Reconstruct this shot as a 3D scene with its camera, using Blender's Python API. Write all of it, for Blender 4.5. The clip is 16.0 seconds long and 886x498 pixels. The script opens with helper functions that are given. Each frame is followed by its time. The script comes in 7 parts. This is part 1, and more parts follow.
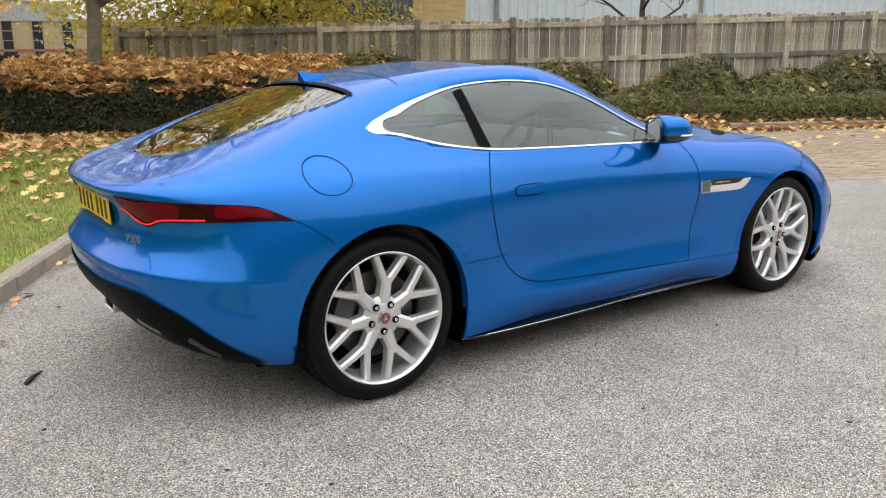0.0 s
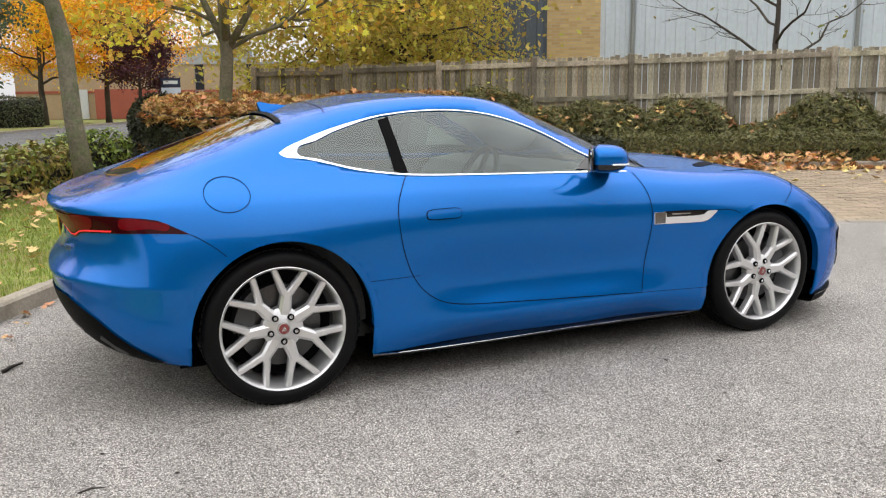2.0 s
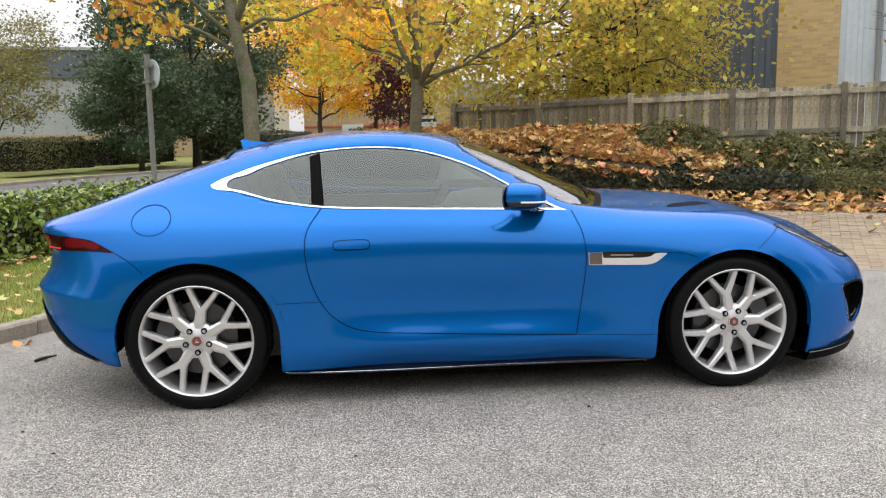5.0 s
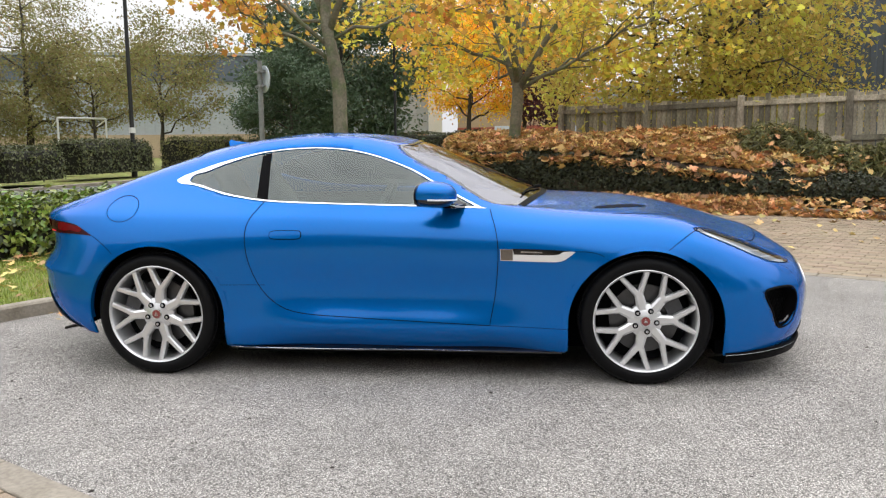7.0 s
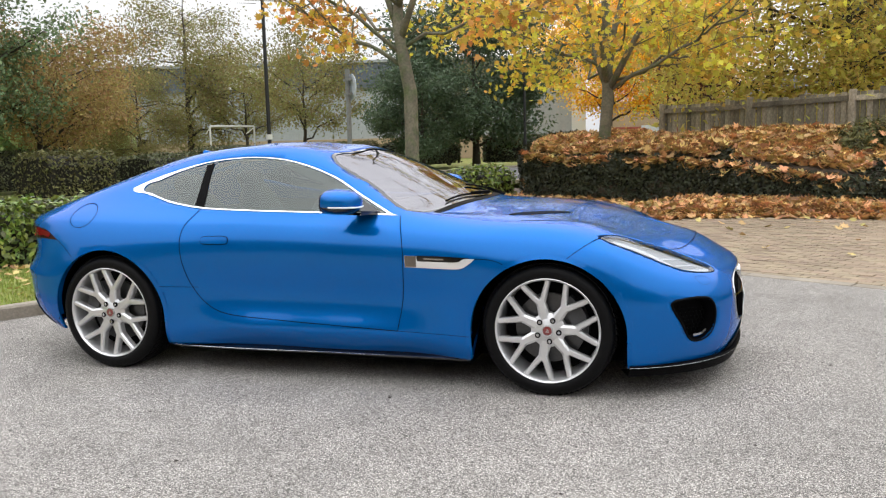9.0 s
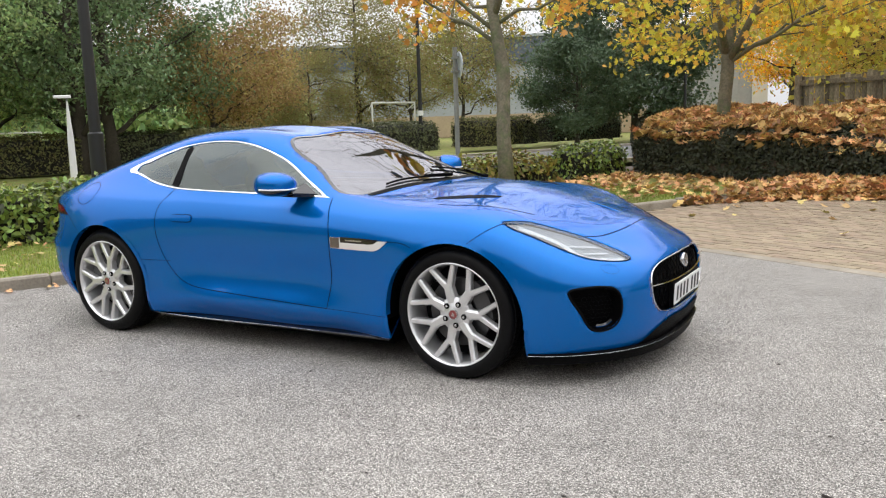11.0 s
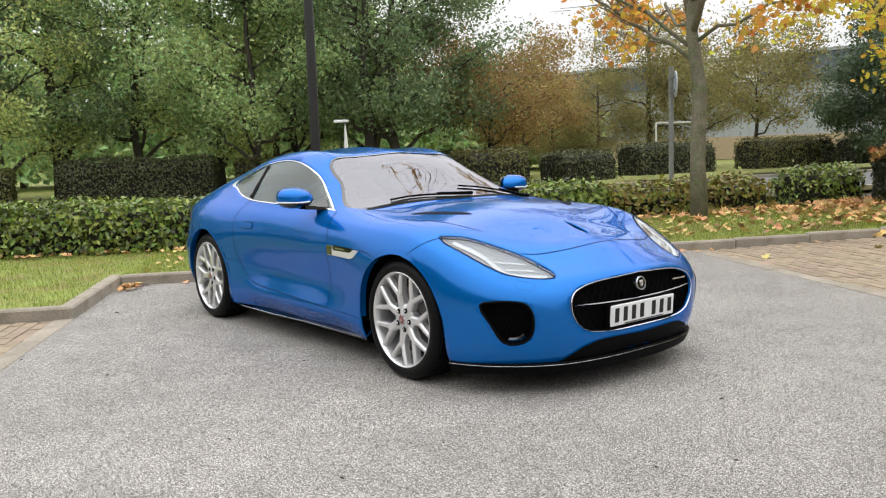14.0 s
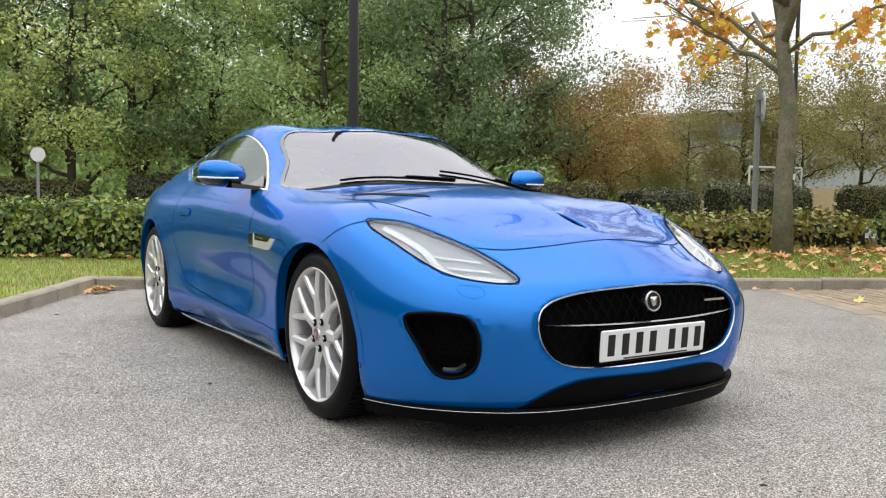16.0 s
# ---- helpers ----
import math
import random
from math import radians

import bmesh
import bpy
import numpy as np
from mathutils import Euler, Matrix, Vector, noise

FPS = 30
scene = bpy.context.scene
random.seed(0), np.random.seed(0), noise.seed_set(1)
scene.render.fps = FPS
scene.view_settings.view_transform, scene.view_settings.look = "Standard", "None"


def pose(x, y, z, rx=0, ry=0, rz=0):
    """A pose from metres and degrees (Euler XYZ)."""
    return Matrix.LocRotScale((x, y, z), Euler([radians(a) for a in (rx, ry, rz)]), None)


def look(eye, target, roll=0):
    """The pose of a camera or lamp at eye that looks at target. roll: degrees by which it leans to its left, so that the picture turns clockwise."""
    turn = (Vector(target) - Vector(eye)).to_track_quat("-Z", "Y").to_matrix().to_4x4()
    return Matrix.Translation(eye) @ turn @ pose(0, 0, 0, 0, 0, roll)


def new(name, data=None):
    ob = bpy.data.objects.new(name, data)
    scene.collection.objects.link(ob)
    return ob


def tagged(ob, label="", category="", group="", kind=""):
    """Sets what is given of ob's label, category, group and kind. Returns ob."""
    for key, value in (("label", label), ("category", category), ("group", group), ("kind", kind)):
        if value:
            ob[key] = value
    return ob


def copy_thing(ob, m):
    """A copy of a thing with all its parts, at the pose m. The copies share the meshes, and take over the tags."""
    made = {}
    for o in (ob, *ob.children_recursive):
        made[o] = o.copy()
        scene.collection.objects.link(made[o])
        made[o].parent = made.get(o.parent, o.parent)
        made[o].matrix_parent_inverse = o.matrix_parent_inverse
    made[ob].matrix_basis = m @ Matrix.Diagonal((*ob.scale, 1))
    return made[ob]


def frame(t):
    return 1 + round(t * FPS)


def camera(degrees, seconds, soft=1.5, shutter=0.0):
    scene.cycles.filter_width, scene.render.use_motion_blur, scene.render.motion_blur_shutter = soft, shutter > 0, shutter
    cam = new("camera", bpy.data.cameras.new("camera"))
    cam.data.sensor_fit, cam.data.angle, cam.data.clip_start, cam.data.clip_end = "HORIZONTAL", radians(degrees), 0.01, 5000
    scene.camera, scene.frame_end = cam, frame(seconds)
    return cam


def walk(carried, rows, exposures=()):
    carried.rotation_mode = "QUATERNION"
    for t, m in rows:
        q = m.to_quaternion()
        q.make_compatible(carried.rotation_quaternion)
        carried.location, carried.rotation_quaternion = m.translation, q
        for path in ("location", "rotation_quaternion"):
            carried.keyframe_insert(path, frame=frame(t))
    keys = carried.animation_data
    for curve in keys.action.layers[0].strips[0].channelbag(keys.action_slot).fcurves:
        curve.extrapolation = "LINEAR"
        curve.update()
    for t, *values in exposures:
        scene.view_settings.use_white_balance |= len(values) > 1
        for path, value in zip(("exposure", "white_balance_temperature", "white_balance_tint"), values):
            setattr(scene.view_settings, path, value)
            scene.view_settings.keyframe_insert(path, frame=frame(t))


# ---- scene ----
# ---- camera ----
cam = camera(56.0, 16.0, soft=1.2)
PATH = [
    (0, (-1.600, -3.609, 1.335), (-0.485, -2.010, 0.886), -0.44),
    (0.5, (-1.397, -3.818, 1.291), (-0.375, -2.147, 0.887), 0.62),
    (1, (-1.169, -3.960, 1.270), (-0.231, -2.241, 0.864), 0.97),
    (1.5, (-0.941, -4.098, 1.275), (-0.083, -2.338, 0.871), 0.03),
    (2, (-0.713, -4.293, 1.288), (0.060, -2.484, 0.930), -0.73),
    (2.5, (-0.468, -4.394, 1.272), (0.219, -2.546, 0.932), -0.38),
    (3, (-0.191, -4.466, 1.293), (0.380, -2.578, 0.959), -0.23),
    (3.5, (0.061, -4.589, 1.306), (0.522, -2.670, 0.987), -0.20),
    (4, (0.317, -4.696, 1.306), (0.670, -2.752, 0.997), -0.32),
    (4.2, (0.435, -4.720, 1.298), (0.746, -2.768, 0.997), -0.48),
    (6.3, (1.621, -5.083, 1.286), (1.511, -3.102, 1.034), -0.51),
    (6.5, (1.765, -5.121, 1.293), (1.610, -3.142, 1.042), -0.30),
    (7, (2.088, -5.169, 1.280), (1.854, -3.200, 1.015), -0.55),
    (7.5, (2.406, -5.152, 1.291), (2.092, -3.195, 1.023), -0.85),
    (8, (2.754, -5.144, 1.295), (2.329, -3.205, 1.050), -1.04),
    (8.5, (3.075, -5.078, 1.281), (2.561, -3.161, 1.037), -1.24),
    (9, (3.380, -4.951, 1.292), (2.776, -3.062, 1.037), -1.52),
    (9.5, (3.718, -4.861, 1.291), (3.009, -3.011, 1.021), -1.79),
    (9.7, (3.833, -4.823, 1.286), (3.083, -2.989, 1.011), -1.88),
    (11.8, (5.200, -4.294, 1.326), (4.069, -2.672, 1.024), -1.44),
    (12, (5.326, -4.265, 1.328), (4.164, -2.665, 1.030), -1.24),
    (12.5, (5.655, -4.149, 1.324), (4.384, -2.633, 1.024), -1.16),
    (13, (5.903, -3.933, 1.320), (4.525, -2.518, 1.005), -2.27),
    (13.5, (6.122, -3.711, 1.301), (4.639, -2.396, 1.028), -2.45),
    (14, (6.355, -3.509, 1.251), (4.790, -2.286, 1.021), -1.96),
    (14.5, (6.618, -3.347, 1.189), (4.991, -2.205, 0.973), -1.28),
    (15, (6.201, -2.799, 1.010), (4.540, -1.702, 0.818), -0.17),
    (15.5, (6.081, -2.537, 0.958), (4.390, -1.485, 0.776), 0.50),
    (16, (5.682, -2.227, 0.904), (3.991, -1.167, 0.772), 0.77),
]
walk(cam, [(t, look(eye, target, roll)) for t, eye, target, roll in PATH], [(0, 0, 6480, 12), (4, 0, 6450, 12), (7, 0, 6330, 11.5), (10, 0, 6330, 11.5), (13, 0, 6420, 10.5), (16, 0, 6400, 10.5)])
from mathutils.bvhtree import BVHTree
from mathutils.geometry import delaunay_2d_cdt

# ---- world and light: a bright overcast autumn day ----
world = bpy.data.worlds.new("overcast_sky")
scene.world = world
world.use_nodes = True
wn, wl = world.node_tree.nodes, world.node_tree.links
wn.clear()
sky = wn.new("ShaderNodeTexSky")
sky.sky_type, sky.sun_disc = "NISHITA", False
sky.sun_elevation, sky.sun_rotation = radians(66), radians(-16)
sky.dust_density, sky.air_density = 4.0, 1.0
grey = wn.new("ShaderNodeHueSaturation")
grey.inputs["Saturation"].default_value = 0.12
wl.new(sky.outputs[0], grey.inputs["Color"])
cloud_at = wn.new("ShaderNodeTexCoord")
cloud = wn.new("ShaderNodeTexNoise")
cloud.inputs["Scale"].default_value, cloud.inputs["Detail"].default_value = 1.6, 5.0
wl.new(cloud_at.outputs["Generated"], cloud.inputs["Vector"])
veil = wn.new("ShaderNodeValToRGB")
veil.color_ramp.elements[0].position, veil.color_ramp.elements[0].color = 0.3, (6.0, 6.0, 6.0, 1)
veil.color_ramp.elements[1].position, veil.color_ramp.elements[1].color = 0.75, (7.4, 7.35, 7.25, 1)
wl.new(cloud.outputs["Fac"], veil.inputs["Fac"])
# an overcast sky is about three times as bright overhead as at the horizon
height = wn.new("ShaderNodeSeparateXYZ")
wl.new(cloud_at.outputs["Generated"], height.inputs[0])
zenith = wn.new("ShaderNodeMapRange")
zenith.inputs["From Min"].default_value, zenith.inputs["From Max"].default_value = 0.0, 1.0
zenith.inputs["To Min"].default_value, zenith.inputs["To Max"].default_value = 1.0, 3.1
wl.new(height.outputs["Z"], zenith.inputs["Value"])
overcast = wn.new("ShaderNodeVectorMath")
overcast.operation = "SCALE"
wl.new(veil.outputs[0], overcast.inputs[0])
wl.new(zenith.outputs[0], overcast.inputs["Scale"])
mixed = wn.new("ShaderNodeMixRGB")
mixed.inputs["Fac"].default_value = 0.92
wl.new(grey.outputs[0], mixed.inputs[1])
wl.new(overcast.outputs[0], mixed.inputs[2])
ground_glow = wn.new("ShaderNodeBackground")
ground_glow.inputs["Strength"].default_value = 0.125
wl.new(mixed.outputs[0], ground_glow.inputs["Color"])
wout = wn.new("ShaderNodeOutputWorld")
wl.new(ground_glow.outputs[0], wout.inputs["Surface"])

sun = new("sun", bpy.data.lights.new("sun", "SUN"))
sun.data.energy, sun.data.angle, sun.data.color = 0.9, radians(110), (1.0, 0.97, 0.93)
sun.matrix_world = look((0, 0, 30), (0.12 * 30, -0.42 * 30, 0))
tagged(sun, kind="structure")
# ---- materials ----
def mat(name, color, rough=0.6, metal=0.0, vary=0.12, fine=60.0, broad=1.2, bump=0.0, bump_scale=80.0, coat=0.0,
        coat_rough=0.03, rand=0.0, hue=0.0, island=False, spec=0.5, second=None, second_at=(0.45, 0.6), second_scale=3.0, sheen=0.0, through_light=0.0):
    """A surface with fine grain, broad stains, relief and, where asked, a second colour in patches and a tone of its own for each piece."""
    m = bpy.data.materials.new(name)
    m.use_nodes = True
    n, l = m.node_tree.nodes, m.node_tree.links
    b = n["Principled BSDF"]
    b.inputs["Roughness"].default_value, b.inputs["Metallic"].default_value = rough, metal
    b.inputs["Coat Weight"].default_value, b.inputs["Coat Roughness"].default_value = coat, coat_rough
    b.inputs["Specular IOR Level"].default_value = spec
    at = n.new("ShaderNodeTexCoord")
    colour = n.new("ShaderNodeRGB")
    colour.outputs[0].default_value = (*color, 1)
    out = colour.outputs[0]
    if second:
        patch = n.new("ShaderNodeTexNoise")
        patch.inputs["Scale"].default_value, patch.inputs["Detail"].default_value = second_scale, 6.0
        l.new(at.outputs["Object"], patch.inputs["Vector"])
        ramp = n.new("ShaderNodeValToRGB")
        ramp.color_ramp.elements[0].position, ramp.color_ramp.elements[1].position = second_at
        l.new(patch.outputs["Fac"], ramp.inputs["Fac"])
        mix = n.new("ShaderNodeMixRGB")
        mix.inputs[2].default_value = (*second, 1)
        l.new(ramp.outputs[0], mix.inputs[0])
        l.new(out, mix.inputs[1])
        out = mix.outputs[0]
    if vary:
        for scale, share in ((fine, 1.0), (broad, 0.8)):
            noise_tex = n.new("ShaderNodeTexNoise")
            noise_tex.inputs["Scale"].default_value, noise_tex.inputs["Detail"].default_value = scale, 5.0
            l.new(at.outputs["Object"], noise_tex.inputs["Vector"])
            spread = n.new("ShaderNodeMapRange")
            spread.inputs["From Min"].default_value, spread.inputs["From Max"].default_value = 0.25, 0.75
            spread.inputs["To Min"].default_value, spread.inputs["To Max"].default_value = 1 - vary * share, 1 + vary * share
            l.new(noise_tex.outputs["Fac"], spread.inputs["Value"])
            tone = n.new("ShaderNodeVectorMath")
            tone.operation = "SCALE"
            l.new(out, tone.inputs[0])
            l.new(spread.outputs[0], tone.inputs["Scale"])
            out = tone.outputs[0]
    if rand or hue:
        if island:
            piece = n.new("ShaderNodeNewGeometry").outputs["Random Per Island"]
        else:
            piece = n.new("ShaderNodeObjectInfo").outputs["Random"]
        shift = n.new("ShaderNodeHueSaturation")
        for key, amount, mid in (("Value", rand, 1.0), ("Hue", hue, 0.5)):
            span = n.new("ShaderNodeMapRange")
            span.inputs["To Min"].default_value, span.inputs["To Max"].default_value = mid - amount, mid + amount
            if key == "Hue":
                fold = n.new("ShaderNodeMath")
                fold.operation, fold.inputs[1].default_value = "MULTIPLY", 7.31
                part_of = n.new("ShaderNodeMath")
                part_of.operation = "FRACT"
                l.new(piece, fold.inputs[0])
                l.new(fold.outputs[0], part_of.inputs[0])
                l.new(part_of.outputs[0], span.inputs["Value"])
            else:
                l.new(piece, span.inputs["Value"])
            l.new(span.outputs[0], shift.inputs[key])
        l.new(out, shift.inputs["Color"])
        out = shift.outputs[0]
    l.new(out, b.inputs["Base Color"])
    if bump:
        relief = n.new("ShaderNodeTexNoise")
        relief.inputs["Scale"].default_value, relief.inputs["Detail"].default_value = bump_scale, 4.0
        l.new(at.outputs["Object"], relief.inputs["Vector"])
        raise_it = n.new("ShaderNodeBump")
        raise_it.inputs["Strength"].default_value, raise_it.inputs["Distance"].default_value = min(1.0, bump), 0.01
        l.new(relief.outputs["Fac"], raise_it.inputs["Height"])
        l.new(raise_it.outputs[0], b.inputs["Normal"])
    if through_light:
        glow_through = n.new("ShaderNodeBsdfTranslucent")
        l.new(out, glow_through.inputs["Color"])
        blend = n.new("ShaderNodeMixShader")
        blend.inputs[0].default_value = through_light
        l.new(b.outputs[0], blend.inputs[1])
        l.new(glow_through.outputs[0], blend.inputs[2])
        l.new(blend.outputs[0], n["Material Output"].inputs["Surface"])
    return m


def glass(name, tint, rough=0.0, ior=1.5, sheen=(1, 1, 1)):
    """A clear, slightly tinted pane: it lets light straight through and mirrors by its angle."""
    m = bpy.data.materials.new(name)
    m.use_nodes = True
    n, l = m.node_tree.nodes, m.node_tree.links
    n.remove(n["Principled BSDF"])
    clear, shine, blend, angle = (n.new("ShaderNodeBsdf" + k) if k in ("Transparent", "Glossy") else n.new(k)
                                  for k in ("Transparent", "Glossy", "ShaderNodeMixShader", "ShaderNodeFresnel"))
    clear.inputs["Color"].default_value = (*tint, 1)
    shine.inputs["Roughness"].default_value, shine.inputs["Color"].default_value = rough, (*sheen, 1)
    angle.inputs["IOR"].default_value = ior
    l.new(angle.outputs[0], blend.inputs[0])
    l.new(clear.outputs[0], blend.inputs[1])
    l.new(shine.outputs[0], blend.inputs[2])
    l.new(blend.outputs[0], n["Material Output"].inputs["Surface"])
    return m


def speckled(name, tones, rough=0.85, grain=255.0, bump=0.6):
    """Worn asphalt: bare stone chips of several tones in a grey binder, with broad stains and wheel-worn patches."""
    m = bpy.data.materials.new(name)
    m.use_nodes = True
    n, l = m.node_tree.nodes, m.node_tree.links
    b = n["Principled BSDF"]
    b.inputs["Roughness"].default_value = rough
    at = n.new("ShaderNodeTexCoord")
    chips = n.new("ShaderNodeTexVoronoi")
    chips.inputs["Scale"].default_value = grain
    l.new(at.outputs["Object"], chips.inputs["Vector"])
    pick = n.new("ShaderNodeSeparateColor")
    l.new(chips.outputs["Color"], pick.inputs[0])
    ramp = n.new("ShaderNodeValToRGB")
    ramp.color_ramp.elements[0].color, ramp.color_ramp.elements[1].color = (*tones[0], 1), (*tones[-1], 1)
    for k, tone in enumerate(tones[1:-1], 1):
        stop = ramp.color_ramp.elements.new(k / (len(tones) - 1))
        stop.color = (*tone, 1)
    l.new(pick.outputs[0], ramp.inputs["Fac"])
    gap = n.new("ShaderNodeMapRange")
    gap.inputs["From Min"].default_value, gap.inputs["From Max"].default_value = 0.25, 0.75
    gap.inputs["To Min"].default_value, gap.inputs["To Max"].default_value = 1.15, 0.40
    l.new(chips.outputs["Distance"], gap.inputs["Value"])
    out = ramp.outputs[0]
    scale_in = gap.outputs[0]
    for k in range(3):
        if k:
            stain = n.new("ShaderNodeTexNoise")
            stain.inputs["Scale"].default_value, stain.inputs["Detail"].default_value = (0.45, 3.5)[k - 1], 6.0
            l.new(at.outputs["Object"], stain.inputs["Vector"])
            span = n.new("ShaderNodeMapRange")
            span.inputs["From Min"].default_value, span.inputs["From Max"].default_value = 0.3, 0.7
            span.inputs["To Min"].default_value, span.inputs["To Max"].default_value = (0.78, 0.90)[k - 1], (1.14, 1.08)[k - 1]
            l.new(stain.outputs["Fac"], span.inputs["Value"])
            scale_in = span.outputs[0]
        tone = n.new("ShaderNodeVectorMath")
        tone.operation = "SCALE"
        l.new(out, tone.inputs[0])
        l.new(scale_in, tone.inputs["Scale"])
        out = tone.outputs[0]
    l.new(out, b.inputs["Base Color"])
    raise_it = n.new("ShaderNodeBump")
    raise_it.inputs["Strength"].default_value, raise_it.inputs["Distance"].default_value = bump, 0.004
    raise_it.invert = True
    l.new(chips.outputs["Distance"], raise_it.inputs["Height"])
    l.new(raise_it.outputs[0], b.inputs["Normal"])
    return m


def light_mat(name, color, strength):
    m = bpy.data.materials.new(name)
    m.use_nodes = True
    b = m.node_tree.nodes["Principled BSDF"]
    b.inputs["Base Color"].default_value = (*color, 1)
    b.inputs["Emission Color"].default_value, b.inputs["Emission Strength"].default_value = (*color, 1), strength
    return m


M_PAINT = mat("blue_metallic_paint", (0.0002, 0.136, 0.50), rough=0.20, metal=0.50, vary=0.015, fine=900, broad=0.8, coat=0.58, coat_rough=0.0, spec=0.06)
M_PAINT.node_tree.nodes["Principled BSDF"].inputs["Coat IOR"].default_value = 1.5
M_PAINT.node_tree.nodes["Principled BSDF"].inputs["Specular Tint"].default_value = (0.12, 0.40, 0.95, 1)
M_GLOSS_BLACK = mat("gloss_black_trim", (0.006, 0.006, 0.007), rough=0.12, vary=0.05, coat=0.6)
M_SATIN_BLACK = mat("satin_black_plastic", (0.004, 0.004, 0.0045), rough=0.5, vary=0.1, bump=0.15, bump_scale=500, spec=0.035)
M_SHUT = mat("dark_shut_gap", (0.002, 0.004, 0.012), rough=0.8, vary=0.0, spec=0.1)
M_LINER = mat("black_felt_liner", (0.004, 0.004, 0.0045), rough=1.0, vary=0.1, spec=0.0)
M_RUBBER = mat("tyre_rubber", (0.004, 0.004, 0.0045), rough=0.48, vary=0.15, fine=40, broad=6, bump=0.2, bump_scale=300, spec=0.14)
M_ALLOY = mat("silver_alloy", (0.70, 0.70, 0.705), rough=0.28, metal=0.6, vary=0.04, fine=400, broad=6, coat=0.5, coat_rough=0.08)
M_CHROME = mat("chrome", (0.82, 0.83, 0.85), rough=0.06, metal=1.0, vary=0.02)
M_SATIN_CHROME = mat("satin_chrome", (0.62, 0.63, 0.65), rough=0.25, metal=1.0, vary=0.03)
M_DARK_CHROME = mat("dark_chrome", (0.22, 0.22, 0.23), rough=0.12, metal=1.0, vary=0.03)
M_BRIGHT = mat("brushed_bright_trim", (0.80, 0.81, 0.82), rough=0.22, metal=0.35, vary=0.02, coat=0.6)
M_STEEL = mat("brake_steel", (0.10, 0.10, 0.103), rough=0.4, metal=0.9, vary=0.12, fine=90)
M_CALIPER = mat("caliper_grey", (0.05, 0.05, 0.053), rough=0.45, vary=0.1)
M_RED_BADGE = mat("red_enamel", (0.22, 0.035, 0.035), rough=0.3, vary=0.1, coat=0.6)
M_SCREEN = glass("windscreen_glass", (0.42, 0.43, 0.46), ior=2.6, sheen=(0.94, 0.935, 1.0))
M_GLASS = glass("tinted_side_glass", (0.66, 0.80, 0.74), ior=1.88, sheen=(0.92, 1.0, 0.97))
M_REAR_GLASS = glass("rear_glass", (0.22, 0.26, 0.26), ior=2.0)
M_LENS = glass("lamp_lens", (0.90, 0.92, 0.94))
M_RED_LENS = mat("red_lamp_lens", (0.13, 0.001, 0.004), rough=0.2, vary=0.1, coat=0.08, spec=0.1)
M_DARK_LENS = mat("smoked_red_lens", (0.030, 0.001, 0.003), rough=0.15, vary=0.05, coat=0.10, spec=0.1)
M_RED_GLOW = light_mat("lit_red_strip", (0.85, 0.025, 0.035), 0.40)
M_LAMP_BOWL = mat("lamp_housing", (0.46, 0.48, 0.49), rough=0.3, metal=0.3, vary=0.05)
M_LAMP_WHITE = mat("daylight_strip", (0.85, 0.87, 0.88), rough=0.3, vary=0.02)
M_PLATE_WHITE = mat("white_plate", (0.72, 0.73, 0.74), rough=0.35, vary=0.03)
M_PLATE_YELLOW = mat("yellow_plate", (0.72, 0.44, 0.02), rough=0.35, vary=0.03)
M_INK = mat("plate_black", (0.006, 0.006, 0.006), rough=0.5, vary=0.0)
M_LEATHER = mat("black_leather", (0.05, 0.05, 0.05), rough=0.5, vary=0.12, bump=0.2, bump_scale=160)
M_CABIN = mat("cabin_trim", (0.075, 0.077, 0.076), rough=0.7, vary=0.1)
M_DASH = mat("grey_dashboard", (0.24, 0.245, 0.24), rough=0.7, vary=0.1, bump=0.1, bump_scale=200)
M_CABIN_PALE = mat("pale_headlining", (0.16, 0.16, 0.16), rough=0.9, vary=0.08)

M_ASPHALT = speckled("worn_grey_asphalt", [(0.030, 0.028, 0.025), (0.19, 0.177, 0.161), (0.335, 0.313, 0.287), (0.52, 0.486, 0.448), (0.90, 0.86, 0.81)])
M_ROAD = speckled("road_asphalt", [(0.10, 0.10, 0.10), (0.16, 0.16, 0.16), (0.20, 0.20, 0.20)], grain=90)
M_BLOCK = mat("buff_paving_block", (0.30, 0.235, 0.165), rough=0.85, vary=0.14, fine=90, broad=2.5, bump=0.4, bump_scale=120, rand=0.16, hue=0.012)
M_BLOCK_MANY = mat("buff_paving_blocks", (0.30, 0.235, 0.165), rough=0.85, vary=0.14, fine=90, broad=1.0, bump=0.4, bump_scale=120, rand=0.16, hue=0.012, island=True)
M_JOINT = mat("sandy_joint", (0.17, 0.14, 0.105), rough=0.95, vary=0.3, fine=50, broad=1.0, second=(0.09, 0.10, 0.05), second_at=(0.5, 0.7))
M_KERB = mat("concrete_kerb", (0.30, 0.265, 0.215), rough=0.9, vary=0.2, fine=45, broad=3, bump=0.5, bump_scale=70, rand=0.08, second=(0.20, 0.175, 0.13), second_at=(0.5, 0.8), second_scale=4)
M_SOIL = mat("dark_soil", (0.07, 0.05, 0.035), rough=0.95, vary=0.35, fine=25, broad=2, bump=0.8, bump_scale=30)
M_TURF = mat("grass_turf", (0.20, 0.24, 0.05), rough=0.95, vary=0.3, fine=30, broad=1.5, bump=0.8, bump_scale=60, second=(0.21, 0.18, 0.06), second_scale=2.2)
M_BLADE = mat("grass_blade", (0.26, 0.325, 0.06), rough=0.6, vary=0.15, rand=0.35, hue=0.03, island=True, through_light=0.3)
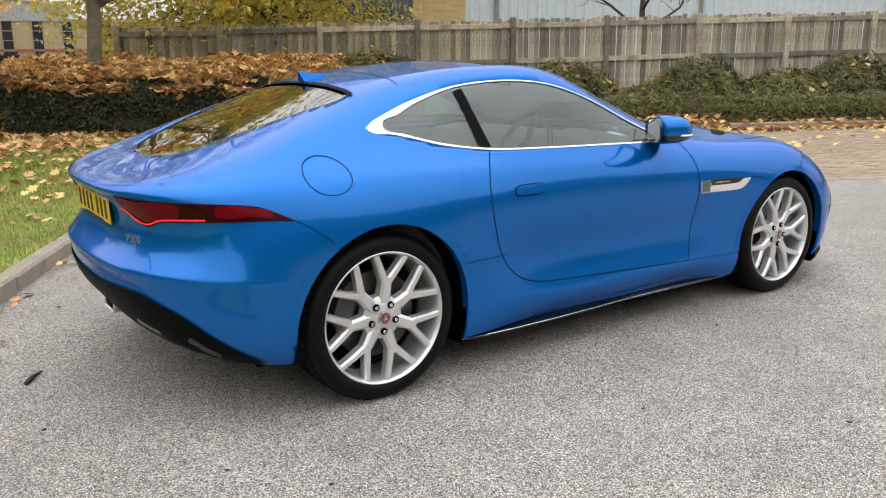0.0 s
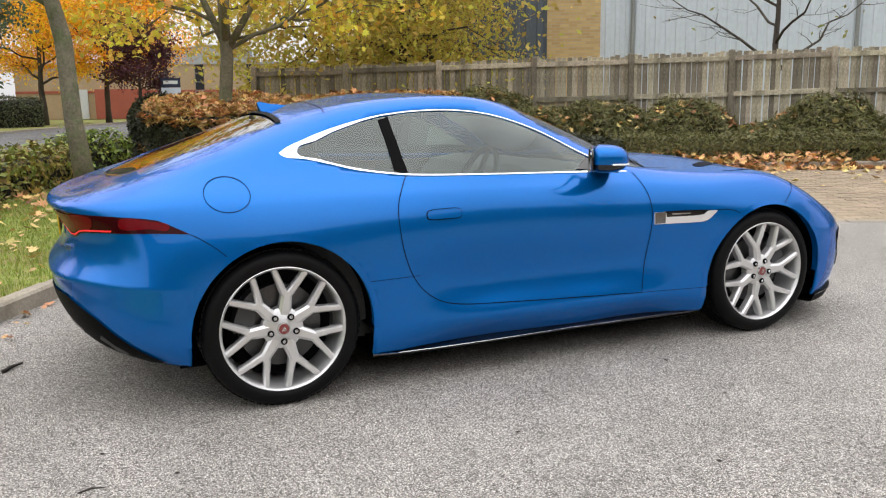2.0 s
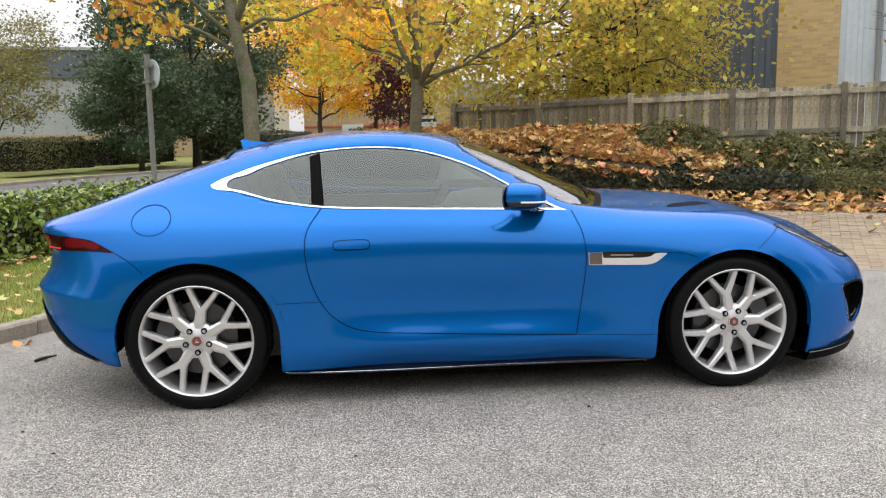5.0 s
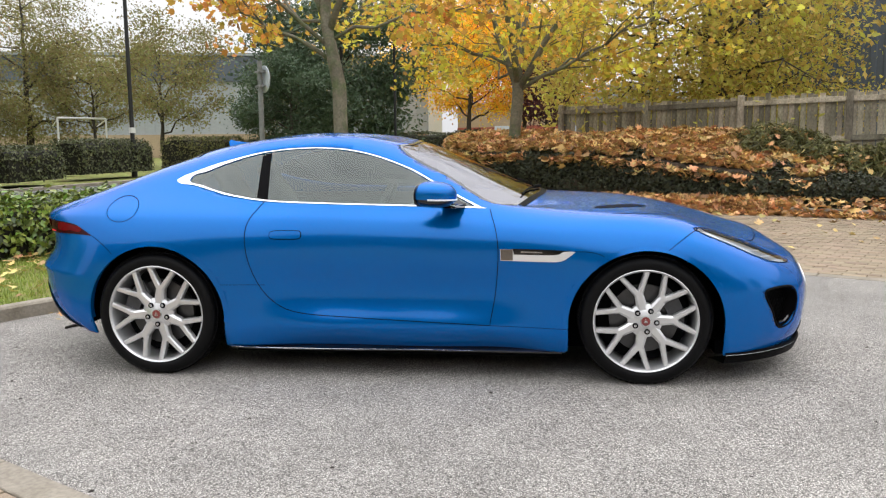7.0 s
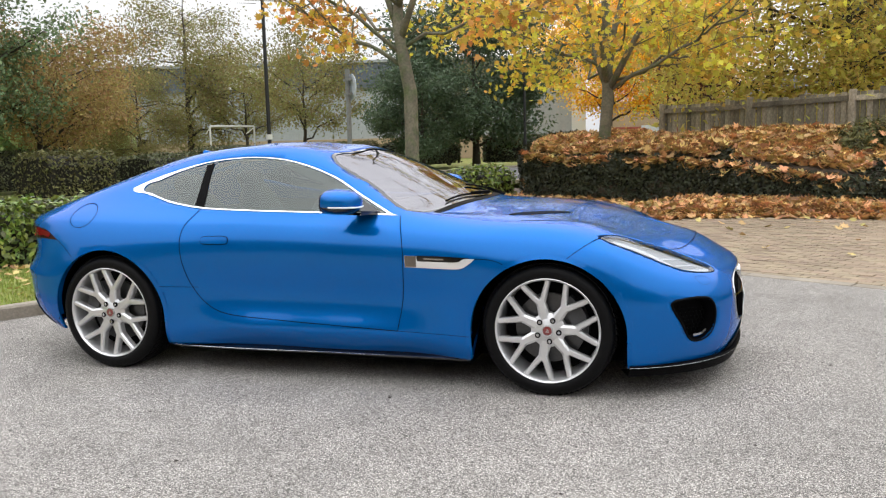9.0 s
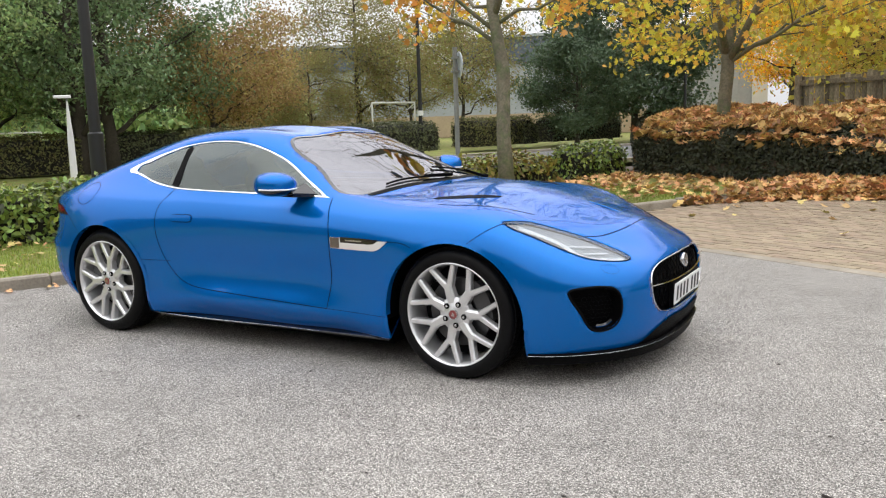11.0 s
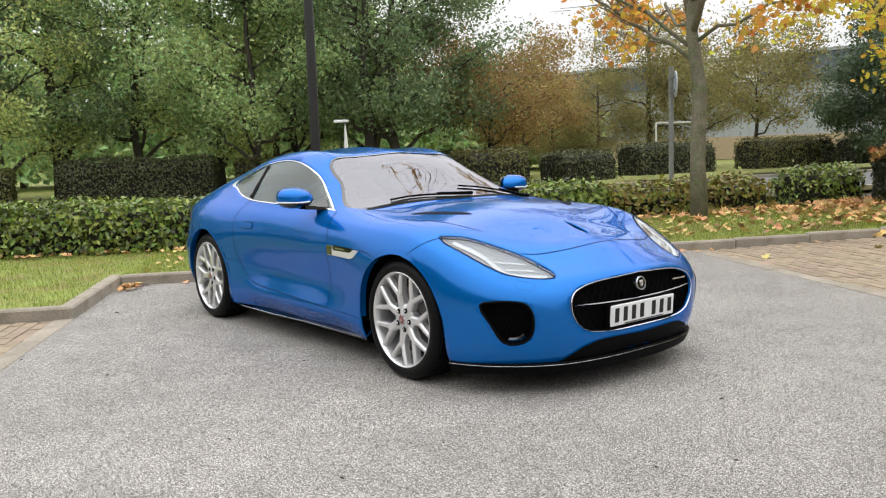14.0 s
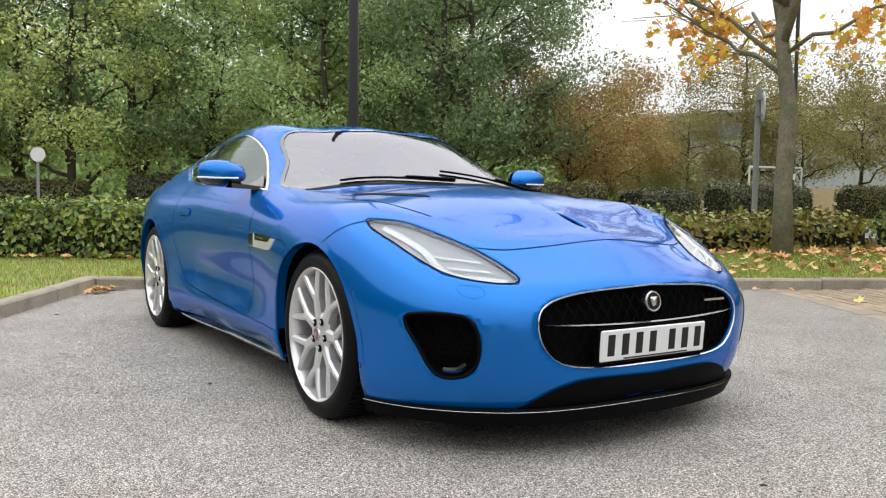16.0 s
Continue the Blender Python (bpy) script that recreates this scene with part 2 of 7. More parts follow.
M_FENCE = mat("weathered_timber", (0.36, 0.32, 0.24), rough=0.9, vary=0.35, fine=35, broad=3, bump=0.6, bump_scale=60, rand=0.5, hue=0.014, second=(0.085, 0.075, 0.05), second_at=(0.48, 0.72))
M_BARK = mat("grey_green_bark", (0.165, 0.15, 0.11), rough=0.95, vary=0.3, fine=30, broad=4, bump=0.9, bump_scale=35, second=(0.12, 0.14, 0.07), second_at=(0.48, 0.65), second_scale=6)
M_DARK_BARK = mat("dark_bark", (0.06, 0.05, 0.04), rough=0.95, vary=0.3, fine=25, broad=4, bump=0.9, bump_scale=30)
M_LEAF_TAN = mat("tan_leaves", (0.68, 0.41, 0.07), rough=0.6, vary=0.1, rand=0.45, hue=0.045, island=True, through_light=0.35)
M_LEAF_YELLOW = mat("yellow_leaves", (0.68, 0.54, 0.075), rough=0.6, vary=0.1, rand=0.35, hue=0.045, island=True, through_light=0.4)
M_LEAF_GOLD = mat("gold_leaves", (0.93, 0.60, 0.04), rough=0.6, vary=0.1, rand=0.35, hue=0.035, island=True, through_light=0.35)
M_LEAF_AMBER = mat("amber_leaves", (0.93, 0.52, 0.035), rough=0.6, vary=0.1, rand=0.4, hue=0.04, island=True, through_light=0.35)
M_LEAF_BIRCH = mat("birch_leaves", (0.56, 0.47, 0.10), rough=0.6, vary=0.1, rand=0.24, hue=0.035, island=True, through_light=0.45)
M_LEAF_OLIVE = mat("olive_leaves", (0.27, 0.245, 0.085), rough=0.6, vary=0.1, rand=0.24, hue=0.045, island=True, through_light=0.35)
M_LEAF_DARK = mat("dark_green_leaves", (0.185, 0.262, 0.12), rough=0.5, vary=0.1, rand=0.4, hue=0.03, island=True, through_light=0.35)
M_LEAF_LIME = mat("lime_leaves", (0.54, 0.61, 0.23), rough=0.55, vary=0.1, rand=0.4, hue=0.04, island=True, through_light=0.4)
M_LEAF_HOLLY = mat("evergreen_leaves", (0.082, 0.125, 0.064), rough=0.5, vary=0.1, rand=0.24, hue=0.03, island=True, through_light=0.2)
M_LEAF_GREEN = mat("mid_green_leaves", (0.42, 0.55, 0.25), rough=0.55, vary=0.1, rand=0.4, hue=0.04, island=True, through_light=0.4)
M_LEAF_RUST = mat("rust_leaves", (0.38, 0.27, 0.10), rough=0.6, vary=0.1, rand=0.24, hue=0.035, island=True, through_light=0.3)
M_LEAF_PURPLE = mat("purple_leaves", (0.075, 0.018, 0.022), rough=0.55, vary=0.1, rand=0.4, hue=0.02, island=True, through_light=0.25)
M_HEDGE = mat("laurel_leaves", (0.165, 0.225, 0.042), rough=0.3, vary=0.12, rand=0.85, hue=0.035, island=True, through_light=0.2)
M_HEDGE_MIXED = mat("turning_hedge_leaves", (0.23, 0.22, 0.04), rough=0.45, vary=0.12, rand=0.5, hue=0.07, island=True, through_light=0.2)
M_JUNIPER = mat("juniper_sprays", (0.125, 0.122, 0.034), rough=0.6, vary=0.12, rand=0.5, hue=0.03, island=True, through_light=0.15)
M_HEDGE_DARK = mat("dark_needle_sprays", (0.034, 0.040, 0.017), rough=0.6, vary=0.12, rand=0.5, hue=0.025, island=True, through_light=0.1)
M_BOX = mat("box_leaves", (0.085, 0.095, 0.038), rough=0.6, vary=0.12, rand=0.5, hue=0.03, island=True, through_light=0.1)
# near-black: the shade deep among the twigs is put into this colour
M_HEDGE_CORE = mat("hedge_inside_shade", (0.012, 0.011, 0.007), rough=0.95, vary=0.3, fine=20)
M_LITTER = mat("fallen_leaves", (0.53, 0.315, 0.13), rough=0.75, vary=0.12, rand=0.6, hue=0.028, island=True, through_light=0.1)
M_LITTER_PALE = mat("pale_fallen_leaves", (0.60, 0.45, 0.18), rough=0.75, vary=0.12, rand=0.35, hue=0.03, island=True, through_light=0.1)
M_POLE = mat("black_painted_steel", (0.012, 0.012, 0.013), rough=0.5, vary=0.15)
M_GALV = mat("galvanised_steel", (0.26, 0.27, 0.27), rough=0.6, metal=0.3, vary=0.12, fine=20)
M_WHITE_PAINT = mat("white_painted_steel", (0.68, 0.68, 0.66), rough=0.5, vary=0.06)
M_CLAD_DARK = mat("slate_cladding", (0.10, 0.12, 0.15), rough=0.45, vary=0.08, fine=8, broad=0.4)
M_CLAD_PALE = mat("pale_blue_cladding", (0.58, 0.64, 0.71), rough=0.45, vary=0.06, fine=8, broad=0.4)
M_CLAD_GREY = mat("grey_cladding", (0.36, 0.39, 0.41), rough=0.5, vary=0.08, fine=6, broad=0.3)
M_BUFF_WALL = mat("buff_brick_wall", (0.42, 0.33, 0.22), rough=0.9, vary=0.12, fine=10, broad=0.5)
M_DARK_WINDOW = mat("dark_window_pane", (0.03, 0.035, 0.045), rough=0.1, vary=0.05)
M_RED_WALL = mat("faded_red_wall", (0.35, 0.10, 0.07), rough=0.8, vary=0.1)
M_NAVY = mat("navy_sign_board", (0.012, 0.018, 0.05), rough=0.5, vary=0.05)
M_TWIG = mat("dark_twig", (0.03, 0.024, 0.02), rough=0.9, vary=0.2)


def brick_mat(name):
    m = mat(name, (0.52, 0.36, 0.17), rough=0.9, vary=0.08)
    n, l = m.node_tree.nodes, m.node_tree.links
    at, turn, bricks = n.new("ShaderNodeTexCoord"), n.new("ShaderNodeMapping"), n.new("ShaderNodeTexBrick")
    turn.inputs["Rotation"].default_value = (radians(90), 0, 0)
    l.new(at.outputs["Object"], turn.inputs["Vector"])
    l.new(turn.outputs[0], bricks.inputs["Vector"])
    bricks.inputs["Color1"].default_value, bricks.inputs["Color2"].default_value = (0.60, 0.43, 0.20, 1), (0.48, 0.32, 0.145, 1)
    bricks.inputs["Mortar"].default_value, bricks.inputs["Scale"].default_value = (0.46, 0.40, 0.30, 1), 1.0
    bricks.inputs["Brick Width"].default_value, bricks.inputs["Row Height"].default_value = 0.225, 0.075
    bricks.inputs["Mortar Size"].default_value = 0.006
    l.new(bricks.outputs["Color"], n["Principled BSDF"].inputs["Base Color"])
    return m


M_BRICK = brick_mat("buff_facing_brick")
# ---- mesh helpers ----
class Soup:
    """Vertices and faces gathered into one mesh."""

    def __init__(self):
        self.v, self.f = [], []

    def add(self, verts, faces):
        k = len(self.v)
        self.v.extend(tuple(p) for p in verts)
        self.f.extend(tuple(i + k for i in f) for f in faces)
        return self

    def box(self, lo, hi, m=None):
        c = [Vector((x, y, z)) for z in (lo[2], hi[2]) for x, y in ((lo[0], lo[1]), (hi[0], lo[1]), (hi[0], hi[1]), (lo[0], hi[1]))]
        c = [m @ p for p in c] if m else c
        return self.add(c, [(3, 2, 1, 0), (4, 5, 6, 7), (0, 1, 5, 4), (1, 2, 6, 5), (2, 3, 7, 6), (3, 0, 4, 7)])

    def chamfer_box(self, lo, hi, c=0.008, m=None):
        """A box whose upright and top edges are worn off."""
        x0, y0, z0, x1, y1, z1 = *lo, *hi
        rings = []
        for z, d in ((z0, 0.0), (z1 - c, 0.0), (z1, c)):
            rings.append([(x0 + d + c, y0 + d, z), (x1 - d - c, y0 + d, z), (x1 - d, y0 + d + c, z), (x1 - d, y1 - d - c, z),
                          (x1 - d - c, y1 - d, z), (x0 + d + c, y1 - d, z), (x0 + d, y1 - d - c, z), (x0 + d, y0 + d + c, z)])
        v = [Vector(p) for r in rings for p in r]
        v = [m @ p for p in v] if m else v
        f = [tuple(8 * k + i for i in (j, (j + 1) % 8)) + tuple(8 * (k + 1) + i for i in ((j + 1) % 8, j)) for k in (0, 1) for j in range(8)]
        return self.add(v, f + [tuple(range(16, 24)), tuple(range(7, -1, -1))])

    def tube(self, points, radii, sides=8, cap=True):
        points = [Vector(p) for p in points]
        radii = [radii] * len(points) if isinstance(radii, (int, float)) else radii
        rings, side = [], None
        for i, p in enumerate(points):
            way = (points[min(i + 1, len(points) - 1)] - points[max(i - 1, 0)]).normalized()
            if side is None or abs(side.dot(way)) > 0.95:
                side = way.orthogonal().normalized()
            side = (side - way * side.dot(way)).normalized()
            over = way.cross(side)
            rings.append([p + radii[i] * (math.cos(a) * side + math.sin(a) * over) for a in (2 * math.pi * j / sides for j in range(sides))])
        n = len(rings)
        f = [(k * sides + j, k * sides + (j + 1) % sides, (k + 1) * sides + (j + 1) % sides, (k + 1) * sides + j) for k in range(n - 1) for j in range(sides)]
        if cap:
            f += [tuple(range(sides - 1, -1, -1)), tuple((n - 1) * sides + j for j in range(sides))]
        return self.add([p for r in rings for p in r], f)

    def lathe(self, profile, m, sides=48, closed=False):
        """Turn a profile of (radius, height) round the z axis of m."""
        v = [m @ Vector((r * math.cos(a), r * math.sin(a), h)) for a in (2 * math.pi * j / sides for j in range(sides)) for r, h in profile]
        k = len(profile)
        f = [(j * k + i, ((j + 1) % sides) * k + i, ((j + 1) % sides) * k + (i + 1) % k, j * k + (i + 1) % k)
             for j in range(sides) for i in range(k if closed else k - 1)]
        return self.add(v, f)

    def mesh(self, name, material, smooth=False):
        me = bpy.data.meshes.new(name)
        me.from_pydata(self.v, [], self.f)
        me.materials.append(material)
        if smooth:
            me.polygons.foreach_set("use_smooth", [True] * len(me.polygons))
        me.update()
        return me


def put(name, soup, material, parent=None, label="", category="", group="", kind="", smooth=False):
    ob = new(name, soup.mesh(name, material, smooth))
    ob.parent = parent
    return tagged(ob, label, category, group, kind)


def thing(name, label, category, group="", at=(0, 0, 0)):
    """An Empty at the thing's base that carries its parts."""
    ob = new(name)
    ob.location = at
    ob.empty_display_size = 0.1
    return tagged(ob, label, category, group)


def smoothed(ob, degrees=35):
    ob.data.polygons.foreach_set("use_smooth", [True] * len(ob.data.polygons))
    ob.data.set_sharp_from_angle(angle=radians(degrees))
    return ob


# The site lies on its own square axes: u runs across the parking bay's open end, v from the near kerb to the fence.
CORNER, DU, DV = Vector((-0.87, -1.73, 0)), Vector((0.878, -0.4787, 0)), Vector((0.4787, 0.878, 0))
SITE = Matrix((( DU.x, DV.x, 0, CORNER.x), (DU.y, DV.y, 0, CORNER.y), (0, 0, 1, 0), (0, 0, 0, 1)))


def climb(v):
    """The yard climbs gently from the middle of the bay to the bank."""
    return 0.0165 * min(10.0, max(0.0, v - 4.0))


def site(u, v, z=0.0):
    return SITE @ Vector((u, v, z + climb(v)))


rng = np.random.default_rng(11)

# ---- ground ----
BAY = 6.22          # width of the asphalt bay between the two fields of paving blocks
KERB_U = -1.72      # the kerb behind the bay
KERB_H = 0.105


def sheet(name, corners, z, material, label, step=0.0, parent=None):
    s = Soup()
    cuts = [k for k in (4.0, 14.0) if corners[0][1] < k < corners[2][1]]
    vs = [corners[0][1], *cuts, corners[2][1]]
    for a, b in zip(vs, vs[1:]):
        s.add([site(corners[0][0], a, z), site(corners[1][0], a, z), site(corners[2][0], b, z), site(corners[3][0], b, z)], [(0, 1, 2, 3)])
    return put(name, s, material, parent, label, kind="structure")


s = Soup()
n_far = 24
ring = [(CORNER.x + 900 * math.cos(a), CORNER.y + 900 * math.sin(a), -0.03) for a in (2 * math.pi * k / n_far for k in range(n_far))]
s.add(ring, [tuple(range(n_far))])
put("ground", s, M_TURF, label="rough grassy ground that reaches the horizon", kind="structure")
sheet("asphalt", [(-1.9, 0.0), (30, 0.0), (30, BAY), (-1.9, BAY)], 0.0, M_ASPHALT, "worn light grey asphalt with bare stone chips")
sheet("pavement", [(-1.9, BAY), (30, BAY), (30, 15.8), (-1.9, 15.8)], -0.012, M_JOINT, "sandy joints under the buff block paving")
sheet("pavement", [(0.0, -25), (30, -25), (30, 0.0), (0.0, 0.0)], -0.012, M_JOINT, "sandy joints under the buff block paving")
def bump_z(u, v):
    return 0.02 * noise.noise(Vector((u * 0.6, v * 0.6, 0)))


def mound_z(u, v):
    """The verge swells a little towards the hedge and the tree."""
    a, b = min(1.0, max(0.0, (-u - 2.0) / 1.5)), min(1.0, max(0.0, (v - 3.0) / 4.0))
    return 0.07 * a * b


# grass verge behind the kerb: a sheet a little above the kerb's foot
def verge(name, us, vs, top, label):
    s = Soup()
    nu, nv = len(us), len(vs)
    s.add([site(u, v, top + bump_z(u, v) + mound_z(u, v)) for v in vs for u in us],
          [(j * nu + i, j * nu + i + 1, (j + 1) * nu + i + 1, (j + 1) * nu + i) for j in range(nv - 1) for i in range(nu - 1)])
    return smoothed(put(name, s, M_TURF, label=label, kind="structure"))


verge("grass_verge", np.linspace(-4.6, KERB_U - 0.12, 9), np.linspace(0.0, 11.6, 36), KERB_H - 0.03, "short green verge strewn with yellow leaves")
verge("grass_verge", np.linspace(-4.6, -0.12, 12), np.linspace(-25, 0.0, 60), KERB_H - 0.03, "short green verge beside the paving")

# ---- kerbs ----
KERB_STONE = Soup().chamfer_box((0.003, 0.0, -0.1), (0.907, 0.125, KERB_H), 0.016).mesh("kerb_stone", M_KERB)
kerb = tagged(new("kerb"), "weathered buff concrete kerb, six inches wide", "kerb", kind="structure")


def kerb_run(points):
    """Kerb stones end to end along a line; they lie to the left of the way along it."""
    for a, b in zip(points, points[1:]):
        a, b = Vector((*a, 0)), Vector((*b, 0))
        count = max(1, round((b - a).length / 0.915))
        way = math.atan2((b - a).y, (b - a).x)
        for k in range(count):
            stone = new("kerb_stone", KERB_STONE)
            stone.parent = kerb
            p = a + (b - a) * k / count
            stone.matrix_basis = SITE @ pose(p.x, p.y, climb(p.y) + 0.004 * rng.normal(), 0, 0, math.degrees(way)) @ Matrix.Diagonal(((b - a).length / count / 0.91, 1, 1, 1))


kerb_run([(0.08, -14.0), (0.08, -0.02)])
kerb_run([(0.08, 0.0), (KERB_U - 0.125, 0.0)])
kerb_run([(KERB_U, 0.0), (KERB_U, 4.0), (KERB_U, 8.7), (-1.45, 9.6), (-0.9, 10.3), (-0.1, 10.85), (0.9, 11.12)])
kerb_run([(0.9, 11.12), (6.0, 11.32), (20.0, 11.6)])

# the strip of turf between the curved kerb and the bank
s, edge_u, edge_v = Soup(), (-1.86, -1.78, -1.5, -.95, -.15, .9, 6.0, 20.0), (8.6, 8.75, 9.66, 10.38, 10.95, 11.24, 11.44, 11.72)
s.add([site(u, v, KERB_H - .03) for u, v in zip(edge_u, edge_v)] + [site(u, 11.85, KERB_H - .02) for u in edge_u], [(i, i + 1, 9 + i, 8 + i) for i in range(7)])
put("grass_verge", s, M_TURF, label="strip of worn turf below the clipped hedge", kind="structure")

# flush concrete edging between the asphalt and the blocks
EDGING = Soup().chamfer_box((0.003, 0.0, -0.1), (0.907, 0.15, 0.004), 0.004).mesh("edging_stone", M_KERB)
edging = tagged(new("edging"), "flush concrete edging between asphalt and paving blocks", "edging", kind="structure")
for v, u0, count in ((-0.15, 0.02, 16), (BAY, -1.85, 20)):
    for k in range(count):
        stone = new("edging_stone", EDGING)
        stone.parent = edging
        stone.matrix_basis = SITE @ pose(u0 + 0.915 * k, v, climb(v) + 0.002 * rng.normal())

# ---- fence: posts, rails and pales on the bank ----
FENCE_V, POST_GAP, FENCE_U0, BAYS = 14.2, 1.83, -3.9, 14
fence = tagged(new("timber_fence"), "weathered grey-brown close pale fence on the bank", "fence", kind="structure")


def fence_top(u):
    return 1.90 + 0.018 * (u + 3.9)


FENCE_BASE = 0.25
POST = Soup().chamfer_box((-0.052, -0.105, 0), (0.052, 0.02, 1.0), 0.012).mesh("post", M_FENCE)
PALE = Soup().chamfer_box((-0.0455, -0.011, 0), (0.0455, 0.011, 1.0), 0.004).mesh("pale", M_FENCE)
RAIL = Soup().chamfer_box((0.0, -0.019, -0.045), (POST_GAP - 0.004, 0.019, 0.045), 0.006).mesh("rail", M_FENCE)
for k in range(BAYS + 1):
    u = FENCE_U0 + POST_GAP * k
    post = new("post", POST)
    post.parent = fence
    post.matrix_basis = SITE @ pose(u, FENCE_V, FENCE_BASE, 0.6 * rng.normal(), 0.6 * rng.normal()) @ Matrix.Diagonal((1, 1, fence_top(u) + 0.03 - FENCE_BASE, 1))
    if k == BAYS:
        break
    slope = math.degrees(math.atan2(fence_top(u + 1) - fence_top(u), 1))
    for drop in (0.12, 0.78, 1.42):
        rail = new("rail", RAIL)
        rail.parent = fence
        rail.matrix_basis = SITE @ pose(u + 0.002, FENCE_V - 0.035, fence_top(u) - drop, 0, -slope + 0.3 * rng.normal(), 0)
    for j in range(18):
        pu = u + 0.062 + 0.1005 * j + 0.0035 * rng.normal()
        pale = new("pale", PALE)
        pale.parent = fence
        high = fence_top(pu) - 0.01 + 0.016 * rng.normal() - FENCE_BASE
        pale.matrix_basis = SITE @ pose(pu, FENCE_V + 0.004 + 0.007 * (j % 2) + 0.003 * rng.normal(), FENCE_BASE, 0, 0.25 * rng.normal(), 3.0 * rng.normal()) @ Matrix.Diagonal((1, 1, high, 1))

# ---- the large shed behind the fence: slate cladding, a buff brick pier, pale blue cladding ----
shed = tagged(new("industrial_shed"), "tall shed of slate and pale blue cladding with a brick pier", "building")
WALL_V = 20.8


def ribbed(name, u0, u1, material, pitch, deep, label, top=9.0):
    s = Soup()
    u = u0
    line = []
    while u < u1 - 1e-6:
        w = min(pitch, u1 - u)
        line += [(u, 0), (u + 0.45 * w, 0), (u + 0.55 * w, -deep), (u + 0.9 * w, -deep)]
        u += w
    line.append((u1, 0))
    n = len(line)
    s.add([(a, WALL_V + b, z) for z in (0.0, top) for a, b in line], [(i, i + 1, n + i + 1, n + i) for i in range(n - 1)])
    s.add([(u0, WALL_V + 0.3, 0), (u1, WALL_V + 0.3, 0), (u1, WALL_V + 0.3, top), (u0, WALL_V + 0.3, top), (u0, WALL_V, 0), (u1, WALL_V, 0), (u1, WALL_V, top), (u0, WALL_V, top)],
          [(1, 0, 3, 2), (0, 4, 7, 3), (5, 1, 2, 6), (3, 7, 6, 2)])
    s.v = [tuple(SITE @ Vector(p)) for p in s.v]
    return put(name, s, material, shed, label)


ribbed("dark_wall", -3.2, 2.02, M_CLAD_DARK, 0.30, 0.035, "slate grey ribbed cladding")
ribbed("pale_wall", 3.41, 24.0, M_CLAD_PALE, 0.26, 0.025, "pale blue ribbed cladding")
s = Soup().box((0, 0, 0), (1.39, 0.35, 9.0))
pier = put("brick_pier", s, M_BRICK, shed, "buff brick pier")
pier.matrix_basis = SITE @ pose(2.02, WALL_V - 0.06, 0)
for u in (4.24, 9.9, 15.4):
    put("downpipe", Soup().tube([site(u, WALL_V - 0.1, 0.1), site(u, WALL_V - 0.1, 9.0)], 0.055, 8), M_GALV, shed, "grey downpipe")
s = Soup().box((-7.1, WALL_V - 0.15, 9.0), (24.1, WALL_V + 12, 9.2))
s.v = [tuple(SITE @ Vector(p)) for p in s.v]
put("roof", s, M_CLAD_GREY, shed)
# ---- leaves, trees and hedges ----
def leaf_mesh(name, centres, normals, sizes, material, shape="kite"):
    """Many single leaves as one mesh. kite: four corners, folded along the rib; maple: a lobed outline."""
    r = np.random.default_rng(len(centres))
    c, n = np.asarray(centres, float), np.asarray(normals, float)
    n /= np.linalg.norm(n, axis=1)[:, None] + 1e-9
    side = np.cross(n, r.normal(size=n.shape))
    side /= np.linalg.norm(side, axis=1)[:, None] + 1e-9
    up = np.cross(n, side)
    s = np.asarray(sizes, float)[:, None]
    if shape == "kite":
        plan = [(0, -.5, 0), (.28, .02, .09), (0, .55, 0), (-.28, .02, .09)]
        tri = [(0, 1, 2), (0, 2, 3)]
    elif shape == "needle":
        plan = [(0, -.5, 0), (.11, -.1, .05), (0, .7, .18), (-.11, -.1, .05)]
        tri = [(0, 1, 2), (0, 2, 3)]
    else:
        plan = [(0, -.30, 0), (.20, -.34, .05), (.48, -.05, .10), (.28, .02, .03), (.40, .38, .10), (.13, .22, .02), (0, .62, .06), (-.13, .22, .02), (-.40, .38, .10), (-.28, .02, .03), (-.48, -.05, .10), (-.20, -.34, .05)]
        tri = [(0, k, k + 1) for k in range(1, 11)]
    k = len(plan)
    curl = r.uniform(.3, 1.6, size=(len(c), 1))
    v = np.stack([c + s * (a * side + b * up + d * curl * n) for a, b, d in plan], axis=1).reshape(-1, 3)
    base = (np.arange(len(c)) * k)[:, None]
    f = np.concatenate([base + np.array(t)[None] for t in tri], axis=1).reshape(-1, 3)
    me = bpy.data.meshes.new(name)
    me.vertices.add(len(v))
    me.vertices.foreach_set("co", v.ravel())
    me.loops.add(f.size)
    me.loops.foreach_set("vertex_index", f.ravel().astype(np.int32))
    me.polygons.add(len(f))
    me.polygons.foreach_set("loop_start", np.arange(0, f.size, 3, dtype=np.int32))
    me.polygons.foreach_set("loop_total", np.full(len(f), 3, dtype=np.int32))
    me.materials.append(material)
    me.update()
    me.validate()
    return me


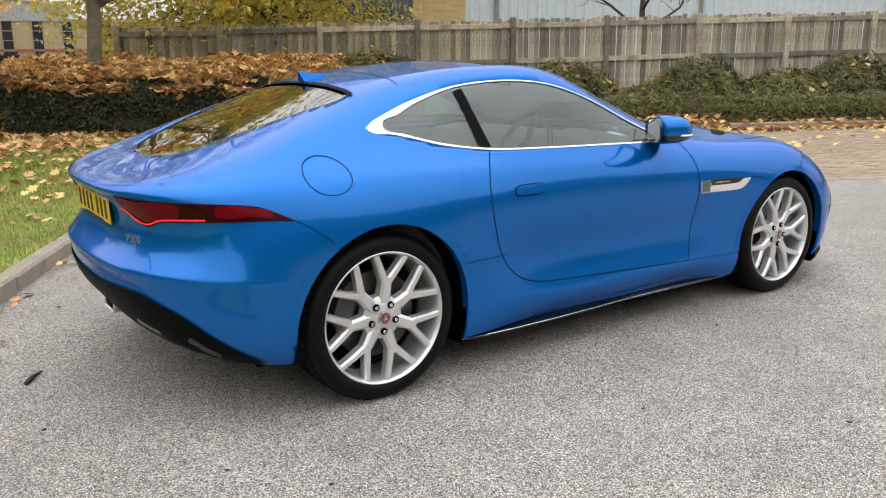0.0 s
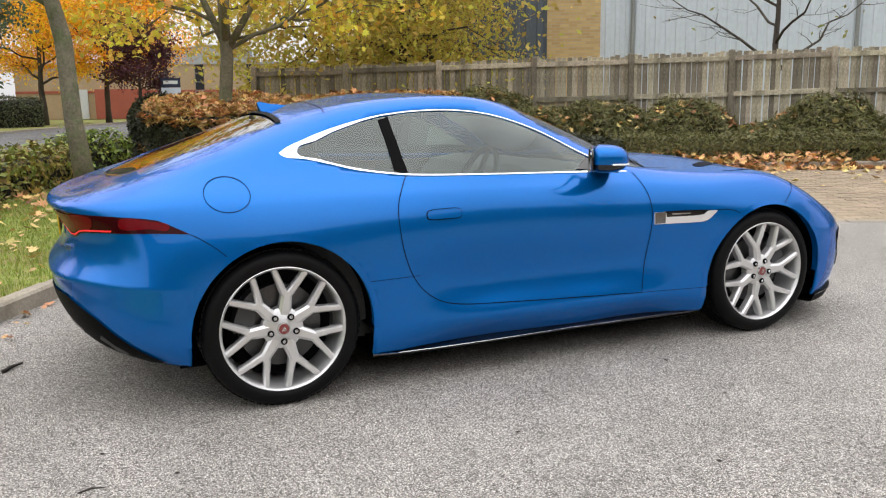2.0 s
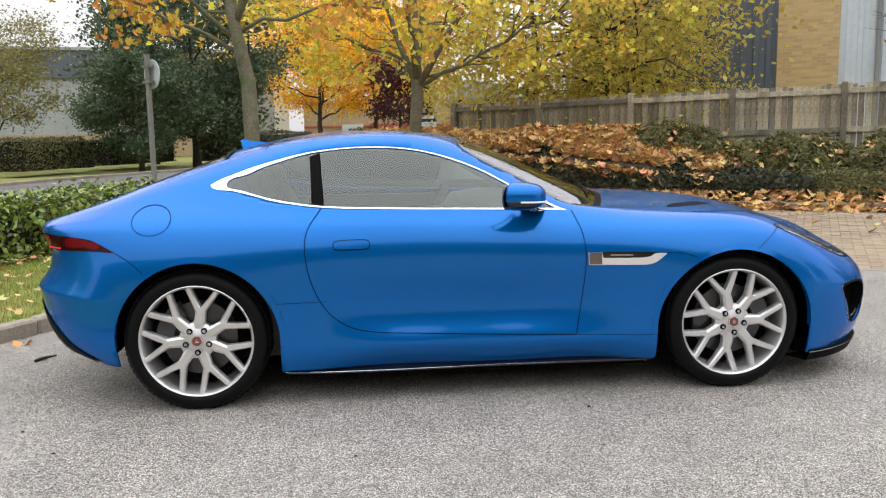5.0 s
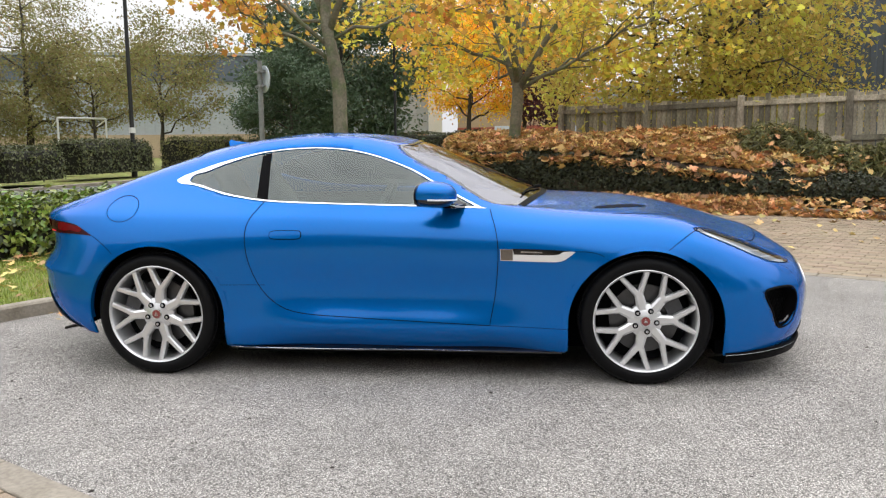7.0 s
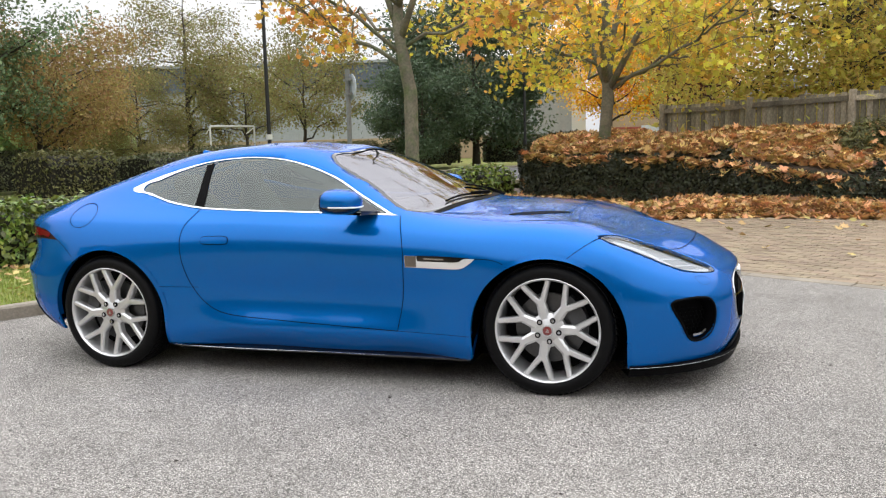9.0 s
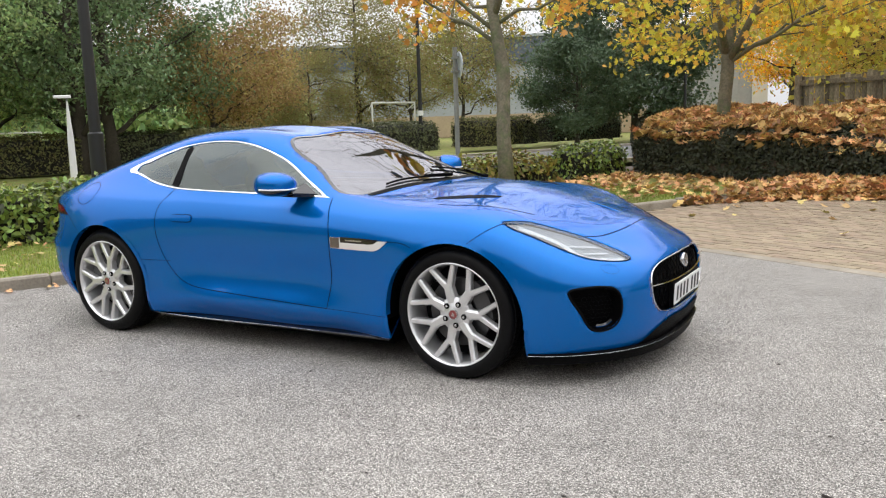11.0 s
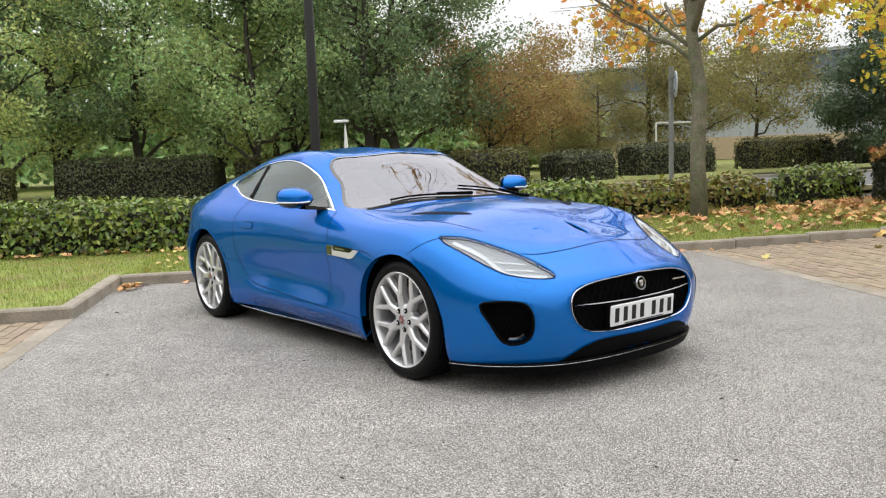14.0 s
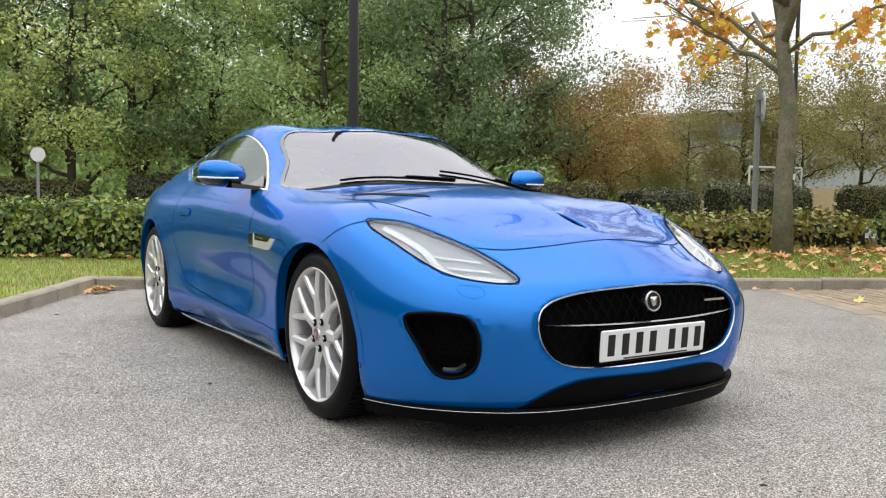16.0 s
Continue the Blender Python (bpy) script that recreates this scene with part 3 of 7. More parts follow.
def grow(seed, high, thick, fork, spread, limbs=9, twigs=6, leaves=5000, leaf=0.2, puff=0.45, droop=0.0, lean=(0, 0), rise=0.55, leafy=99.0, stout=.5, kind="round", leaders=(), clump=1.0):
    """A trunk with limbs and twigs as one Soup, and the places of the leaves round the twigs."""
    r = np.random.default_rng(seed)
    wood = Soup()
    top = high * (0.93 if limbs > 6 else 0.8)
    k = 9
    spine = [Vector((lean[0] * (i / k) + .006 * high * r.normal() * (i > 1), lean[1] * (i / k) + .006 * high * r.normal() * (i > 1), top * i / k)) for i in range(k + 1)]
    radii = [thick * (1.25 if i == 0 else 1.0) * max(.10, (1 - i / k) ** .75 if i * top / k > fork else 1 - .22 * i / k) for i in range(k + 1)]
    wood.tube(spine, radii, 9)

    def on_spine(z):
        f = min(max(z / top * k, 0), k - 1e-6)
        i = int(f)
        return spine[i].lerp(spine[i + 1], f - i), radii[i] + (radii[i + 1] - radii[i]) * (f - i)

    spots = []
    for j in range(limbs):
        z = fork + (top * .94 - fork) * (j / max(1, limbs - 1)) ** 1.15
        start, rad = on_spine(z)
        a = j * 2.399 + r.uniform(-.4, .4)
        share = (z - fork) / (high - fork)
        if kind == "round":
            reach = spread * (.55 + .75 * math.sin(math.pi * min(1, .18 + .75 * share))) * r.uniform(.8, 1.1)
        else:
            reach = spread * (1.05 - .75 * share) * r.uniform(.8, 1.15)
        up = rise * r.uniform(.6, 1.3) * (1 - .3 * share)
        pts, n = [start], 6
        for i in range(1, n + 1):
            f = i / n
            p = start + Vector((math.cos(a) * reach * f, math.sin(a) * reach * f, reach * (up * f - droop * f * f)))
            pts.append(p + Vector(r.normal(size=3) * .035 * reach))
        rr = max(.012, rad * stout)
        wood.tube(pts, [rr * (1 - .85 * i / n) + .004 for i in range(n + 1)], 6)
        for _ in range(twigs):
            f = r.uniform(.3, 1.0)
            i = min(n - 1, int(f * n))
            q = pts[i].lerp(pts[i + 1], f * n - i)
            b = a + r.uniform(-1.4, 1.4)
            length = reach * r.uniform(.22, .48)
            tip = q + Vector((math.cos(b) * length, math.sin(b) * length, length * (r.uniform(-.15, .75) - droop * 1.6)))
            mid = q.lerp(tip, .5) + Vector(r.normal(size=3) * .06 * length)
            wood.tube([q, mid, tip], [max(.006, rr * .32), max(.005, rr * .2), .003], 4)
            for g in (.35, .6, .8, 1.0, 1.1):
                spots.append(q.lerp(tip, g))
            for _ in range(2):
                h = r.uniform(.3, .9)
                t0 = q.lerp(tip, h)
                t1 = t0 + Vector((math.cos(b + r.uniform(-1.2, 1.2)) * length * .4, math.sin(b + r.uniform(-1.2, 1.2)) * length * .4, length * (r.uniform(-.1, .35) - droop)))
                wood.tube([t0, t1], [.005, .0025], 3)
                spots += [t0.lerp(t1, .6), t1]
    r2 = np.random.default_rng(seed + 1000)
    for a, z, lift, out in leaders:
        # steep forks that leave the stem low down and carry fine bare side shoots
        start, rad = on_spine(z)
        a, n = radians(a), 7
        pts = [start - Vector((0, 0, .12))] + [start + Vector((math.cos(a) * out * (i / n) ** .85, math.sin(a) * out * (i / n) ** .85, lift * i / n)) + Vector(r2.normal(size=3) * .035) * (i > 1) for i in range(1, n + 1)]
        rr = rad * (.62 if lift > out else .34)
        wood.tube(pts, [rr * (1 - .8 * i / n) + .004 for i in range(n + 1)], 7)
        for _ in range(11):
            f = r2.uniform(.2, .98)
            i = min(n - 1, int(f * n))
            q = pts[i].lerp(pts[i + 1], f * n - i)
            b = a + r2.uniform(-1.9, 1.9)
            length = r2.uniform(.5, 1.3)
            tip = q + Vector((math.cos(b) * length, math.sin(b) * length, length * r2.uniform(.1, .8)))
            mid = q.lerp(tip, .5) + Vector(r2.normal(size=3) * .08 * length)
            wood.tube([q, mid, tip], [.016, .011, .004], 4)
            spots += [mid, tip]
            for _ in range(3):
                t0 = q.lerp(tip, r2.uniform(.3, .95))
                t1 = t0 + Vector(r2.normal(size=3) * .22) + Vector((0, 0, .1))
                wood.tube([t0, t1], [.006, .003], 3)
                spots.append(t1)
    spots = np.array([tuple(p) for p in spots])
    spots = spots[(spots[:, 2] < leafy) | (r.uniform(size=len(spots)) < .10)]
    if clump < 1:
        spots = spots[r.uniform(size=len(spots)) < clump]
    pick = spots[r.integers(0, len(spots), leaves)]
    off = r.normal(size=(leaves, 3)) * puff * np.array((1, 1, .75))
    if droop:
        off[:, 2] -= np.abs(r.normal(size=leaves)) * puff * droop * 3
    c = pick + off
    c[:, 2] = np.maximum(c[:, 2], fork * .55)
    nrm = r.normal(size=(leaves, 3)) + np.array((0, 0, .6))
    return wood, c, nrm, leaf * r.uniform(.6, 1.25, leaves)


def tree(name, label, at, leaf_material, bark, shape="kite", category="tree", group="", turn=0.0, **how):
    wood, c, n, s = grow(**how)
    ob = thing(name, label, category, group, at)
    ob.rotation_euler = (0, 0, radians(turn))
    trunk = put("trunk", wood, bark, ob)
    trunk.data.polygons.foreach_set("use_smooth", [True] * len(trunk.data.polygons))
    crown = new("crown", leaf_mesh("crown", c, n, s, leaf_material, shape))
    crown.parent = ob
    tagged(crown, kind="stuff")
    return ob


def again(ob, x, y, turn, size=1.0, label=""):
    other = copy_thing(ob, pose(x, y, -.02, 0, 0, turn) @ Matrix.Diagonal((size, size, size, 1)))
    if label:
        tagged(other, label)
    return other


# near trees on the verge and in the planted bank
tree("maple_tree", "slender autumn maple with sparse gold leaves, on the verge", (-.70, 6.65, .12), M_LEAF_TAN, M_BARK, "maple", seed=5, high=9.2, thick=.108, fork=2.55, spread=2.9, limbs=14, twigs=8, stout=.30,
     leaves=1700, leaf=.125, puff=.13, clump=.22, lean=(-.87, .87), rise=.30, droop=.12, leafy=3.9, leaders=((-20, 2.75, 3.2, 1.5), (160, 2.4, 1.0, 2.3), (150, 2.95, 3.0, 1.3), (200, 2.6, 1.5, 2.1), (300, 3.2, 2.6, 1.3)))
tree("maple_tree", "autumn maple with yellow-green leaves in the planted bank", (1.56, 10.41, .42), M_LEAF_YELLOW, M_BARK, "maple", seed=9, high=7.6, thick=.115, fork=1.85, spread=2.7, limbs=15, twigs=9, stout=.24,
     leafy=4.5, leaves=4000, leaf=.125, puff=.17, clump=.35, lean=(.15, .1), rise=.34, droop=.22, leaders=((-28, 1.80, 2.6, 1.7), (-20, 1.80, 1.1, 2.6), (150, 1.85, 2.8, 1.2), (165, 2.2, 1.0, 2.6), (70, 1.95, 3.2, .9), (260, 1.9, 2.6, 1.5)))
tree("bare_tree", "small bare tree behind the fence", site(6.4, 15.4), M_LEAF_OLIVE, M_DARK_BARK, seed=21, high=5.0, thick=.09, fork=1.5, spread=2.3, limbs=9, twigs=8, leaves=60, leaf=.12, puff=.2, rise=.75)
# birches behind the fence
birch = tree("birch_tree", "drooping birch with olive and yellow leaves behind the fence", site(-1.3, 16.6), M_LEAF_BIRCH, M_DARK_BARK, group="birches behind the fence", seed=31, high=8.5, thick=.11, fork=1.6, spread=2.3,
             limbs=16, twigs=8, leaves=13000, leaf=.145, puff=.42, droop=.35, rise=.6)
for u, v, a, k in ((-3.1, 17.2, 100, .95), (-.7, 17.0, 210, .62)):
    p = site(u, v)
    again(birch, p.x, p.y, a, k)

# trees over the road
dark = tree("broadleaf_tree", "tall dense dark green broadleaf tree", (-19.4, 13.4, -.02), M_LEAF_DARK, M_DARK_BARK, group="trees over the road", seed=41, high=11.5, thick=.22, fork=1.2, spread=3.3, limbs=17, twigs=9,
            leaves=26000, leaf=.155, puff=.42, clump=.5, rise=.55)
green = tree("broadleaf_tree", "tall mid-green tree, thinning in autumn", (-23.3, 12.5, -.02), M_LEAF_GREEN, M_DARK_BARK, group="trees over the road", seed=42, high=11.0, thick=.17, fork=1.1, spread=2.9, limbs=16, twigs=9,
             leaves=19000, leaf=.155, puff=.40, clump=.5, rise=.6)
rust = tree("autumn_tree", "rust-brown autumn tree with a rounded crown", (-19.0, 18.9, -.02), M_LEAF_RUST, M_DARK_BARK, group="trees over the road", seed=43, high=5.0, thick=.13, fork=1.2, spread=2.1, limbs=13, twigs=8,
            leaves=20000, leaf=.135, puff=.45, rise=.75)
willow = tree("willow_tree", "pale olive willow with trailing twigs", (-24.7, 36.3, -.02), M_LEAF_OLIVE, M_DARK_BARK, group="trees over the road", seed=44, high=10.5, thick=.2, fork=1.9, spread=2.7, limbs=16, twigs=9,
              leaves=23000, leaf=.15, puff=.5, droop=.4, rise=.75)
holly = tree("evergreen_tree", "broad dark evergreen tree by the warehouse", (-7.1, 33.4, -.02), M_LEAF_HOLLY, M_DARK_BARK, group="trees over the road", seed=45, high=7.6, thick=.18, fork=1.0, spread=2.6, limbs=16, twigs=9,
             leaves=30000, leaf=.20, puff=.5, clump=.75, rise=.5)
olive = tree("small_tree", "small open olive-green tree on a clear stem", (-15.7, 32.8, -.02), M_LEAF_OLIVE, M_DARK_BARK, group="trees over the road", seed=46, high=5.9, thick=.11, fork=1.6, spread=2.3, limbs=12, twigs=8,
             leaves=13000, leaf=.145, puff=.4, rise=.7)
tree("golden_maple", "bright golden-orange maple over the road", (-2.6, 50.0, -.02), M_LEAF_GOLD, M_DARK_BARK, group="golden maples", seed=47, high=9.6, thick=.17, fork=2.3, spread=4.0, limbs=15, twigs=9,
            leaves=36000, leaf=.19, puff=.55, rise=.65)
tree("golden_maple", "amber-orange maple over the road", (.9, 52.0, -.02), M_LEAF_AMBER, M_DARK_BARK, group="golden maples", seed=48, high=8.6, thick=.17, fork=2.3, spread=3.9, limbs=15, twigs=9,
             leaves=30000, leaf=.19, puff=.55, rise=.65)
tree("purple_tree", "dark purple-leaved tree near the buff building", (2.35, 43.9, -.02), M_LEAF_PURPLE, M_DARK_BARK, seed=49, high=5.4, thick=.11, fork=1.9, spread=1.15, limbs=13, twigs=8, leaves=9000, leaf=.16, puff=.38, rise=.7)
for x, y, a, k in ((-18.9, 14.2, 70, .95), (-28.4, 4.9, 30, 1.05), (-24.0, 16.6, 250, 1.05), (-30.0, 1.0, 200, 1.0)):
    again(dark, x, y, a, k)
lime = tree("broadleaf_tree", "tall yellow-green tree turning in autumn", (-25.4, 10.2, -.02), M_LEAF_LIME, M_DARK_BARK, group="trees over the road", seed=52, high=11.0, thick=.17, fork=1.0, spread=3.0, limbs=17, twigs=9,
            leaves=19000, leaf=.155, puff=.40, clump=.5, rise=.6)
for x, y, a, k in ((-27.0, 2.4, 80, 1.0), (-30.5, -1.0, 200, 1.0), (-29.0, 14.5, 300, 1.0)):
    again(lime, x, y, a, k)
for x, y, a, k in ((-21.6, 9.9, 190, .95), (-26.5, 7.4, 20, 1.1), (-31.0, -3.0, 140, 1.05), (-30.0, 17.0, 330, 1.1)):
    again(green, x, y, a, k)
for x, y, a, k in ((-23.0, 24.6, 120, .9),):
    again(rust, x, y, a, k)
for x, y, a, k in ((-25.5, 32.8, 200, .58), (-28.5, 32.2, 15, .56), (-31.5, 37.5, 130, .52), (-36.0, 36.0, 250, .48), (-35.0, 41.0, 40, .52)):
    again(willow, x, y, a, k)
for x, y, a, k in ((-8.6, 30.0, 140, .6),):
    again(holly, x, y, a, k)
for x, y, a, k in ((-21.2, 36.5, 100, .95), (-10.5, 40.0, 200, .9)):
    again(olive, x, y, a, k)
# woodland far behind the trees: one loose mass of trunks and foliage
r = np.random.default_rng(77)
wood_c, trunks = [], Soup()
for k in range(46):
    a = radians(133 + 71 * k / 45) + r.normal() * .01
    d = r.uniform(46, 62)
    x, y, h = 4 + d * math.cos(a), -2 + d * math.sin(a), r.uniform(8, 12.5)
    if math.degrees(a) < 143:
        h *= .45
    trunks.tube([(x, y, 0), (x + r.normal() * .3, y, h * .5), (x + r.normal() * .5, y, h * .9)], [.2, .14, .05], 5)
    m = 1100
    ph, rr = r.uniform(0, 2 * math.pi, m), 3.2 * np.sqrt(r.uniform(0, 1, m))
    z = h * r.beta(2.2, 1.6, m)
    rr *= np.sin(np.pi * np.clip(z / h, .08, .98)) ** .5
    low = r.uniform(0, 1, m) < .38
    z = np.where(low, 3.2 * r.uniform(0, 1, m) ** 1.3, z)
    rr = np.where(low, 3.6 * np.sqrt(r.uniform(0, 1, m)), rr)
    wood_c.append(np.stack([x + rr * np.cos(ph), y + rr * np.sin(ph), z + .4], 1))
wood_c = np.concatenate(wood_c)
tagged(new("woodland", leaf_mesh("woodland", wood_c, r.normal(size=wood_c.shape), r.uniform(.35, .8, len(wood_c)), M_LEAF_GREEN)), "distant woodland in mixed greens", "woodland", kind="stuff")
put("woodland_trunks", trunks, M_DARK_BARK, label="dark trunks of the distant woodland", category="woodland", kind="stuff")
# ---- hedges and the planted bank ----
def hedge(name, label, line, wide, high, material, leaf, per_m2, seed, core=M_HEDGE_CORE, ragged=.05, group="", category="hedge", base=.03, shape="kite", round_top=.25):
    """A clipped hedge along a line of site points: a twiggy inside, near-black for the shade there, and a skin of
    separate leaves.
    """
    r = np.random.default_rng(seed)
    ob = tagged(new(name), label, category, group)
    pts = [Vector(p) for p in line]
    core_s = Soup()
    cs, ns = [], []
    for a, b in zip(pts, pts[1:]):
        d = b - a
        length = d.length
        d.normalize()
        o = Vector((-d.y, d.x))
        sections = max(2, int(length / .3))
        ring = []
        prof = [(-.5, 0), (-.53, .35), (-.52, .75), (-.40, .95), (0, 1.0), (.40, .95), (.52, .75), (.53, .35), (.5, 0)]
        for i in range(sections + 1):
            q = a + d * length * i / sections
            for w, h in prof:
                k = 1 + .06 * noise.noise(Vector((q.x * 1.3, q.y * 1.3, h * 2 + w * 3)))
                p = q + o * w * (wide - .14) * k
                ring.append(tuple(site(p.x, p.y, base + h * (high - .08) * k)))
        n = len(prof)
        core_s.add(ring, [(i * n + j, i * n + j + 1, (i + 1) * n + j + 1, (i + 1) * n + j) for i in range(sections) for j in range(n - 1)] + [tuple(range(n)), tuple(sections * n + j for j in range(n - 1, -1, -1))])
        area = length * (2 * high + wide) + 2 * wide * high
        m = int(area * per_m2)
        where = r.uniform(0, 1, m)
        ends = 2 * wide * high / area
        for f in where:
            s = r.uniform(0, length)
            if f < ends:
                s = 0.0 if r.uniform() < .5 else length
                w, h = r.uniform(-.5, .5), r.uniform(.02, 1)
                nrm = d * (-1 if s == 0 else 1)
                nz = .2
            else:
                g = r.uniform(0, 2 * high + wide)
                if g < high:
                    w, h, nrm, nz = -.5, g / high, -o, .25
                elif g < high + wide:
                    w, h, nrm, nz = (g - high) / wide - .5, 1.0, o * 0, 1.0
                else:
                    w, h, nrm, nz = .5, (g - high - wide) / high, o, .25
            if h > 1 - round_top and abs(w) > .3:
                h -= round_top * .5 * (abs(w) - .3) / .2 * r.uniform(.3, 1)
            q = a + d * s + o * w * wide
            lump = 1 + .09 * noise.noise(Vector((q.x * 1.1, q.y * 1.1, h * 2.2)))
            q = a + d * s + o * w * wide * lump
            push = r.normal() * ragged
            q = q + nrm * push
            z = base + h * high * lump + (push if nz == 1.0 else 0)
            cs.append(tuple(site(q.x, q.y, max(.02, z))))
            world_n = SITE.to_3x3() @ Vector((nrm.x, nrm.y, nz))
            ns.append(tuple(world_n + Vector(r.normal(size=3) * .55)))
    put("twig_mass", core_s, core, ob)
    me = leaf_mesh("leaves", cs, ns, leaf * r.uniform(.6, 1.3, len(cs)), material, shape)
    lv = new("leaves", me)
    lv.parent = ob
    tagged(lv, kind="stuff")
    return ob


hedge("laurel_hedge", "clipped glossy green laurel hedge along the verge", [(-4.75, -9.0), (-4.75, 2.5)], 1.0, .65, M_HEDGE, .082, 950, 101, ragged=.045)
hedge("laurel_hedge", "clipped glossy green laurel hedge along the verge", [(-4.75, 2.5), (-4.8, 6.2)], 1.0, .61, M_HEDGE, .082, 950, 102, ragged=.05)
hedge("mixed_hedge", "low leafy hedge turning yellow behind the tree", [(-4.9, 6.3), (-5.1, 8.95)], .85, .55, M_HEDGE_MIXED, .09, 600, 103, ragged=.06)
hedge("mixed_hedge", "low leafy hedge beside the leaf-covered bank", [(-5.35, 9.75), (-5.35, 10.75)], .9, .62, M_HEDGE, .085, 600, 104, ragged=.05)
# shrub mounds: spreading dark green juniper in front of the fence
def mound(u, v, ru, rv, high, seed, label):
    r = np.random.default_rng(seed)
    ob = tagged(new("spreading_shrub"), label, "shrub", "spreading shrubs before the fence")
    s = Soup()
    nu, nv = 18, 7
    pts = []
    for j in range(nv + 1):
        e = math.pi / 2 * j / nv
        for i in range(nu):
            a = 2 * math.pi * i / nu
            k = .9 + .24 * noise.noise(Vector((3 * math.cos(a) + u, 3 * math.sin(a), e + v)))
            pts.append(tuple(site(u + ru * k * math.cos(e) ** .85 * math.cos(a), v + rv * k * math.cos(e) ** .85 * math.sin(a), .05 + (high - .05) * k * math.sin(e))))
    s.add(pts, [(j * nu + i, j * nu + (i + 1) % nu, (j + 1) * nu + (i + 1) % nu, (j + 1) * nu + i) for j in range(nv) for i in range(nu)])
    # core coloured near-black for the shade under the sprays
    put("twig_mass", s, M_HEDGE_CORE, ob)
    m = int(7000 * (ru * rv + .6 * high * (ru + rv)))
    e, a = np.arcsin(r.uniform(0, 1, m) ** .8), r.uniform(0, 2 * math.pi, m)
    cs, ns = [], []
    for ee, aa in zip(e, a):
        k = .93 + .24 * noise.noise(Vector((3 * math.cos(aa) + u, 3 * math.sin(aa), ee + v))) + .035 * r.normal()
        cs.append(tuple(site(u + ru * k * math.cos(ee) ** .85 * math.cos(aa), v + rv * k * math.cos(ee) ** .85 * math.sin(aa), max(.06, .08 + high * k * math.sin(ee)))))
        ns.append(tuple(SITE.to_3x3() @ Vector((math.cos(aa) * math.cos(ee), math.sin(aa) * math.cos(ee), math.sin(ee) + .2)) + Vector(r.normal(size=3) * .6)))
    lv = new("needle_sprays", leaf_mesh("needle_sprays", cs, ns, .092 * r.uniform(.5, 1.5, m), M_JUNIPER, "needle"))
    lv.parent = ob
    tagged(lv, kind="stuff")
    return ob


MOUNDS = ((.7, 12.75, 1.0, .85, 1.2), (1.7, 12.85, 1.1, .65, .86), (2.8, 13.1, 1.2, .7, .92), (4.3, 13.2, 1.0, .7, .95), (5.6, 12.95, .9, .55, .55), (6.7, 13.25, 1.1, .7, .98), (8.4, 13.1, 1.2, .7, .80), (9.9, 13.3, 1.2, .7, 1.06),
          (11.6, 13.15, 1.1, .7, .78), (13.2, 13.3, 1.3, .75, 1.05), (15.2, 13.25, 1.3, .75, .85), (17.2, 13.3, 1.4, .75, 1.0))
for k, (u, v, ru, rv, h) in enumerate(MOUNDS):
    mound(u, v, ru, rv, h, 200 + k, "dark green spreading shrub before the fence")
hedge("low_hedge", "low dark edge of the spreading shrubs behind the kerb", [(3.0, 12.0), (9.0, 12.1)], .7, .40, M_JUNIPER, .075, 3000, 108, ragged=.05, shape="needle")
hedge("low_hedge", "low dark edge of the spreading shrubs behind the kerb", [(9.0, 12.1), (19.0, 12.4)], .7, .40, M_JUNIPER, .075, 2600, 109, ragged=.05, shape="needle")


# the clipped hedge runs into a bank of planting behind it, buried under fallen leaves
def face_v(u):
    """The front of the clipped hedge."""
    return float(np.interp(u, (-4.6, -2.0, 0.0, .9, 3.2, 9.0, 20.0), (10.65, 11.05, 11.25, 11.45, 11.68, 11.78, 12.05)))


def face_z(u):
    """How high the hedge's front stands before it turns back into the bank."""
    return float(np.interp(u, (-4.5, -3.9, -1.6, -.2, .6, 1.8, 3.2), (.92, .83, .79, .60, .50, .43, .36))) + .05 * noise.noise(Vector((u * 1.9, 3.1, 0))) + .03 * noise.noise(Vector((u * 5.3, 7.7, 0)))


def end_u(v):
    """The hedge's rounded far end."""
    return float(np.interp(v, (10.65, 11.0, 11.45, 12.0, 13.5), (-4.5, -4.93, -5.22, -5.38, -5.38)))


def bank_height(u, v):
    d = v - face_v(u)
    if d < 0:
        return .02
    crest = float(np.interp(u, (-6.5, -5.4, -4.5, -3.0, -1.6, -.2, .7, 1.5, 2.4, 3.2, 20.0), (.90, .99, 1.16, 1.10, 1.13, 1.15, .98, .74, .46, .30, .30)))
    z = face_z(u) + (crest - face_z(u)) * min(1.0, d / 1.6) ** .7
    z += (.07 * noise.noise(Vector((u * 1.4, v * 1.4, 0))) + .045 * noise.noise(Vector((u * 3.7, v * 3.7, 2)))) * min(1.0, .35 + d)
    rim = min(1.0, max(0.0, (u - end_u(v) - .04) / .3))
    return .02 + (z - .02) * min(1.0, d / .10) ** .6 * rim ** .5


us, ds = np.linspace(-7.6, 20, 150), (0.0, .03, .07, .12, .2, .3, .42, .56, .72, .9, 1.1, 1.3, 1.6, 2.0, 2.5, 3.2)
n_u = len(us)
s = Soup().add([site(u, face_v(u) + d, bank_height(u, face_v(u) + d)) for d in ds for u in us], [(j * n_u + i, j * n_u + i + 1, (j + 1) * n_u + i + 1, (j + 1) * n_u + i) for j in range(len(ds) - 1) for i in range(n_u - 1)])
smoothed(put("bank", s, M_SOIL, label="dark planted bank below the fence", kind="structure"))


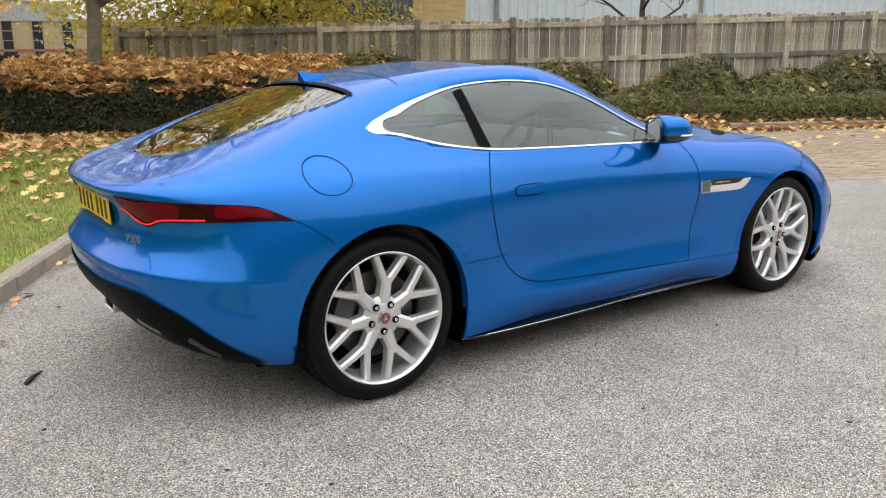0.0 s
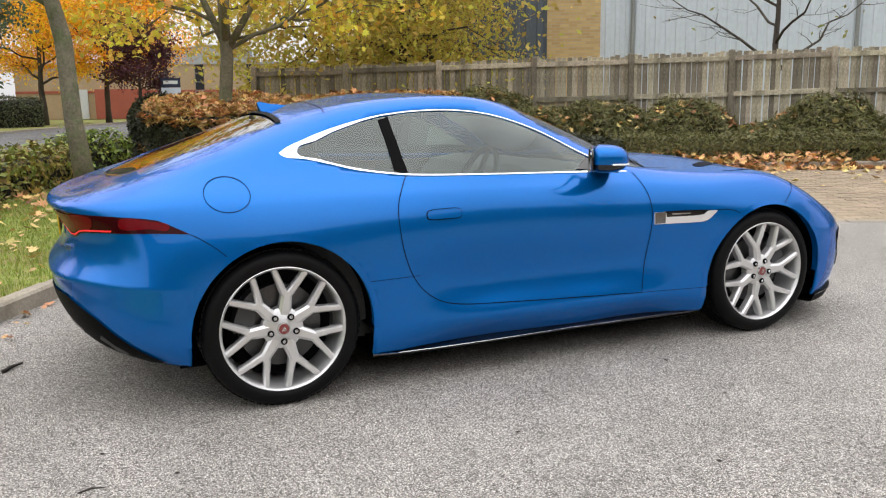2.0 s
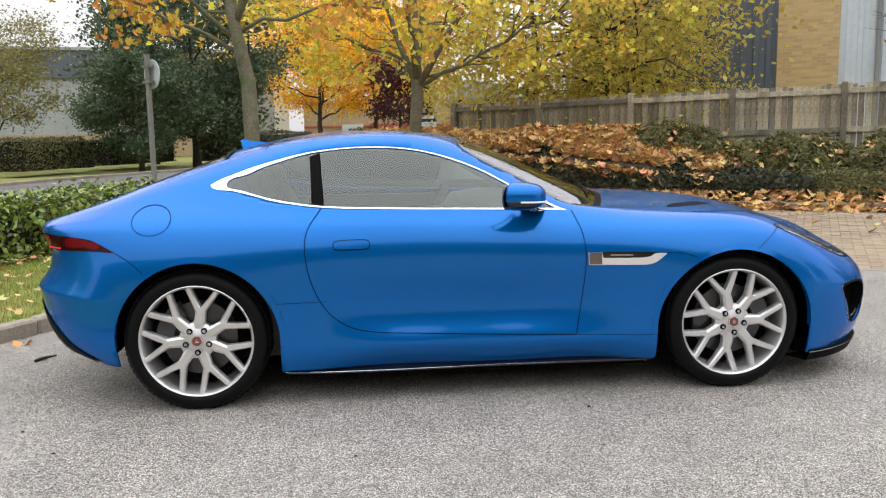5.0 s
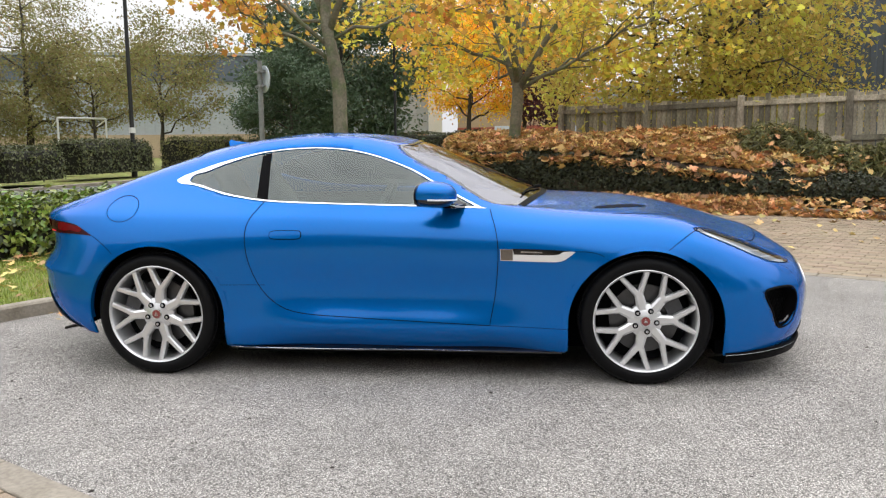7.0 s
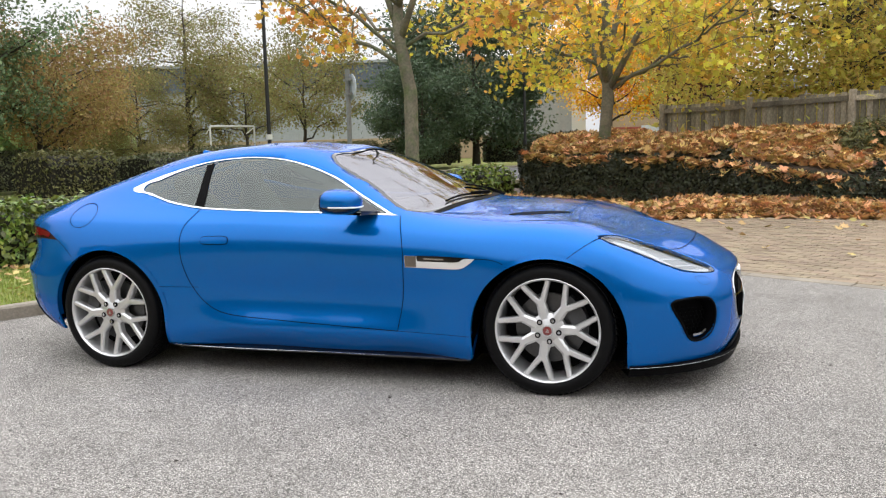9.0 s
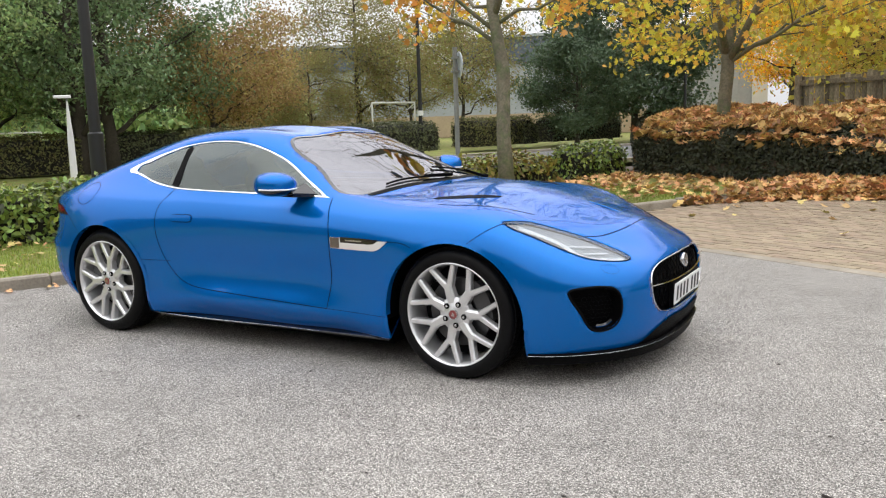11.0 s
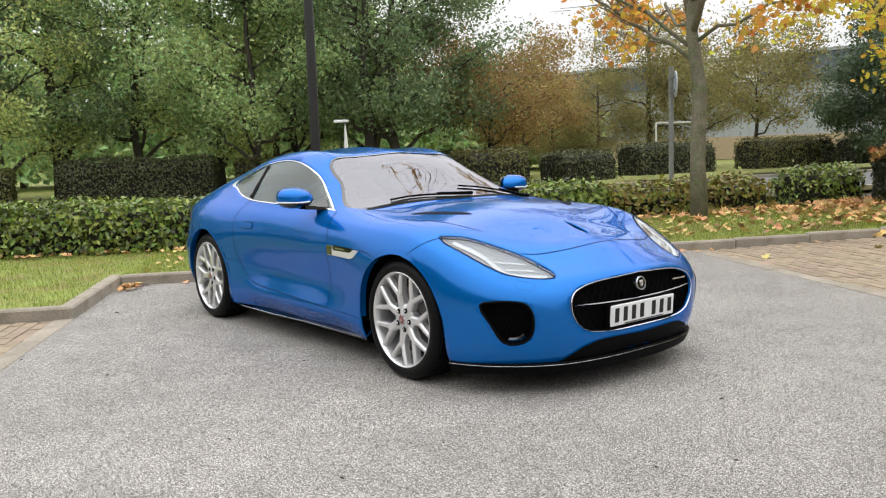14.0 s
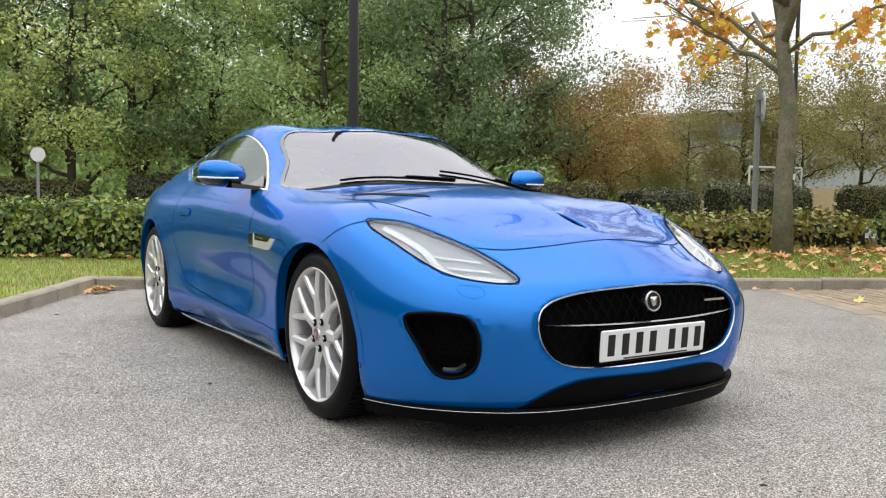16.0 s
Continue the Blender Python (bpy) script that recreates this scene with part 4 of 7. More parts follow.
def clipped_hedge(u0, u1, seed, label, end=False):
    """The dark clipped front of the planting: an uneven twiggy wall, near-black for the shade inside, clad in small
    sprays, some of which stand up through the leaves on top.
    """
    r = np.random.default_rng(seed)
    ob = tagged(new("clipped_hedge"), label, "hedge")
    # plan: along the front, and round the rounded end where there is one
    line = [(u, face_v(u)) for u in np.linspace(u0, u1, int((u1 - u0) / .12) + 2)]
    if end:
        line = [(end_u(v), v) for v in np.linspace(13.2, 10.78, 22)] + line[1:]
    s, prof = Soup(), ((0.0, 0.0), (-.02, .3), (-.03, .7), (.02, .92), (.14, 1.0), (.32, 1.0))
    ring, walls = [], []
    for k, (u, v) in enumerate(line):
        a, b = Vector(line[max(0, k - 1)]), Vector(line[min(len(line) - 1, k + 1)])
        out = Vector(((b - a).y, -(b - a).x)).normalized()
        high = face_z(u) if not end or u > -4.5 else face_z(-4.5) + min(.3, .16 * (v - 10.7))
        walls.append((Vector((u, v)), out, high))
        for w, h in prof:
            q = Vector((u, v)) - out * (w + .05 + .05 * noise.noise(Vector((u * 2.2, v * 2.2, h * 2))))
            ring.append(tuple(site(q.x, q.y, .06 + (high - .10) * h)))
    n = len(prof)
    s.add(ring, [(k * n + j, k * n + j + 1, (k + 1) * n + j + 1, (k + 1) * n + j) for k in range(len(line) - 1) for j in range(n - 1)])
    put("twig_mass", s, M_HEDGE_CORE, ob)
    cs, ns = [], []
    for (p, out, high), (p2, _, high2) in zip(walls, walls[1:]):
        for _ in range(int(3000 * (p2 - p).length * high)):
            f, h = r.uniform(), r.uniform() ** .9
            q = p.lerp(p2, f)
            hh = high + (high2 - high) * f
            w = (.10 * max(0.0, h - .8) / .2) + .055 * noise.noise(Vector((q.x * 2.2, q.y * 2.2, h * 2))) + .022 * r.normal()
            q -= out * w
            cs.append(tuple(site(q.x, q.y, .06 + hh * h + max(0.0, r.normal() * .022))))
            ns.append(tuple(SITE.to_3x3() @ Vector((out.x, out.y, .35)) + Vector(r.normal(size=3) * .7)))
    # sprays that show through the leaves, thicker towards the open end of the bank
    for _ in range(int(5200 * (u1 - u0))):
        u, d = r.uniform(u0, u1), r.uniform(.04, 1.8)
        v = face_v(u) + d
        if noise.noise(Vector((u * 2.3, v * 2.3, 5))) * 1.5 + .10 * u - .2 * d > .22 + .16 * r.normal():
            cs.append(tuple(site(u, v, bank_height(u, v) + abs(r.normal()) * .04)))
            ns.append((r.normal() * .6, r.normal() * .6, 1))
    lv = new("sprays", leaf_mesh("sprays", cs, ns, .052 * r.uniform(.5, 1.5, len(cs)), M_HEDGE_DARK))
    lv.parent = ob
    tagged(lv, kind="stuff")


clipped_hedge(-4.55, -1.2, 105, "dark clipped hedge buried under fallen leaves", end=True)
clipped_hedge(-1.2, 3.1, 106, "dark clipped hedge below the leafy bank")


# fallen leaves
def litter(name, label, n, seed, where, size=(.09, .16), material=M_LITTER, flat_up=.8):
    """where(r) gives a site place and the height of what the leaf lies on."""
    r = np.random.default_rng(seed)
    cs, ns = [], []
    for _ in range(n):
        u, v, z = where(r)
        cs.append(tuple(site(u, v, z + .012 + abs(r.normal()) * .012)))
        ns.append((r.normal() * (1 - flat_up) * 1.6, r.normal() * (1 - flat_up) * 1.6, 1))
    return tagged(new(name, leaf_mesh(name, cs, ns, r.uniform(*size, n), material, "maple")), label, "fallen leaves", kind="stuff")


def on_hedge(r):
    """Leaves lie thick on the bank behind the clipped hedge, spill over its edge and thin out among the shrubs."""
    while True:
        u, d = r.uniform(-6.3, 3.2), 1.9 * r.uniform() ** 1.1
        v = face_v(u) + d
        bare = noise.noise(Vector((u * 2.3, v * 2.3, 5))) * 1.5 + .10 * u - .2 * d
        if u < end_u(v) - .02 or bare > .30 + .22 * r.normal() or (u > .1 and r.uniform() < (u - .1) / 1.8):
            continue
        z = bank_height(u, v) + .01 + abs(r.normal()) * .03
        if d < .15:
            if r.uniform() < .45:
                continue
            z = face_z(u) - r.uniform(-.03, .2) * r.uniform()
            v -= .03
        return u, v, z


litter("fallen_leaves", "pale gold maple leaves among the brown ones on the bank", 4600, 311, on_hedge, (.09, .17), M_LITTER_PALE, flat_up=.6)
litter("fallen_leaves", "thick brown and orange maple leaves on the clipped hedge", 11500, 301, on_hedge, (.10, .19), flat_up=.6)


def kerb_line(u):
    """The face of the kerb in front of the bank."""
    return float(np.interp(u, (-1.72, -1.45, -.9, -.1, .9, 6.0, 20.0), (8.7, 9.6, 10.3, 10.85, 11.12, 11.32, 11.6)))


def along_kerb(r):
    u = r.uniform(-1.6, 12.0) if r.uniform() < .6 else r.uniform(-1.6, 3.0)
    kerb_v = kerb_line(u)
    v = kerb_v + r.normal() * (.16 if u < 1 else .08) - .05
    return u, v, (KERB_H if v > kerb_v + .1 else 0.0)


litter("fallen_leaves", "drift of brown leaves along the kerb", 1700, 302, along_kerb, (.08, .16), flat_up=.7)

def on_shrubs(r):
    far = r.uniform() > .62
    u0, v0, ru, rv, h = MOUNDS[r.integers(4, len(MOUNDS)) if far else r.integers(0, 4)]
    a, d = r.uniform(0, 2 * math.pi), math.sqrt(r.uniform()) * .85
    return u0 + ru * d * math.cos(a), v0 + rv * d * math.sin(a), .06 + h * math.sqrt(1 - d * d) * .98


litter("fallen_leaves", "single pale leaves caught on the spreading shrubs", 420, 314, on_shrubs, (.08, .14), M_LITTER_PALE, flat_up=.5)
litter("fallen_leaves", "brown leaves caught on the spreading shrubs", 420, 315, on_shrubs, (.08, .15), M_LITTER, flat_up=.5)


def behind_kerb(r):
    u = r.uniform(-1.7, 1.4) if r.uniform() < .75 else r.uniform(1.4, 6.5)
    v = kerb_line(u)
    if r.uniform() < .45:
        d = r.uniform(0, .2)
        return u, v - d, KERB_H * max(0.0, 1 - d / .15)
    f, gap = r.uniform(), max(.15, face_v(u) - v)
    return u, v + f * gap, KERB_H + .01 + .10 * f * min(1.0, gap / .4)


litter("fallen_leaves", "brown leaves heaped between the kerb and the hedge", 2300, 313, behind_kerb, (.08, .16), flat_up=.6)


def far_kerb_drift(r):
    u = r.uniform(3.0, 17.0)
    kerb_v = kerb_line(u)
    v = kerb_v - .10 + abs(r.normal()) * .17 * (1 if r.uniform() < .6 else -1)
    return u, v, (KERB_H if v > kerb_v - .02 else 0.0)


litter("fallen_leaves", "drift of brown leaves below the spreading shrubs", 800, 312, far_kerb_drift, (.07, .15), flat_up=.65)


def on_verge(r):
    v = 11.4 - abs(r.normal()) * 2.2
    u = r.uniform(-4.9, -2.0)
    return u, v, KERB_H - .01 + mound_z(u, v)


litter("fallen_leaves", "brown leaves under the hedge at the end of the verge", 900, 303, on_verge, (.08, .15), flat_up=.7)
litter("fallen_leaves", "yellow leaves scattered on the verge", 420, 304, lambda r: (lambda u, v: (u, v, KERB_H - .005 + mound_z(u, v)))(r.uniform(-4.3, -2.0), r.uniform(.2, 10.5)), (.05, .11), M_LITTER_PALE)
litter("fallen_leaves", "pale leaves scattered over the paving", 170, 305, lambda r: (lambda u: (u, kerb_line(u) - .1 - abs(r.normal()) * 1.5, 0.0))(r.uniform(-1.5, 9.0)), (.06, .13), M_LITTER_PALE)
litter("fallen_leaves", "brown leaves swept into the kerb's corner", 60, 306, lambda r: (KERB_U + .06 + abs(r.normal()) * .16, .05 + abs(r.normal()) * .10, 0.0), (.05, .09), M_LITTER)
litter("fallen_leaves", "single small leaves along the kerb", 60, 307, lambda r: (KERB_U + .05 + abs(r.normal()) * .1, r.uniform(.2, 6.5), 0.0), (.04, .08), M_LITTER)
litter("fallen_leaves", "leaves beneath the laurel hedge", 300, 308, lambda r: (lambda u, v: (u, v, KERB_H - .01 + mound_z(u, v)))(-4.2 + abs(r.normal()) * .22, r.uniform(-6.0, 9.5)), (.05, .10), M_LITTER)


# grass blades on the verge
def grass(name, n, seed, box_u, box_v):
    r = np.random.default_rng(seed)
    u, v = r.uniform(*box_u, n), r.uniform(*box_v, n)
    h = r.uniform(.02, .05, n)
    a, lean = r.uniform(0, 2 * math.pi, n), r.uniform(.0, .6, n)
    s = Soup()
    for i in range(n):
        z = KERB_H - .03 + bump_z(u[i], v[i]) + mound_z(u[i], v[i])
        p = site(u[i], v[i], z)
        d = Vector((math.cos(a[i]), math.sin(a[i]), 0)) * .004
        s.add([p - d, p + d, p + Vector((math.cos(a[i] + 1.5) * lean[i] * h[i], math.sin(a[i] + 1.5) * lean[i] * h[i], h[i]))], [(0, 1, 2)])
    put(name, s, M_BLADE, label="short green grass blades", category="grass", kind="stuff")


grass("grass", 42000, 401, (-4.4, KERB_U - .13), (0.0, 9.5))
grass("grass", 16000, 402, (-4.4, -.14), (-4.5, 0.0))
# ---- over the hedge: road, far verges, posts, goals, buildings ----
s = Soup()
near, far_edge = [], []
for k in range(21):
    v = -45 + 6.0 * k
    near.append(site(-8.6 - .10 * max(0, v - 5) * .9 + 0.02 * min(0, v), v, -.01))
    far_edge.append(site(-15.4 - .13 * max(0, v - 5) * .9 + 0.02 * min(0, v), v, -.01))
s.add(near + far_edge, [(k, k + 1, 21 + k + 1, 21 + k) for k in range(20)])
put("road", s, M_ROAD, label="grey road behind the hedge", kind="structure")
far_kerb = Soup()
for a, b in ((far_edge, .0), (near, .0)):
    far_kerb.tube([p + Vector((0, 0, .03)) for p in a], .07, 4)
put("road_kerb", far_kerb, M_KERB, label="pale kerbs of the road", kind="structure")


def pole(name, label, at, high, radius, material, parts=()):
    ob = thing(name, label, "post", at=at)
    smoothed(put("shaft", Soup().tube([(0, 0, 0), (0, 0, 1.3), (0, 0, 1.32), (0, 0, high)], [radius * 1.35, radius * 1.35, radius, radius * .8], 16), material, ob), 40)
    return ob


pole("street_lamp", "tall black street lamp behind the hedge", (-5.06, 2.98, 0), 8.0, .075, M_POLE)
lamp = pole("street_lamp", "slim black street lamp over the road", (-12.35, 23.2, 0), 8.5, .075, M_POLE)
put("band", Soup().tube([(0, 0, 1.55), (0, 0, 1.74)], .115, 14), M_WHITE_PAINT, lamp, "white band")
pole("street_lamp", "slim black post before the warehouse", (-4.3, 31.3, 0), 6.0, .06, M_POLE)
# low bollard-style column lamp over the road, seen beyond the roof
lamp = thing("column_lamp", "low white tapered column lamp with a flat head", "lamp", at=(-13.6, 8.8, 0))
smoothed(put("column", Soup().tube([(0, 0, 0), (0, 0, 1.2), (0, 0, 2.12)], [.09, .075, .02], 14), M_WHITE_PAINT, lamp), 40)
head = put("head", Soup().chamfer_box((-.30, -.11, 2.17), (.10, .11, 2.24), .02), M_WHITE_PAINT, lamp, "flat white lamp head")
head.matrix_basis = pose(0, 0, 0, 0, 0, 55)
put("neck", Soup().tube([(0, 0, 2.08), (0, 0, 2.2)], .022, 10), M_GALV, lamp)

sign = thing("road_sign", "round road sign seen from behind on a grey post", "sign", at=(-2.6, 8.57, 0))
smoothed(put("post", Soup().tube([(0, 0, 0), (0, 0, 2.58)], .042, 14), M_GALV, sign), 40)
m = pose(.052, .05, 2.28, 90, 0, 134)
smoothed(put("disc", Soup().lathe([(0, .008), (.222, .008), (.225, 0), (.222, -.008), (0, -.008)], m, 40), M_CLAD_PALE, sign, "pale grey back of the disc"), 40)
for z in (2.16, 2.40):
    put("bracket", Soup().box((-.10, -.05, z - .018), (.10, .045, z + .018), pose(0, 0, 0, 0, 0, 134)), M_GALV, sign)
sign = thing("road_sign", "small round blue and white sign on a grey post", "sign", at=(-16.1, .13, 0))
put("post", Soup().tube([(0, 0, 0), (0, 0, 1.85)], .035, 10), M_GALV, sign)
put("disc", Soup().lathe([(0, .012), (.17, .012), (.17, -.012), (0, -.012)], pose(.05, 0, 1.70, 0, 90, -30), 28), M_WHITE_PAINT, sign, "pale round disc")


def goal(x, y, turn, wide=3.6, high=2.05):
    ob = thing("goal_frame", "white steel goal frame on the grass", "goal", "goal frames", (x, y, 0))
    ob.rotation_euler = (0, 0, radians(turn))
    for a in (-wide / 2, wide / 2):
        put("upright", Soup().tube([(a, 0, 0), (a, 0, high)], .045, 10), M_WHITE_PAINT, ob)
        put("stay", Soup().tube([(a, 0, high - .05), (a + .12 * (1 if a < 0 else -1), .45, high - .35)], .025, 8), M_WHITE_PAINT, ob)
    put("crossbar", Soup().tube([(-wide / 2, 0, high), (wide / 2, 0, high)], .045, 10), M_WHITE_PAINT, ob)


goal(-18.5, 30.7, 73, 2.75, 2.3)
goal(-32.5, 19.6, 98, 3.0, 1.42)

# clipped box hedges on the far verge
for k, (x0, y0, x1, y1, w, h) in enumerate(((-14.0, 13.2, -13.5, 15.2, 1.6, 1.15), (-13.3, 16.6, -12.9, 18.6, 1.5, .95), (-13.3, 20.5, -12.6, 24.0, 1.3, 1.1), (-12.3, 26.5, -11.4, 30.5, 1.3, 1.15), (-11.0, 32.0, -9.5, 37.0, 1.3, 1.1),
                                            (-24.5, 4.0, -22.0, 8.5, 1.4, 1.35), (-21.8, 9.2, -19.8, 13.5, 1.3, 1.2), (-19.4, 14.5, -17.6, 18.5, 1.4, 1.2), (-7.5, 36.5, -2.5, 38.5, 1.4, 1.3), (-27.0, -4.0, -24.8, 2.5, 1.3, 1.15))):
    to = SITE.inverted()
    a, b = to @ Vector((x0, y0, 0)), to @ Vector((x1, y1, 0))
    hedge("box_hedge", "clipped dark green box hedge over the road", [(a.x, a.y), (b.x, b.y)], w, h, M_BOX if k % 3 else M_JUNIPER, .095, 320, 500 + k, ragged=.04, group="box hedges over the road")
for x, y in ((-15.6, 24.6), (-16.8, 20.3), (-10.9, 29.9)):
    to = SITE.inverted()
    a = to @ Vector((x, y, 0))
    hedge("round_bush", "small round clipped bush", [(a.x - .25, a.y), (a.x + .25, a.y)], .8, .8, M_BOX, .10, 340, int(600 + x), group="round bushes", category="bush")


# warehouse: grey cladding on a buff plinth, a dark fascia and a white board
def facing(x0, y0, x1, y1):
    d = Vector((x1 - x0, y1 - y0, 0))
    return Matrix.Translation((x0, y0, 0)) @ Matrix.Rotation(math.atan2(d.y, d.x), 4, "Z"), d.length


house = tagged(new("warehouse"), "long grey clad warehouse with a buff brick plinth", "building")
m, length = facing(-66, 44, -6.7, 60.3)
for name, z0, z1, out, material, label in (("plinth", 0, 1.7, .08, M_BUFF_WALL, "buff brick plinth"), ("wall", 1.7, 5.6, 0, M_CLAD_GREY, "pale grey cladding"), ("fascia", 5.6, 7.5, .25, M_CLAD_DARK, "slate fascia")):
    s = Soup()
    s.box((0, -out, z0), (length, 12, z1), m)
    put(name, s, material, house, label)
for k in range(90):
    put("cladding_rib", Soup().box((k * .68, -.05, 1.72), (k * .68 + .06, 0, 5.6), m), M_CLAD_GREY, house)
put("sign_board", Soup().box((length - 27, -.34, 5.75), (length - 22.5, -.26, 7.35), m), M_WHITE_PAINT, house, "blank white fascia board")
put("corner_pier", Soup().box((length - .05, -.3, 0), (length + 1.0, 8, 7.0), m), M_WHITE_PAINT, house, "pale corner pier")
put("roof", Soup().box((-.3, -.4, 7.5), (length + .3, 14, 7.7), m), M_CLAD_GREY, house)

house = tagged(new("office_building"), "low buff office building with a grey upper storey", "building")
m, length = facing(-5.0, 66.0, 26.0, 58.0)
put("wall", Soup().box((0, 0, 0), (length, 10, 4.0), m), M_BUFF_WALL, house, "buff brick wall")
put("band", Soup().box((0, -.06, 1.92), (length, 0, 2.1), m), M_RED_WALL, house, "red brick band")
put("coping", Soup().box((-.1, -.1, 4.0), (length + .1, 10, 4.16), m), M_CLAD_GREY, house, "grey coping")
gable = [(10.6, 4.16), (17.3, 4.16), (17.3, 5.05), (13.95, 5.45), (10.6, 5.05)]
s = Soup().add([m @ Vector((a, y, z)) for y in (.15, 9.8) for a, z in gable], [(4, 3, 2, 1, 0), (5, 6, 7, 8, 9)] + [(k, (k + 1) % 5, 5 + (k + 1) % 5, 5 + k) for k in range(5)])
put("upper_wall", s, M_CLAD_GREY, house, "grey clad gable")
for a in np.arange(10.9, 17.2, .42):
    put("cladding_rib", Soup().box((a, .11, 4.18), (a + .05, .15, 5.0), m), M_CLAD_GREY, house)
for a in (-1, 1):
    c = Vector((13.95 + a * 1.72, 0, 5.27))
    put("verge_trim", Soup().box((-1.76, -.02, -.03), (1.76, .14, .05), m @ Matrix.Translation(c) @ Matrix.Rotation(a * math.atan2(.4, 3.35), 4, "Y")), M_WHITE_PAINT, house, "pale verge trim")
put("red_wall", Soup().box((5.7, -.5, 0), (9.35, -.1, 2.2), m), M_RED_WALL, house, "faded red wall")
put("roller_door", Soup().box((3.3, -.12, 0), (5.1, -.05, 2.2), m), M_CLAD_PALE, house, "pale roller door")
for a in (10.35, 13.0, 14.92, 16.85, 19.4, 22.0, 24.6, 27.2):
    win = put("window", Soup().box((a, -.05, .7), (a + .62, 0, 3.98), m), M_DARK_WINDOW, house, "tall dark window")
    for z in (1.35, 2.0, 2.65, 3.3):
        put("frame", Soup().box((a - .03, -.08, z), (a + .65, -.05, z + .06), m), M_GALV, win)
    put("frame", Soup().box((a - .05, -.08, .7), (a, -.02, 3.98), m), M_GALV, win)
board = thing("sign_board", "navy sign board with white lettering above a pale panel", "sign", at=(3.9, 43.6, 0))
put("panel", Soup().box((-.5, -.03, 2.0), (.5, .03, 2.5)), M_NAVY, board)
put("lower_panel", Soup().box((-.5, -.03, 1.5), (.5, .03, 1.99)), M_CLAD_PALE, board, "pale lower panel")
for a in (-.42, .42):
    put("post", Soup().tube([(a, .06, 0), (a, .06, 2.5)], .04, 8), M_GALV, board)
put("lettering", Soup().box((-.38, -.04, 2.18), (.36, -.03, 2.36)), M_WHITE_PAINT, board, "white lettering bar")

# behind the camera: an unseen row of trees and a slate building, added to close the place and show in the paint
back = tagged(new("unit_building"), "plain slate-clad building added out of view for reflections", "building")
put("wall", Soup().box((-34, -36, 0), (44, -27, 9.0)), M_CLAD_DARK, back, "slate cladding")
put("plinth", Soup().box((-34, -27.0, 0), (44, -26.9, 1.2)), M_BUFF_WALL, back)
for x, y, a, k in ((-9, -24, 20, .8), (1, -24, 120, .85), (11, -23, 220, .8), (20, -22, 320, .85), (28, -12, 80, .8), (27, 2, 170, .8)):
    again(olive, x, y, a, k * 1.3)
for x, y, a, k in ((-12, -22, 60, .5), (16, -21, 300, .5)):
    again(dark, x, y, a, k, "dark green tree added out of view for reflections")
bare = [o for o in bpy.data.objects if o.name == "bare_tree"][0]
again(bare, 8.2, -10.5, 40, 1.5)
again(bare, 14.5, -6.0, 190, 1.5)
# ---- the sports coupe: right half of the skin as a loft over styling lines, then mirrored ----
# Each line runs from the middle of the tail round the flank to the middle of the nose: x ahead of the rear axle, half width, height.
FOOT = [(-0.66, 0, 0.235), (-0.64, 0.4, 0.23), (-0.55, 0.68, 0.22), (-0.46, 0.82, 0.218), (-0.38, 0.86, 0.212), (0, 0.9, 0.165), (0.42, 0.9, 0.165), (0.9, 0.835, 0.165), (1.25, 0.835, 0.165), (1.6, 0.835, 0.165), (1.95, 0.835, 0.165), (2.24, 0.885, 0.16), (2.62, 0.895, 0.16), (3, 0.88, 0.16), (3.22, 0.775, 0.165), (3.44, 0.53, 0.17), (3.515, 0.27, 0.175), (3.53, 0, 0.18)]
SILL = [(-0.8, 0, 0.33), (-0.78, 0.42, 0.32), (-0.68, 0.7, 0.3), (-0.53, 0.85, 0.3), (-0.38, 0.9, 0.285), (0, 0.935, 0.25), (0.42, 0.925, 0.245), (0.9, 0.896, 0.245), (1.25, 0.896, 0.245), (1.6, 0.896, 0.245), (1.95, 0.896, 0.245), (2.24, 0.915, 0.24), (2.62, 0.925, 0.24), (3, 0.905, 0.24), (3.24, 0.8, 0.24), (3.475, 0.545, 0.25), (3.545, 0.28, 0.255), (3.56, 0, 0.26)]
DOOR_LOW = [(-0.885, 0, 0.47), (-0.85, 0.44, 0.46), (-0.745, 0.7, 0.45), (-0.57, 0.865, 0.43), (-0.37, 0.925, 0.4), (0, 0.95, 0.38), (0.42, 0.93, 0.36), (0.9, 0.91, 0.318), (1.25, 0.91, 0.318), (1.6, 0.91, 0.318), (1.95, 0.908, 0.325), (2.24, 0.922, 0.35), (2.62, 0.94, 0.37), (3, 0.915, 0.37), (3.26, 0.81, 0.36), (3.49, 0.555, 0.36), (3.558, 0.285, 0.36), (3.572, 0, 0.36)]
FLANK = [(-0.905, 0, 0.575), (-0.87, 0.44, 0.575), (-0.765, 0.7, 0.575), (-0.58, 0.865, 0.56), (-0.36, 0.932, 0.54), (0, 0.958, 0.53), (0.42, 0.935, 0.5), (0.9, 0.882, 0.455), (1.25, 0.882, 0.455), (1.6, 0.882, 0.455), (1.95, 0.896, 0.472), (2.24, 0.93, 0.49), (2.62, 0.946, 0.5), (3, 0.92, 0.49), (3.26, 0.815, 0.47), (3.492, 0.56, 0.46), (3.56, 0.285, 0.46), (3.574, 0, 0.46)]
